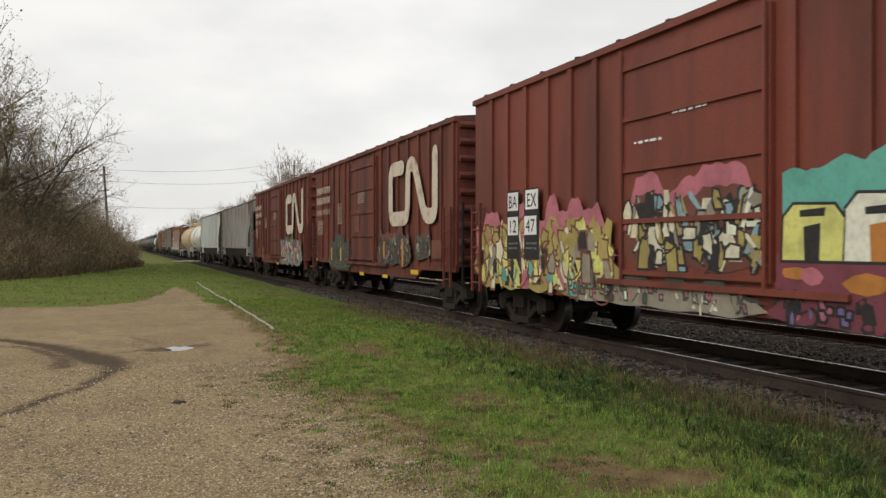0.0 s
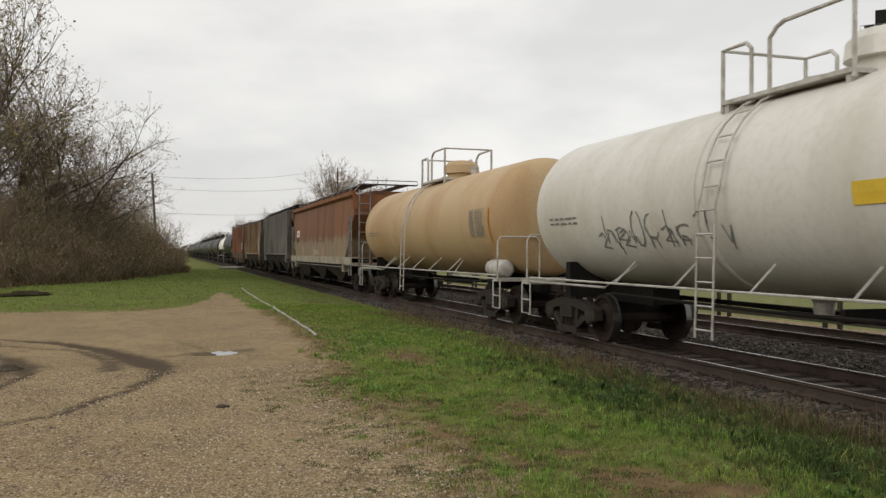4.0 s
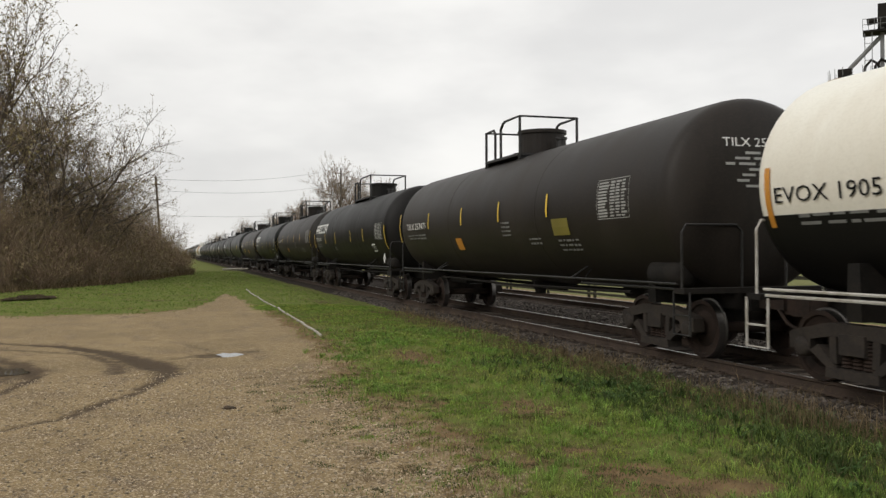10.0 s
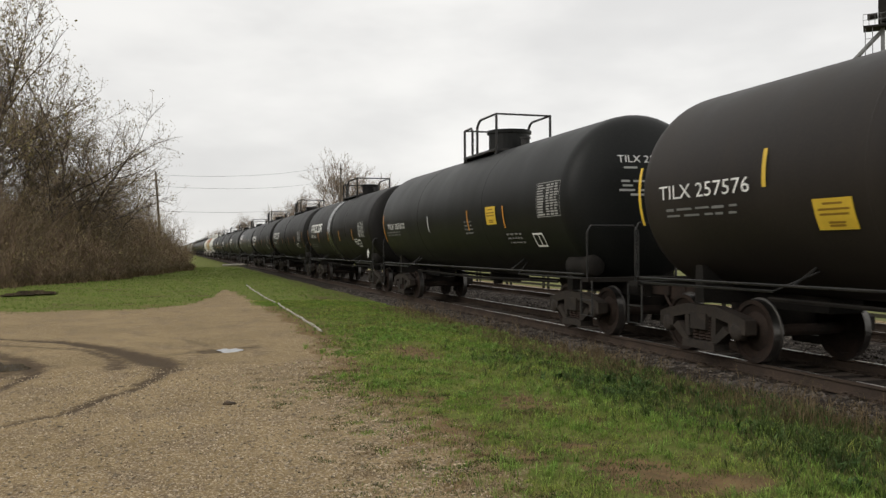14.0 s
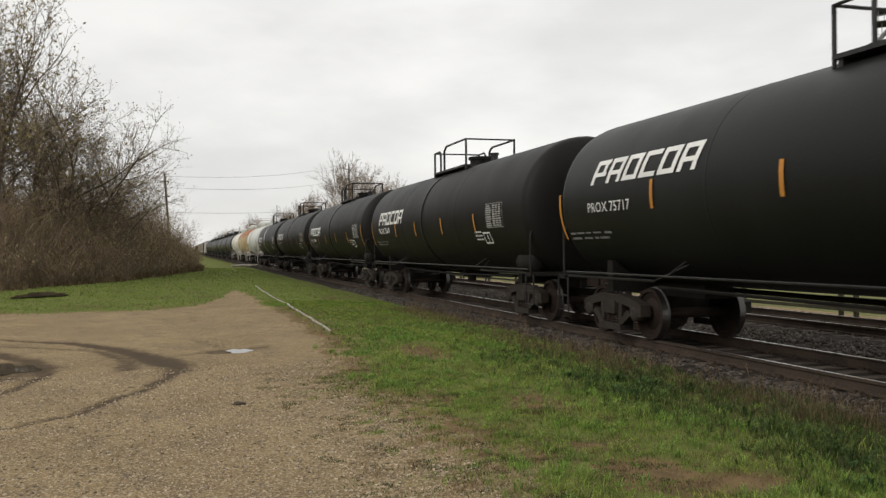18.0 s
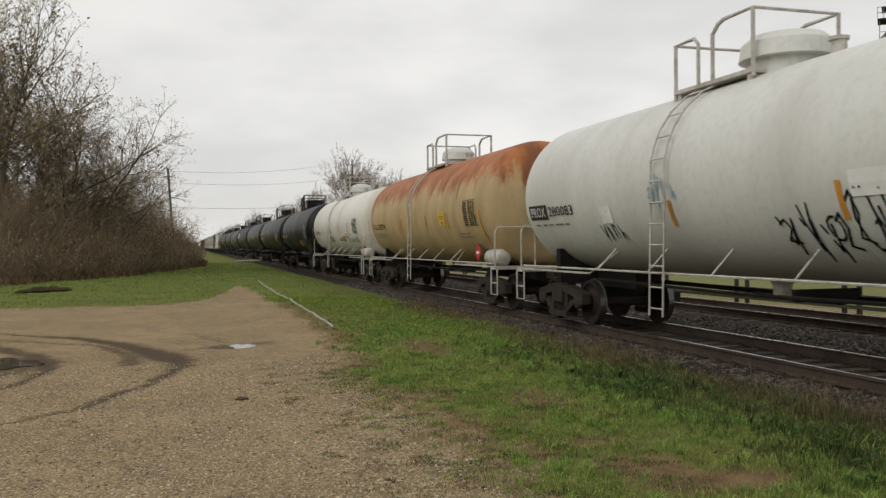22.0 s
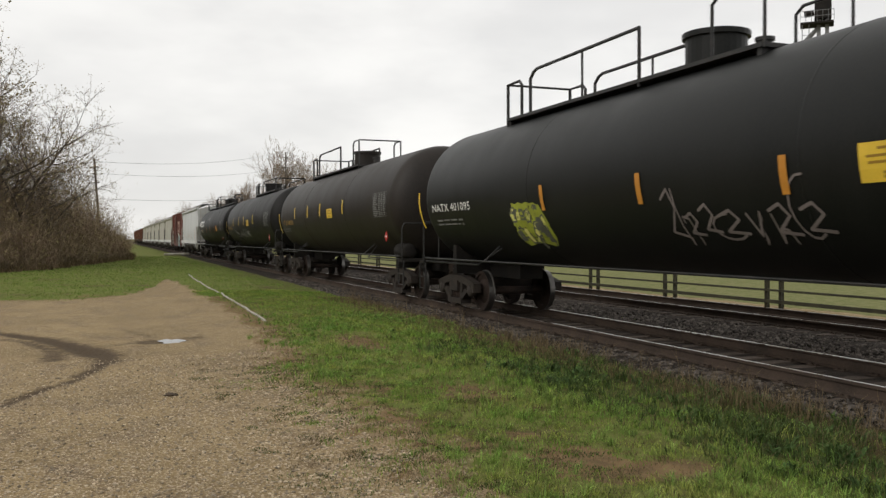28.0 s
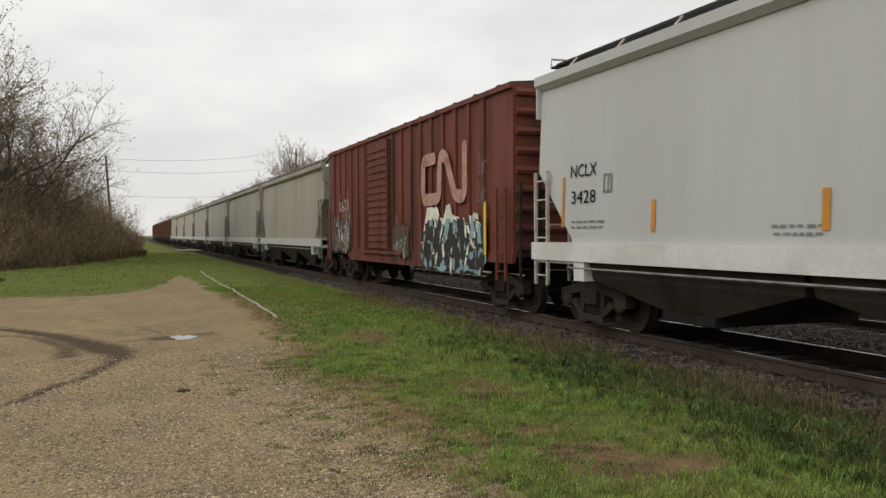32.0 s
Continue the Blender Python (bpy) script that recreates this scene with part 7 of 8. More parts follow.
M["roof"] = surf("weathered_roof_sheet", (0.045, 0.03, 0.026), (0.028, 0.021, 0.019), (0.08, 0.055, 0.045), s1=1.0, rough=0.7)

# ---- things beyond the tracks and at the roadside ----
def fence(x, y0, n):
    f = thing("fence", "low dark timber fence of paired posts beyond the second track", "fence", kind="structure")
    zb = ground_z(x, 20)
    post = mesh_of("post", box(bmesh.new(), -0.05, 0.05, -0.05, 0.05, -0.1, 1.3), M["fence_wood"])
    for i in range(n):
        for d in (0.0, 0.55):
            part("post", post, None, f).location = (x, y0 + 4.8 * i + d, zb)
    y1 = y0 + 4.8 * n
    for z in (0.22, 0.55, 0.9, 1.22):
        part("fence_rail", box(bmesh.new(), x - 0.13, x - 0.08, y0 - 2, y1, zb + z, zb + z + (0.06 if z == 0.55 else 0.1)), M["fence_wood"], f)
    return f


M["fence_wood"] = surf("dark_weathered_fence_timber", (0.032, 0.031, 0.018), (0.055, 0.052, 0.028), s1=3, rough=0.85, bump=0.2)
fence(17.2, 4.4, 24)
M["lawn"] = leaf_mat("bright_lawn", (0.17, 0.2, 0.06), (0.2, 0.21, 0.08), (0.13, 0.15, 0.05))


def utility_pole(x, y, h, lean, label):
    p = thing("utility_pole", label, "utility pole", "poles of the wire line")
    s = bmesh.new()
    tube(s, [(0, 0, -0.6), (0, 0, h * 0.5), (0, 0, h)], 0.15, 10, 0.1)
    part("post", s, M["wood"], p)
    for z in (h - 0.9, h - 2.5):
        s = box(bmesh.new(), -0.45, 0.35, -0.05, 0.05, z - 0.06, z + 0.06)
        part("arm", s, M["wood"], p)
    p.matrix_basis = pose(x, y, ground_z(x, y), 0, lean, 0)
    return p


utility_pole(-1.15, 95, 10.0, -3.5, "weathered wooden utility pole leaning above the brush")
utility_pole(26.5, 141, 16.2, 0, "tall wooden utility pole among bare trees")


def wire(a, b, sag):
    s = bmesh.new()
    pts = []
    for i in range(17):
        t = i / 16
        pts.append((a[0] + (b[0] - a[0]) * t, a[1] + (b[1] - a[1]) * t, a[2] + (b[2] - a[2]) * t - sag * 4 * t * (1 - t)))
    tube(s, pts, 0.02, 4)
    return tagged(part("overhead_wire", s, M["wire"]), "thin overhead wire strung between poles", "wire", "overhead wires")


wire((-1.4, 95, 9.7), (26.5, 141, 16.0), 0.9)
wire((-1.3, 95, 8.5), (26.5, 141, 13.4), 0.8)
wire((-1.0, 95, 5.9), (26.5, 141, 9.2), 0.6)


def elevator():
    e = thing("grain_elevator", "tall grain elevator leg with head house and rust-stained bin", "elevator")
    dark = M["frame"]
    for x in (-0.42, 0.42):
        part("leg", box(bmesh.new(), x - 0.2, x + 0.2, -0.25, 0.25, -1, 25.8), M["tower"], e, "grey trunk casing")
    part("head_house", box(bmesh.new(), -0.85, 0.85, -0.8, 0.8, 25.8, 28.2), dark, e)
    part("motor", tube(bmesh.new(), [(-0.9, 0, 26.6), (-1.9, 0, 26.5)], 0.35, 8), dark, e)
    deck = part("platform", box(bmesh.new(), -2.3, 1.1, -1.2, 1.2, 25.2, 25.4), dark, e)
    for i in range(7):
        x = -2.3 + 3.4 * i / 6
        part("rail_post", tube(bmesh.new(), [(x, -1.2, 25.4), (x, -1.2, 26.6)], 0.035, 4), M["tower"], deck)
    for z in (26.0, 26.6):
        part("railing", tube(bmesh.new(), [(-2.3, -1.2, z), (1.1, -1.2, z)], 0.035, 4), M["tower"], deck)
    for x in (-2.1, -1.4):
        part("ladder_stile", tube(bmesh.new(), [(x, -1.0, 14), (x, -1.0, 25.2)], 0.045, 5), M["tower"], e)
    for i in range(6):
        part("ladder_hoop", tube(bmesh.new(), [(-2.1, -1.0, 15 + 1.8 * i), (-1.4, -1.0, 15 + 1.8 * i)], 0.035, 4), M["tower"], e)
    part("spout", tube(bmesh.new(), [(-0.4, 0, 25.0), (-4.2, 0, 21.0)], 0.24, 8), M["tower"], e)
    s = lathe(bmesh.new(), [(-1, 2.5), (20.2, 2.5), (20.2, 2.62), (20.45, 2.62), (20.45, 0.0)], 32, "z")
    moved(s, Matrix.Translation((-3.3, 0.6, 0)))
    bin_ = part("bin", s, M["bin"], e, "cream bin stained with rust")
    for i in range(16):
        a = 2 * math.pi * i / 16
        p = (-3.3 + 2.5 * math.cos(a), 0.6 + 2.5 * math.sin(a))
        part("guard_post", tube(bmesh.new(), [(p[0], p[1], 20.4), (p[0], p[1], 21.6)], 0.035, 4), M["tower"], bin_)
    part("spout_box", box(bmesh.new(), -4.8, -3.4, -0.5, 0.7, 20.4, 21.6), dark, bin_)
    for k in (-2.2, -1.2):
        part("bent_duct", tube(bmesh.new(), [(k, -0.4, 20.4), (k + 0.1, -0.4, 21.6), (k + 0.7, -0.4, 22.3), (k + 1.4, -0.4, 21.8), (k + 1.6, -0.4, 20.0)], 0.16, 6), dark, bin_)
    e.location = (73.2, 73.8, 0)
    e.rotation_euler = (0, 0, radians(-44))
    return e


M["tower"] = surf("galvanised_grey_steel", (0.2, 0.2, 0.2), (0.13, 0.13, 0.13), s1=0.6, rough=0.6)
elevator()


def curb(y0, y1):
    """Old half-buried timber edging between lot and verge."""
    r = random.Random(4)
    c = thing("edging", "pale half-buried timber edging along the lot", "edging", kind="structure")
    y = y0
    while y < y1:
        l = r.uniform(0.7, 2.4)
        x = lambda q: float(np.interp(q, (18.3, 24, 34, 42), (3.03, 3.14, 3.2, 3.35)))
        z = ground_z(x(y), y)
        s = bmesh.new()
        tube(s, [(x(y), y, z + r.uniform(0.0, 0.025)), (x(y + l) + r.uniform(-0.03, 0.03), y + l, ground_z(x(y + l), y + l) + r.uniform(0.005, 0.035))], 0.03, 7)
        part("timber", s, M["concrete"], c)
        y += l + r.choice((0.08, 0.12, 0.5, 1.4))
    return c


curb(18.4, 42)


def loose(name, label, cat, x, y, z, r, mat, sx=1.0, sy=1.0, sz=1.0, seed=1):
    b = bmesh.new()
    bmesh.ops.create_icosphere(b, subdivisions=2, radius=r)
    q = random.Random(seed)
    for v in b.verts:
        v.co *= q.uniform(0.75, 1.2)
        v.co.x *= sx
        v.co.y *= sy
        v.co.z *= sz
    ob = part(name, b, mat)
    ob.location = (x, y, z)
    return tagged(ob, label, cat)


loose("clod", "dark clod of earth and dead leaves on the gravel", "clod", 0.6, 10.3, 0.005, 0.055, M["clod"], 1.5, 1.2, 0.45)
for i, (x, y) in enumerate(((6.2, 97), (7.0, 98.5))):
    b = bmesh.new()
    tube(b, [(-1.1, 0, 0), (0, 0.05, 0.02), (1.1, 0, 0)], 0.12, 9)
    ob = part("log", b, M["concrete"])
    ob.location = (x, y, 0.1)
    tagged(ob, "pale bare log lying in the grass by the track", "log", "logs by the track")

# ---- the freight train ----
SPEED = 21.107
Y, OR, LW, LD, LB, LY = "yellow", "orange", "lettering", "lettering_dim", "lettering_black", "lettering_yellow"


def stripes(us, z0, z1, mk=Y, w=0.075):
    return tuple((u, z0, z1, w, mk) for u in us)


def tank(**kw):
    d = dict(kind="tank", kind_="short")
    d.update(kw)
    return d


def slab_tank(num, **kw):
    """Black car with the slanted slab wordmark."""
    d = tank(paint="black", side_ladder=False, r=1.56, zc=2.52, head=(num, -0.35, 3.2, 0.14, 1.2), label="black tank car with a white slanted wordmark and yellow reflectors", plat=(7.4, 10.5), dome_u=9.8, dome=(0.53, 0.55),
             logos=((1.35, 2.65, 3.3, 0.42),), words=((num, 1.6, 2.27, 0.17, 1.55, LW),), print=((1.7, 2.12, 1.5, 2, LD), (15.1, 2.7, 1.05, 6, "lettering_mid"), (6.3, 1.95, 0.5, 2, LD)),
             stripes=stripes((0.95,), 1.8, 2.65) + stripes((4.2, 6.85, 10.45, 12.9), 2.12, 2.6) + stripes((16.55,), 1.8, 2.65), frames=((14.25, 1.72, 0.5, 0.28, LW), (4.15, 2.2, 0.22, 0.25, LD)), diamonds=((15.65, 1.47, 0.19, LW),))
    d.update(kw)
    return d


def slab_tank_b(num, **kw):
    """The same owner's car with a broad jacket band beside the ladder."""
    return slab_tank(num, **dict(dict(plat=(7.3, 10.1), dome_u=9.6, dome=(0.34, 0.26), rail_h=0.7, dish=0.27, fat=3.0, r=1.59, zc=2.55, inset=0.72, logos=((1.75, 2.4, 3.45, 0.42),), words=((num, 1.65, 2.06, 0.17, 1.8, LW),),
                     print=((1.75, 1.92, 1.7, 2, LD), (14.4, 2.66, 1.05, 6, "lettering_mid"), (13.35, 2.06, 0.55, 3, LW)), frames=((13.95, 1.75, 0.5, 0.28, LW),),
                     stripes=stripes((0.95,), 1.8, 2.65, OR) + stripes((4.3, 6.8, 9.8, 12.85), 1.95, 2.42, OR, 0.085) + stripes((16.15,), 1.8, 2.65, OR, 0.08), diamonds=(), bands=(8.3,)), **kw))


def plate_tank(num, **kw):
    """Black car with a plain stencilled number and sooty yellow labels."""
    d = tank(paint="black_brown", side_ladder=False, r=1.56, zc=2.5, head=(num, -0.7, 3.25, 0.14, 1.2), label="weathered black tank car with stencilled number and yellow labels", plat=(7.0, 9.3), dome_u=9.1, dome=(0.55, 0.55),
             words=((num, 1.6, 2.4, 0.19, 1.95, LW),), print=((1.7, 2.22, 1.7, 2, LD), (14.6, 2.9, 1.0, 7, "lettering_mid"), (9.9, 2.33, 0.6, 4, LD), (12.6, 1.98, 0.9, 3, LD)),
             stripes=stripes((0.95,), 2.0, 2.9) + stripes((4.0, 6.75, 9.6, 12.3), 2.37, 2.83) + stripes((16.2,), 2.0, 2.9), panels=((5.0, 1.78, 0.45, 0.32, OR),), diamonds=())
    d.update(kw)
    return d


def gas_tank(num, **kw):
    """Long pressure car with a walk and housing on top."""
    d = tank(kind_="long", paint="black_green", r=1.59, zc=2.63, dish=0.44, fat=2.25, plat=(4.6, 11.6), dome_u=10.3, dome=(0.46, 0.55), side_ladder=False, rail_h=0.8, label="long black pressure tank car with a railed platform on top",
             words=((num, 2.0, 2.24, 0.18, 2.2, LW),), print=((2.1, 2.08, 1.6, 2, LD), (16.6, 2.9, 1.2, 7, LD)), diamonds=((17.3, 1.7, 0.16, "placard_red"),),
             stripes=stripes((1.1,), 1.9, 2.75) + stripes((4.9, 7.4, 9.6, 12.9), 2.44, 2.91, Y, 0.11) + stripes((18.3,), 1.9, 2.75), panels=((10.75, 2.36, 0.78, 0.32, Y),))
    d.update(kw)
    return d


def ribbed(paint, label, **kw):
    d = dict(kind="hopper", paint=paint, ribs=16, label=label, trim={"hopper_red_grey": "rib_pale", "hopper_grey": "rib_grime", "hopper_rust": "rib_tan"}.get(paint, paint))
    d.update(kw)
    return d


def smooth_hopper(label, **kw):
    d = dict(kind="hopper", paint="beige", foot=1.4, rake=(3.0, 1.6, 1.25), top=4.2, sill="clean_grey", label=label, walk="pipe_grey")
    d.update(kw)
    return d


P6 = (1.85, 2.8, 3.69, 4.5, 5.37, 9.74, 10.5, 11.37, 12.26, 13.14, 13.96, 14.8, 15.6)
CN_BOX = dict(kind="box", paint="oxide_b", top=4.62, posts=P6, doors=(6.28, 9.34), leaves=((6.28, 9.34),), door_ribs=4)
CN_SLABS = ((1.24, 3.6, 2.25, 0.24, 8, "logo_cream"), (1.24, 3.22, 2.2, 0.24, 8, "logo_cream"))
CONSIST = [
    (17.15, 0, dict(kind="box", paint="oxide", top=4.78, posts=(1.47, 2.24, 3.06, 3.95, 4.79, 5.61, 9.95, 11.0, 12.0, 12.9, 13.8, 14.7, 15.5), doors=(6.45, 9.65), leaves=((6.45, 9.65),), door_ribs=4, label="tall brown box car with bright graffiti along its foot", bright=((9.85, 1.05, 5.4, 1.85),),
                 tags=((0.7, 0.8, 5.7, 1.75, "pastel"), (6.5, 1.3, 3.1, 1.45, "door"), (4.6, 0.76, 5.0, 0.5, "door_foot"), (9.6, 0.75, 5.0, 0.55, "bright_foot")),
                 panels=((2.36, 1.4, 0.55, 1.32, "panel_black"), (3.13, 1.4, 0.62, 1.32, "panel_black"), (2.4, 2.33, 0.47, 0.35, LW), (3.18, 2.33, 0.52, 0.36, LW), (2.4, 1.86, 0.47, 0.35, LW), (3.14, 1.86, 0.5, 0.35, LW)),
                 words=(("BA", 2.44, 2.38, 0.25, 0.38, LB), ("EX", 3.24, 2.38, 0.26, 0.4, LB), ("12", 2.44, 1.91, 0.25, 0.36, LB), ("47", 3.2, 1.91, 0.25, 0.38, LB)),
                 print=((7.75, 3.5, 0.75, 1, LW), (6.81, 3.18, 0.7, 1, LW), (2.45, 1.72, 0.4, 2, LD), (3.2, 1.72, 0.45, 2, LD)))),
    (33.47, 0, dict(CN_BOX, label="brown outside-post box car with a large worn cream emblem", emblems=((10.62, 2.3, 4.15, 1.56),), tags=((9.5, 1.1, 3.2, 1.15, "dirty"), (13.0, 1.3, 1.2, 0.9, "dirty"), (3.2, 0.85, 3.4, 1.3, "grey")),
                 slabs=CN_SLABS, words=(("CNIS 413510", 1.24, 2.82, 0.2, 2.1, "logo_cream"),), panels=((6.9, 2.1, 0.6, 0.7, "spray_rust"), (14.3, 1.35, 0.7, 0.45, "spray_rust")),
                 print=((1.4, 2.6, 0.9, 6, "logo_cream"), (4.6, 3.1, 0.6, 8, "logo_cream"), (7.3, 3.4, 0.8, 5, "logo_cream")),
                 stripes=((3.62, 1.15, 1.6, 0.12, Y), (4.98, 1.15, 1.6, 0.12, Y), (10.2, 1.3, 1.78, 0.12, OR), (11.92, 1.08, 1.75, 0.13, OR), (7.55, 0.74, 0.84, 0.5, Y), (10.1, 0.74, 0.84, 0.5, Y), (12.7, 0.92, 1.04, 0.6, Y), (0.9, 1.1, 1.18, 0.4, Y)))),
    (49.8, 0, dict(CN_BOX, label="brown outside-post box car with a cream emblem over grey graffiti", emblems=((10.65, 2.3, 4.15, 1.56),), tags=((9.1, 0.78, 5.4, 1.6, "patch"),),
                slabs=CN_SLABS, words=(("CN 413537", 1.24, 2.82, 0.2, 2.1, "logo_cream"),), print=((1.4, 2.6, 0.9, 6, "logo_cream"), (4.6, 3.1, 0.6, 6, "logo_cream"), (7.3, 3.3, 0.8, 4, "logo_cream")),
                stripes=((10.2, 1.14, 1.58, 0.1, Y), (12.88, 1.0, 1.56, 0.14, OR), (0.8, 1.1, 2.1, 0.1, Y), (2.4, 1.15, 1.6, 0.1, Y), (3.9, 1.0, 1.6, 0.1, Y), (8.3, 0.76, 0.86, 0.5, Y)))),
    (66.7, 0, ribbed("hopper_red_grey", "weathered grey ribbed hopper car stained rust red", ladder="pipe_grey", rib_u=tuple(1.9 + 0.86 * i for i in range(9)) + (9.45, 10.1, 10.76, 11.61, 12.42, 13.28, 14.0, 14.81), words=(("CN 383701", 2.5, 2.3, 0.22, 2.9, "pipe_grey"),), print=((12.6, 2.45, 0.5, 4, LD), (14.1, 2.3, 0.5, 4, LD), (9.3, 2.2, 0.5, 3, LD)),
                  panels=((14.1, 1.71, 0.48, 0.24, OR), (13.62, 1.64, 0.2, 0.1, "placard_red"), (11.83, 1.87, 0.42, 0.3, "panel_black"), (12.63, 1.83, 0.42, 0.36, "panel_black"), (11.8, 1.75, 0.48, 0.1, OR), (9.19, 1.71, 0.45, 0.1, OR), (5.7, 1.71, 0.45, 0.1, OR), (3.2, 1.71, 0.45, 0.1, OR)))),
    (85.06, 0, ribbed("hopper_pale", "pale grey-green ribbed hopper car", trim="rib_white", rib_u=(1.89, 2.6, 3.2, 3.96, 4.69, 5.53, 6.37, 7.23, 8.11, 9.03, 9.95, 10.88, 11.71, 12.57, 13.33, 14.2, 14.95), words=(("NO KL", 3.1, 3.08, 0.22, 1.12, LB), ("823 449", 3.0, 2.68, 0.2, 1.25, LB)), print=((13.4, 2.0, 0.6, 3, LD), (4.0, 1.95, 0.3, 3, LD)),
                   panels=((2.25, 1.7, 0.48, 0.24, OR), (4.1, 1.62, 0.5, 0.1, OR), (6.45, 1.62, 0.5, 0.1, OR), (10.07, 1.6, 0.6, 0.1, OR), (12.6, 1.6, 0.6, 0.1, OR), (14.98, 1.68, 0.5, 0.28, OR), (14.4, 1.78, 0.4, 0.22, "panel_black")))),
    (100.24, 0.6, tank(paint="white", r=1.44, pipe="pipe_white", frame="pipe_white", drum="pipe_white", dome_paint="white", plat=(6.0, 8.6), dome_u=8.4, long_ladder=True, label="white tank car with white rails and faint graffiti",
                  stripes=((14.1, 1.9, 2.75, 0.09, OR), (10.9, 2.2, 2.6, 0.07, OR)), panels=((9.3, 2.22, 0.75, 0.26, Y), (11.6, 2.05, 0.3, 0.2, "panel_black")), print=((12.65, 2.65, 1.1, 8, LD), (1.3, 2.35, 1.2, 2, LD)), scribbles=((3.2, 1.75, 3.9, 0.6, 9, LD, 0.03), (3.4, 1.85, 3.0, 0.45, 7, LD, 0.025)), diamonds=((12.4, 1.5, 0.24, LW),), bands=(7.0,))),
    (116.71, 0.4, tank(paint="tan", r=1.44, pipe="pipe_white", dome_paint="tan", drum="pipe_white", frame="pipe_white", plat=(6.4, 8.8), long_ladder=True, label="tan tank car streaked with rust", print=((1.6, 2.4, 1.5, 2, LD), (13.0, 2.7, 1.0, 7, LD)), stripes=((14.3, 1.9, 2.75, 0.09, OR),))),
    (136.56, 0, smooth_hopper("smooth-sided rusty orange hopper car on a pale sill", paint="rusty_hopper", sill="tan_pale", trim="rusty_trim", top=4.0, rake=(3.2, 1.5, 1.4), walk="pipe_dark", bracket="tan_pale", panels=((2.22, 2.55, 1.1, 0.36, LW), (8.7, 1.56, 1.6, 0.25, "tan_pale")),
                           words=(("DUPX", 2.3, 2.63, 0.2, 0.92, LB), ("22095", 2.28, 2.24, 0.19, 1.0, LB)), stripes=((1.35, 1.5, 2.3, 0.12, Y), (5.0, 1.46, 1.95, 0.1, Y), (8.45, 1.46, 1.93, 0.12, OR), (11.3, 1.47, 1.9, 0.12, OR), (15.0, 1.47, 1.9, 0.12, OR)), print=((1.8, 2.05, 1.0, 2, LD), (10.2, 2.25, 0.8, 1, LB)))),
    (153.64, 0, ribbed("hopper_grey", "dirty light grey ribbed hopper car with rust stains", walk_out=1.12, rib_u=(2.31, 2.99, 3.66, 4.49, 5.4, 6.15, 6.89, 7.73, 8.76, 9.6, 10.4, 11.19, 12.13, 12.88, 13.61, 14.4, 15.18), stripes=((14.66, 1.68, 2.68, 0.14, Y), (11.25, 1.7, 2.22, 0.1, OR)), panels=((11.48, 1.73, 0.5, 0.3, "panel_black"), (14.25, 1.92, 0.36, 0.24, LW), (2.4, 1.78, 0.25, 0.5, LW), (3.1, 1.9, 0.3, 0.5, LD)), print=((12.9, 2.0, 0.8, 4, LD), (8.3, 1.95, 0.6, 3, LD)))),
    (171.0, 0, ribbed("hopper_rust", "tan ribbed hopper car heavily streaked with rust", rib_u=(1.86, 2.6, 3.26, 4.05, 4.87, 5.81, 6.65, 7.62, 8.47, 9.36, 10.36, 11.11, 11.99, 12.8, 13.55), words=(("NO KL", 2.25, 2.75, 0.2, 1.1, LB), ("628237", 2.15, 2.38, 0.2, 1.5, LB)), print=((13.8, 2.1, 0.7, 4, LD),),
                  panels=((2.0, 2.3, 2.1, 0.8, "hopper_grey"), (7.71, 2.36, 0.6, 0.44, LW), (6.92, 1.95, 0.26, 0.17, LW), (1.2, 1.66, 0.3, 0.16, OR), (3.5, 1.52, 0.5, 0.12, OR), (5.92, 1.5, 0.6, 0.13, OR), (9.54, 1.48, 0.6, 0.15, OR), (12.06, 1.47, 0.54, 0.16, OR), (12.1, 1.67, 0.47, 0.4, LW), (12.15, 1.71, 0.38, 0.32, "panel_black"), (12.93, 1.68, 0.47, 0.4, LW), (12.98, 1.72, 0.38, 0.32, "panel_black"), (14.46, 1.65, 0.6, 0.3, OR), (14.5, 1.95, 0.5, 0.2, LW)))),
    (188.34, 0, ribbed("hopper_brown", "rust brown ribbed hopper car with cream graffiti", ribs=14, trim="rib_rust", bay="bay_tan", rib_u=(2.35, 3.3, 4.2, 5.1, 6.02, 6.94, 7.83, 8.78, 9.7, 10.66, 11.58, 12.54, 13.5, 14.4), top=4.4, bubbles=((8.35, 1.62, 4.1, 1.22, 5, "spray_cream", "spray_dark"),), scribbles=((7.9, 2.1, 0.4, 0.5, 3, "spray_moss", 0.05),),
                  panels=((1.75, 2.05, 0.2, 0.15, OR), (4.33, 1.66, 0.5, 0.13, OR), (6.33, 1.66, 0.4, 0.12, OR), (9.56, 1.66, 0.5, 0.12, OR), (12.25, 1.65, 0.5, 0.12, OR), (14.36, 1.68, 0.48, 0.2, OR), (14.26, 1.9, 0.52, 0.7, LW), (14.3, 1.94, 0.44, 0.28, "panel_black"), (14.3, 2.27, 0.44, 0.3, "panel_black"), (12.5, 1.75, 0.5, 0.6, "spray_lemon")))),
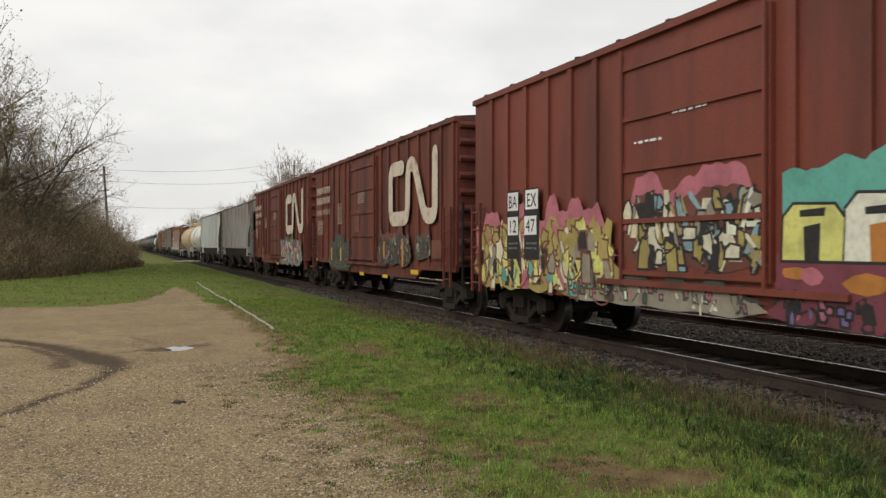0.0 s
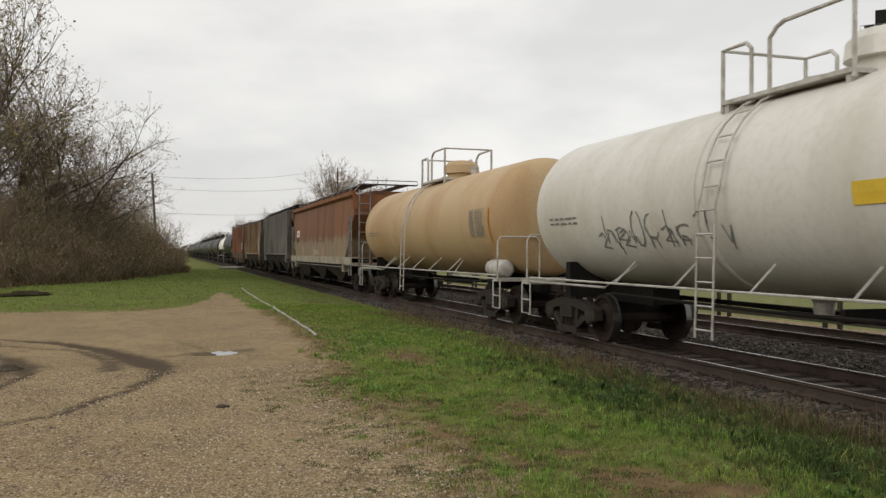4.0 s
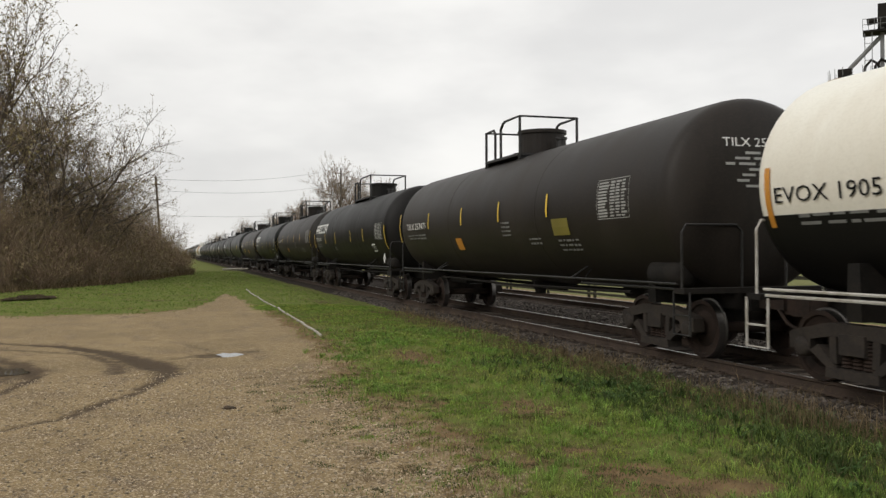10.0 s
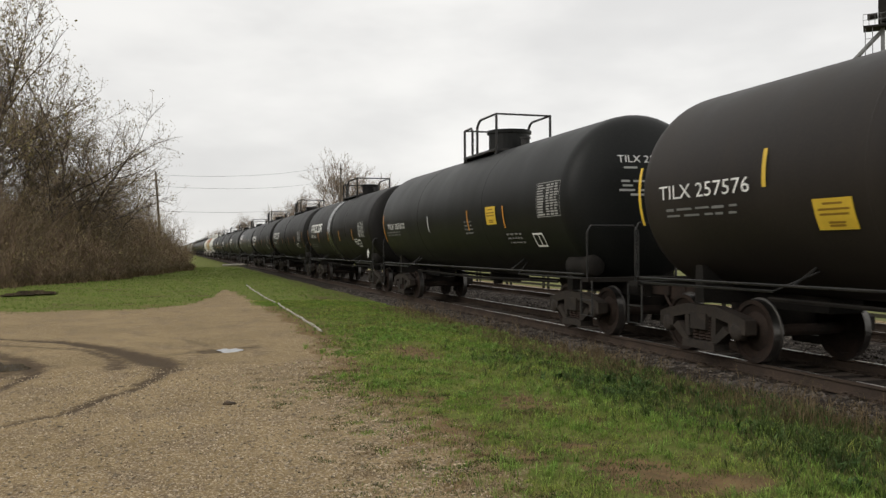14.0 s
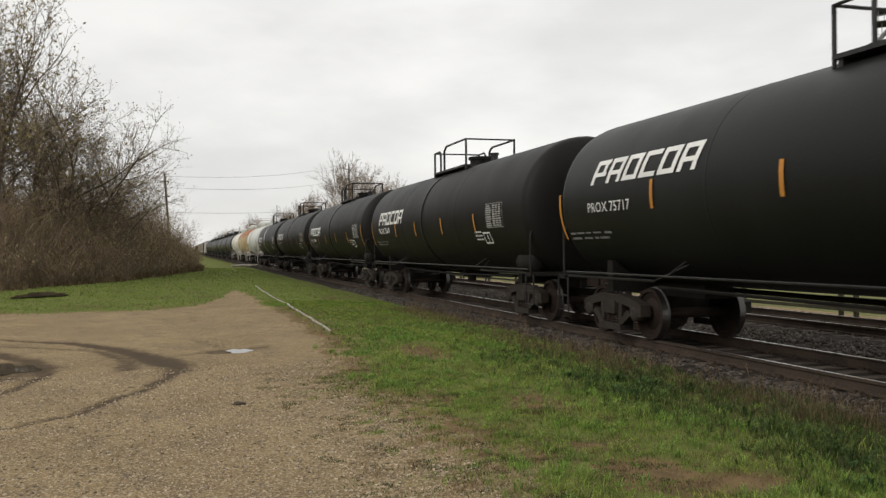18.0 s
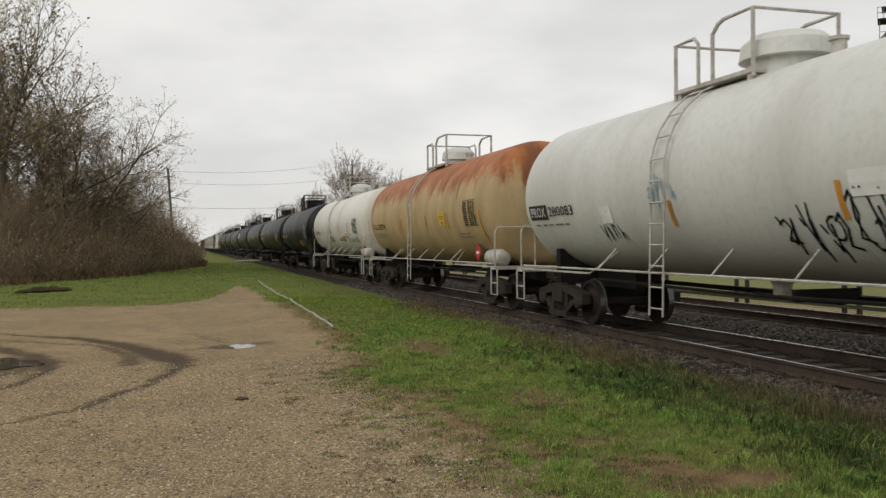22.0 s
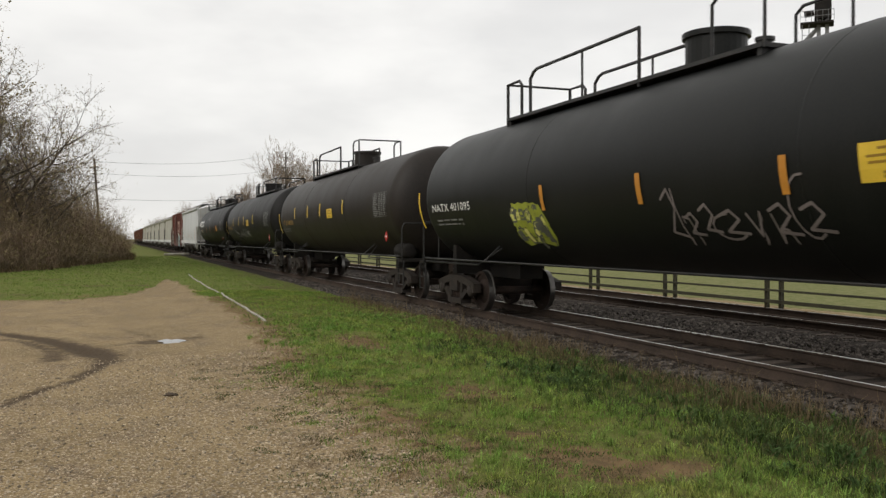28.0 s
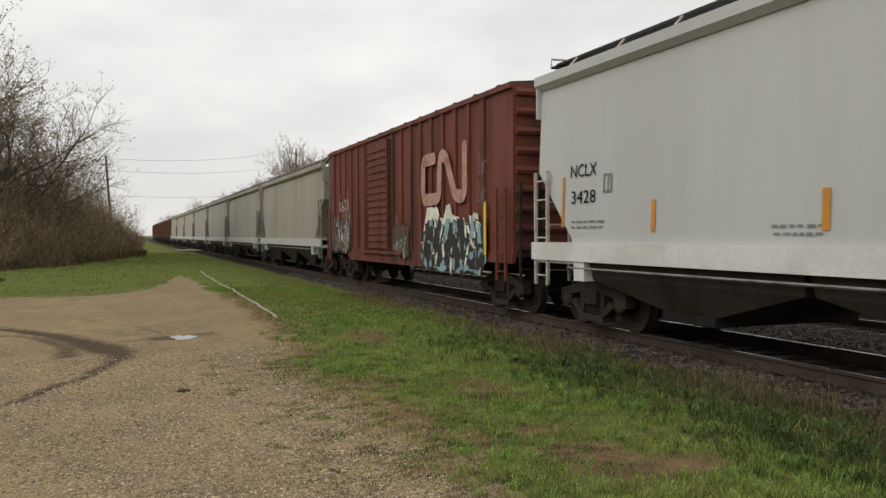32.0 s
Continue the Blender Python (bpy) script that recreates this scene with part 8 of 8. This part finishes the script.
    (204.91, 0.06, plate_tank("UTLX 211118", paint="black", r=1.62, zc=2.62, inset=0.6, plat=(6.8, 9.95), dome_u=9.6, dome=(0.5, 0.6), words=(("UTLX 211118", 1.95, 2.16, 0.2, 1.95, LY),), panels=(), stripes=stripes((0.9,), 2.0, 2.9) + stripes((4.53, 7.2, 10.1, 12.75), 2.42, 2.9), print=((1.9, 2.0, 1.6, 2, LD), (14.14, 2.68, 1.0, 9, "lettering_mid"), (8.25, 2.78, 0.4, 2, LW)), frames=((13.4, 1.72, 0.5, 0.25, LW),), label="black tank car with yellow stencilled number")),
    (220.24, -0.1, tank(paint="white_clean", belly="black", r=1.42, inset=0.45, pipe="pipe_white", dome_paint="white", plat=(5.4, 8.2), dome_u=7.6, dome=(0.4, 0.3), rail_h=0.5, label="white tank car with a black lower half", words=(("EVOX 1905", 1.25, 2.25, 0.2, 1.75, LB),), print=((1.6, 2.1, 1.5, 2, LD), (11.9, 2.85, 1.9, 3, LD)), stripes=((1.1, 1.95, 2.7, 0.1, OR),) + stripes((3.8, 6.2, 8.7, 11.25), 2.22, 2.68, OR), panels=((8.85, 2.1, 0.75, 0.34, Y), (12.55, 2.14, 1.0, 0.5, "panel_black")), frames=((12.3, 1.55, 0.6, 0.25, LW),), diamonds=((13.3, 1.4, 0.24, Y),))),
    (238.6, -0.45, plate_tank("TILX 257471", dish=0.3, fat=2.8, plat=(7.4, 9.7), dome_u=9.3, words=(("TILX 257471", 2.33, 2.36, 0.19, 2.05, LW),), stripes=stripes((1.4,), 2.0, 2.9) + stripes((4.65, 7.63, 10.3, 12.97), 2.35, 2.8), panels=((7.0, 1.73, 0.48, 0.3, OR), (13.2, 1.98, 0.72, 0.32, "olive_label")), print=((2.4, 2.2, 1.9, 2, LD), (15.2, 2.85, 1.0, 7, "lettering_mid"), (10.45, 2.33, 0.55, 4, LD), (11.9, 1.95, 0.6, 2, LD), (13.3, 1.9, 0.9, 3, LD)))),
    (256.03, -0.16, slab_tank("PROX 51449", plat=(7.65, 10.85), dome_u=10.05)),
    (273.03, 0.15, plate_tank("TILX 257474", plat=(6.75, 9.5), dome_u=8.6, dome=(0.5, 0.55), panels=((6.16, 1.78, 0.45, 0.26, OR),))),
    (290.14, 0, slab_tank("PROX 51417", paint="black_green", plat=(7.55, 10.3), dome_u=9.7, panels=((11.65, 1.69, 0.7, 0.27, "olive_label"),))),
    (307.38, 0.25, plate_tank("TILX 257576", r=1.57, zc=2.51, words=(("TILX 257576", 1.55, 2.36, 0.21, 2.15, LW),), plat=(7.15, 9.4), dome_u=9.0, stripes=stripes((0.95,), 2.0, 2.9) + stripes((3.95, 6.75, 9.6, 12.3), 2.4, 2.88) + stripes((16.2,), 2.0, 2.9), panels=((4.8, 1.84, 0.62, 0.36, Y), (9.29, 1.74, 0.55, 0.3, OR)), scribbles=((7.1, 2.3, 2.1, 0.6, 4, "tag_silver", 0.04),))),
    (324.89, 0.42, plate_tank("TILX 257612", paint="black_green", r=1.64, zc=2.6, inset=1.0, plat=(7.5, 10.0), dome_u=9.0, panels=((11.57, 2.2, 0.64, 0.41, Y),), stripes=stripes((1.3,), 1.9, 2.8, OR) + stripes((6.7,), 2.13, 2.57, LW, 0.06) + stripes((10.2, 12.65), 2.1, 2.59, OR), frames=((14.05, 1.68, 0.5, 0.28, LW),), words=(("TILX 257612", 1.9, 2.3, 0.18, 2.2, LW),))),
    (342.67, -0.07, slab_tank_b("PROX 75653", dome=(0.36, 0.45), diamonds=((15.25, 1.47, 0.22, LW),), logos=((2.2, 2.5, 3.4, 0.42),), words=(("PROX 75653", 2.1, 2.23, 0.18, 1.6, LW),), plat=(7.1, 10.3), bands=(), jacket=(7.2, 8.5), stripes=stripes((1.0,), 1.8, 2.65, OR) + stripes((4.4, 7.15, 10.1, 13.05), 2.02, 2.48, OR, 0.085))),
    (360.4, 0, slab_tank_b("PROX 75641")),
    (378.1, -0.3, slab_tank_b("PROX 75641")),
    (395.78, -0.63, slab_tank_b("PROX 75717", paint="black_green", r=1.55, zc=2.5, logos=((2.85, 2.75, 3.4, 0.42),), words=(("PROX 75717", 2.75, 2.26, 0.18, 1.55, LW),), plat=(8.1, 11.0), dome_u=9.4, stripes=stripes((1.55,), 1.8, 2.65, OR) + stripes((4.95, 8.05, 11.0, 13.9), 2.24, 2.7, OR, 0.085), frames=((14.87, 1.73, 0.5, 0.28, LW),), bands=())),
    (412.82, -0.14, slab_tank_b("PROX 75660", r=1.59, zc=2.52, inset=0.65, logos=((2.5, 2.5, 3.5, 0.46),), words=(("PROX 75660", 2.45, 2.2, 0.2, 1.75, LW),), plat=(7.2, 10.4), stripes=stripes((1.25,), 1.8, 2.65, OR) + stripes((5.0, 7.6, 10.5, 13.4), 2.05, 2.5, OR, 0.085))),
    (430.0, 0.17, slab_tank_b("PROX 75981")),
    (447.54, 0.5, slab_tank_b("PROX 76312", logos=((1.4, 2.4, 3.45, 0.42),), words=(("PROX 76312", 1.4, 2.06, 0.17, 1.8, LW),), stripes=stripes((0.75,), 1.8, 2.65, OR) + stripes((4.3, 6.6, 9.5, 12.45), 1.95, 2.42, OR, 0.085) + stripes((15.7,), 1.8, 2.65, OR))),
    (465.55, 0.18, slab_tank_b("PROX 76328", bands=(), jacket=(7.3, 8.75), print=((1.75, 1.92, 1.7, 2, LD), (14.85, 2.68, 1.1, 6, LW), (13.35, 2.06, 0.55, 3, LW)))),
    (481.82, 0.17, tank(paint="grey_white", r=1.55, pipe="pipe_white", drum="pipe_white", dome_paint="grey_white", frame="pipe_white", plat=(5.95, 8.0), dome_u=7.8, dome=(0.7, 0.55), long_ladder=True, label="grey-white tank car with pale rails and dark scrawls", words=(("PROX", 1.45, 2.2, 0.2, 0.75, LW), ("280083", 2.35, 2.2, 0.2, 1.15, LB)), stripes=((13.1, 1.96, 2.4, 0.1, OR), (14.5, 1.84, 2.7, 0.11, OR), (10.5, 1.9, 2.35, 0.09, OR), (6.9, 1.9, 2.3, 0.09, OR)), scribbles=((9.25, 1.5, 2.1, 0.85, 6, LB, 0.035), (9.3, 1.6, 1.9, 0.6, 8, LB, 0.03), (4.4, 1.7, 0.9, 0.5, 4, LB, 0.025), (6.35, 2.3, 0.85, 0.4, 5, "spray_sky", 0.03)), panels=((1.38, 2.14, 0.9, 0.3, "panel_black"), (10.72, 2.15, 0.6, 0.3, LW), (4.6, 2.0, 0.4, 0.3, LW)), print=((1.5, 2.05, 1.7, 1, LD), (12.0, 2.05, 0.9, 2, LB), (13.37, 2.7, 0.95, 6, LB)), diamonds=((13.5, 1.42, 0.24, "placard_red"),))),
    (497.84, 0.39, tank(paint="rusty_tank", r=1.6, zc=2.66, pipe="pipe_white", drum="pipe_white", frame="pipe_white", dome_paint="grey_white", plat=(6.5, 8.7), dome_u=7.6, long_ladder=True, label="tan tank car with red rust running down from the top", words=(("TILX 280754", 1.45, 2.22, 0.2, 2.05, LB),), stripes=((0.65, 1.7, 2.6, 0.1, OR),) + stripes((5.9, 9.12, 11.35), 2.08, 2.53, OR) + ((14.15, 1.66, 2.5, 0.11, OR),), print=((1.55, 2.06, 1.8, 2, LD), (12.1, 1.95, 1.0, 2, LD), (12.94, 2.75, 1.0, 7, LB)), panels=((10.57, 2.18, 0.56, 0.4, Y), ), diamonds=((13.2, 1.42, 0.24, "placard_red"),))),
    (514.35, 0.11, tank(paint="white", r=1.55, pipe="pipe_white", drum="pipe_white", frame="pipe_white", dome_paint="grey_white", plat=(6.3, 8.5), dome_u=7.7, long_ladder=True, label="off-white tank car with pale rails and faded scrawls", words=(("TILX 280811", 1.75, 2.22, 0.18, 1.9, LB),), print=((1.3, 2.05, 1.7, 2, LD), (10.8, 2.15, 0.9, 2, LD), (13.2, 2.78, 1.0, 7, LB)), stripes=((0.8, 1.7, 2.6, 0.1, OR),) + stripes((4.5, 7.0, 9.4, 11.9), 2.2, 2.65, OR, 0.08), panels=((10.1, 1.82, 0.7, 0.24, OR),), scribbles=((6.3, 1.8, 1.0, 0.5, 3, LB, 0.05), (9.2, 1.85, 0.9, 0.25, 4, LB, 0.04), (11.5, 1.75, 2.2, 0.4, 6, LD, 0.05)), diamonds=((13.7, 1.42, 0.24, "placard_red"),))),
    (530.67, -0.05, plate_tank("NATX 280088", paint="black_green", head=("NATX 280088", -0.47, 3.3, 0.15, 1.3), dish=0.46, fat=2.2, r=1.62, zc=2.63, plat=(5.95, 7.6), dome_u=7.6, dome=(0.6, 0.5), words=(("NATX 280088", 1.36, 2.2, 0.2, 2.3, LW),), stripes=stripes((0.9,), 1.9, 2.8, OR) + stripes((3.85, 5.6, 8.1, 11.9), 2.38, 2.83, OR), panels=((10.66, 1.62, 0.7, 0.34, OR),), frames=((12.28, 1.7, 0.4, 0.26, LW), (3.95, 2.2, 0.2, 0.24, LW)), print=((1.5, 2.05, 1.7, 2, LD), (13.33, 2.82, 1.0, 9, "lettering_mid"), (7.2, 2.05, 0.5, 3, LD)), diamonds=((14.0, 1.5, 0.17, "placard_red"),), label="black tank car with white stencilled number")),
    (550.91, 0.19, gas_tank("TILX 308651", plat=(8.45, 15.0), dome_u=10.0, words=(("TILX 308651", 1.74, 2.18, 0.18, 2.1, LW), ("NON-ODORIZED", 16.4, 2.52, 0.14, 1.05, LW), ("LIQUEFIED PETROLEUM GAS", 16.4, 2.33, 0.12, 1.3, LW)), stripes=stripes((0.9,), 1.9, 2.75) + stripes((4.13, 6.5, 9.15, 12.05), 2.4, 2.86, Y, 0.11) + stripes((15.55,), 2.2, 2.85, Y, 0.11), panels=((15.72, 2.02, 0.62, 0.42, Y), (16.55, 1.66, 0.42, 0.34, "pink_label")), print=((2.1, 2.08, 1.6, 2, LD),), diamonds=())),
    (570.7, 0, gas_tank("UTLX 952210")),
    (590.4, 0.05, gas_tank("PROX 34457", paint="black", logos=((1.55, 2.72, 3.6, 0.5),), words=(("PROX 34457", 1.94, 2.22, 0.2, 1.75, LW),), print=((1.95, 2.05, 1.65, 2, LD), (16.6, 2.9, 1.2, 7, LD)), stripes=((1.1, 1.83, 2.7, 0.1, OR),) + stripes((4.22, 7.2, 10.2, 13.2), 2.25, 2.71, OR, 0.12), frames=((4.6, 2.2, 0.35, 0.3, LW),))),
    (610.94, -0.16, gas_tank("NATX 401095", plat=(4.45, 12.2), dome_u=10.3, words=(("NATX 401095", 1.98, 2.26, 0.18, 2.3, LW),), tags=((6.1, 1.5, 1.45, 0.95, "lime"),), scribbles=((11.0, 1.65, 2.7, 0.65, 6, "tag_silver", 0.04), (11.2, 1.55, 2.5, 0.75, 4, "tag_silver", 0.03)), stripes=((1.1, 1.9, 2.75, 0.09, Y),) + stripes((7.5, 10.5, 13.38), 2.14, 2.58, OR, 0.12), panels=((14.5, 2.2, 0.95, 0.4, Y),))),
    (630.42, -0.45, gas_tank("UTLX 808581", paint="black_brown", r=1.6, plat=(4.9, 12.0), dome_u=10.4, words=(("UTLX 808581", 2.36, 2.24, 0.18, 2.2, "lettering_gold"),), stripes=((1.5, 1.9, 2.75, 0.09, Y),) + stripes((5.0, 7.5, 9.62, 12.93), 2.45, 2.91, Y, 0.12))),
    (649.96, -0.6, gas_tank("UTLX 858025", paint="black", r=1.6, plat=(8.9, 15.4), dome_u=10.4, rail_h=0.55, words=(("UTLX 858025", 2.37, 2.22, 0.2, 2.2, "lettering_gold"), ("There", 5.5, 1.78, 0.42, 1.5, "chalk"), ("are", 7.35, 1.8, 0.3, 0.55, "chalk"), ("Only", 8.0, 1.8, 0.34, 0.88, "chalk"), ("2", 8.98, 1.75, 0.46, 0.45, "chalk"), ("Genders", 9.6, 1.78, 0.46, 1.7, "chalk")), stripes=((1.6, 1.9, 2.75, 0.09, Y),) + stripes((5.0, 7.37, 9.5, 12.9), 2.44, 2.91, Y, 0.12), panels=((10.6, 2.36, 0.78, 0.32, Y),))),
    (669.49, 0.05, gas_tank("PROX 29941", paint="black", head=("PROX 29941", -0.75, 3.2, 0.15, 1.5), r=1.56, plat=(7.6, 10.5), dome_u=11.3, dome=(0.45, 0.5), rail_h=0.72, roof_walk=1.4, walk_to=18.7, hoops=((13.6, 0.5, 0.4), (15.0, 0.5, 0.4), (18.5, 0.5, 0.5), (19.1, 0.5, 0.5)), logos=((1.9, 2.62, 3.65, 0.46),), words=(("PROX 29941", 1.85, 2.22, 0.19, 1.75, LW),), print=((8.6, 3.28, 0.35, 3, LW), (2.0, 2.0, 1.0, 1, LD), (16.6, 2.9, 1.2, 7, LD)), frames=((4.1, 2.2, 0.2, 0.24, LW),), stripes=((3.85, 2.1, 2.55, 0.07, OR),) + stripes((7.0, 10.0, 13.0), 2.12, 2.58, OR, 0.12), panels=((13.95, 2.2, 0.8, 0.4, OR),))),
    (689.58, 0, smooth_hopper("clean light grey hopper car with a pale sill", walk="pipe_dark", bracket="pipe_white", paint="clean_grey", trim="clean_grey", sill="pale_sill", ladder="pipe_white", top=4.28, rake=(2.75, 1.55, 1.3), words=(("NCLX", 1.8, 2.58, 0.22, 0.88, LB), ("3428", 1.85, 2.14, 0.22, 0.82, LB)), frames=((2.9, 2.28, 0.25, 0.3, LD),), print=((1.9, 1.85, 1.1, 2, LD), (6.7, 1.73, 0.8, 2, LD), (12.2, 1.75, 1.0, 2, LD)), stripes=((1.55, 1.75, 2.6, 0.08, OR), (4.25, 1.66, 2.12, 0.1, OR), (7.48, 1.66, 2.12, 0.12, OR), (10.1, 1.66, 2.12, 0.13, OR), (12.35, 1.64, 2.12, 0.14, OR), (16.0, 1.65, 2.4, 0.1, OR)))),
    (706.8, 0, dict(CN_BOX, posts=tuple(1.4 + 0.82 * i for i in range(6)) + tuple(8.6 + 0.82 * i for i in range(9)), leaves=((6.0, 8.4),), doors=(6.0, 8.4), door_ribs=14, label="brown box car with cream emblem over blue-white graffiti", emblems=((11.2, 2.42, 3.2, 1.12),), emblem_paint="logo_rose", tags=((11.2, 0.75, 4.2, 1.6, "blue"), (8.8, 1.0, 1.4, 1.2, "dirty"), (1.2, 1.0, 2.6, 1.6, "dirty")), stripes=((15.3, 1.2, 2.3, 0.13, Y),), scribbles=((14.9, 2.3, 0.5, 0.5, 2, LD, 0.02), (14.95, 2.9, 0.45, 0.5, 2, LD, 0.02), (2.2, 1.4, 1.6, 0.9, 5, LW, 0.025), (2.4, 2.4, 1.2, 0.7, 4, LW, 0.02)))),
] + [(706.8 + 16.6 * (i + 1), 0, smooth_hopper("beige smooth-sided hopper car", trim="beige")) for i in range(7)] + [
    (823.0 + 16.6 * (i + 1), 0, ribbed("hopper_brown", "dark brown ribbed hopper car far down the line")) for i in range(6)]
M["rusty_trim"] = surf("rust_orange_trim", (0.22, 0.082, 0.031), (0.15, 0.053, 0.023), (0.27, 0.135, 0.068), s1=1.5, rough=0.7)
M["pale_sill"] = surf("white_sill_paint", (0.66, 0.66, 0.64), (0.55, 0.54, 0.51), (0.4, 0.38, 0.34), s1=1.0, rough=0.5)
M["lettering_gold"] = plain("faded_gold_stencil", (0.42, 0.25, 0.07), 0.6)
M["tan_pale"] = surf("pale_tan_sill_paint", (0.37, 0.33, 0.26), (0.25, 0.205, 0.15), rough=0.6)
OVER = {"box": 0.55, "hopper": 0.65, "tank": 1.2}
MAKE = {"box": box_car, "hopper": hopper_car, "tank": tank_car}
TRAIN = []
back = 17.15 - 17.2
for z, shift, o in CONSIST:
    o["shift"] = shift
    g = z + shift + OVER[o["kind"]]
    half = (g - back) / 2
    TRAIN.append((MAKE[o["kind"]](half, o), (g + back) / 2))
    back = g


def motions():
    for car, y in TRAIN:
        walk(car, [(0.0, pose(TRACK, y, RAIL)), (32.0, pose(TRACK, y - SPEED * 32.0, RAIL))])
        # wheels roll while the car goes by; further off nobody could see them turn
        t0, t1 = max(0.0, (y - 48.0) / SPEED), min(32.0, (y + 10.0) / SPEED)
        n = int((t1 - t0) / 0.028)
        if n < 2:
            continue
        times = [t0 + (t1 - t0) * i / n for i in range(n + 1)]
        turns = [math.degrees(SPEED * (t - t0) / 0.455) for t in times]
        times, turns = ([0.0] if t0 > 0 else []) + times + ([32.0] if t1 < 32 else []), ([0.0] if t0 > 0 else []) + turns + ([turns[-1]] if t1 < 32 else [])
        for w, k in WHEELS[car.name]:
            walk(w, [(t, pose(0, k, 0.45, a)) for t, a in zip(times, turns)])


# ---- ties of both tracks ----
tie = mesh_of("tie", box(bmesh.new(), -1.3, 1.3, -0.11, 0.11, -0.17, -0.022), M["tie"])
b = bmesh.new()
box(b, -0.17, 0.17, -0.09, 0.09, -0.025, -0.006)
for x in (-0.11, 0.11):
    for y in (-0.05, 0.05):
        box(b, x - 0.018, x + 0.018, y - 0.014, y + 0.014, -0.007, 0.012)
tie_plate = mesh_of("tie_plate", b, M["rail"])
for cx, y0, n in ((TRACK, 2.0, 80), (TRACK2, 4.0, 60)):
    bed = thing("track_ties", "row of dark creosoted timber ties", "ties", kind="structure")
    for i in range(n):
        t = part("tie", tie, None, bed)
        t.matrix_basis = pose(cx + 0.03 * math.sin(i * 2.1), y0 + 0.5 * i, 0, 0, 0, 1.2 * math.sin(i * 1.3))
        if i < 44:
            for s in (-0.7525, 0.7525):
                part("tie_plate", tie_plate, None, t).location = (s, 0, 0)

motions()
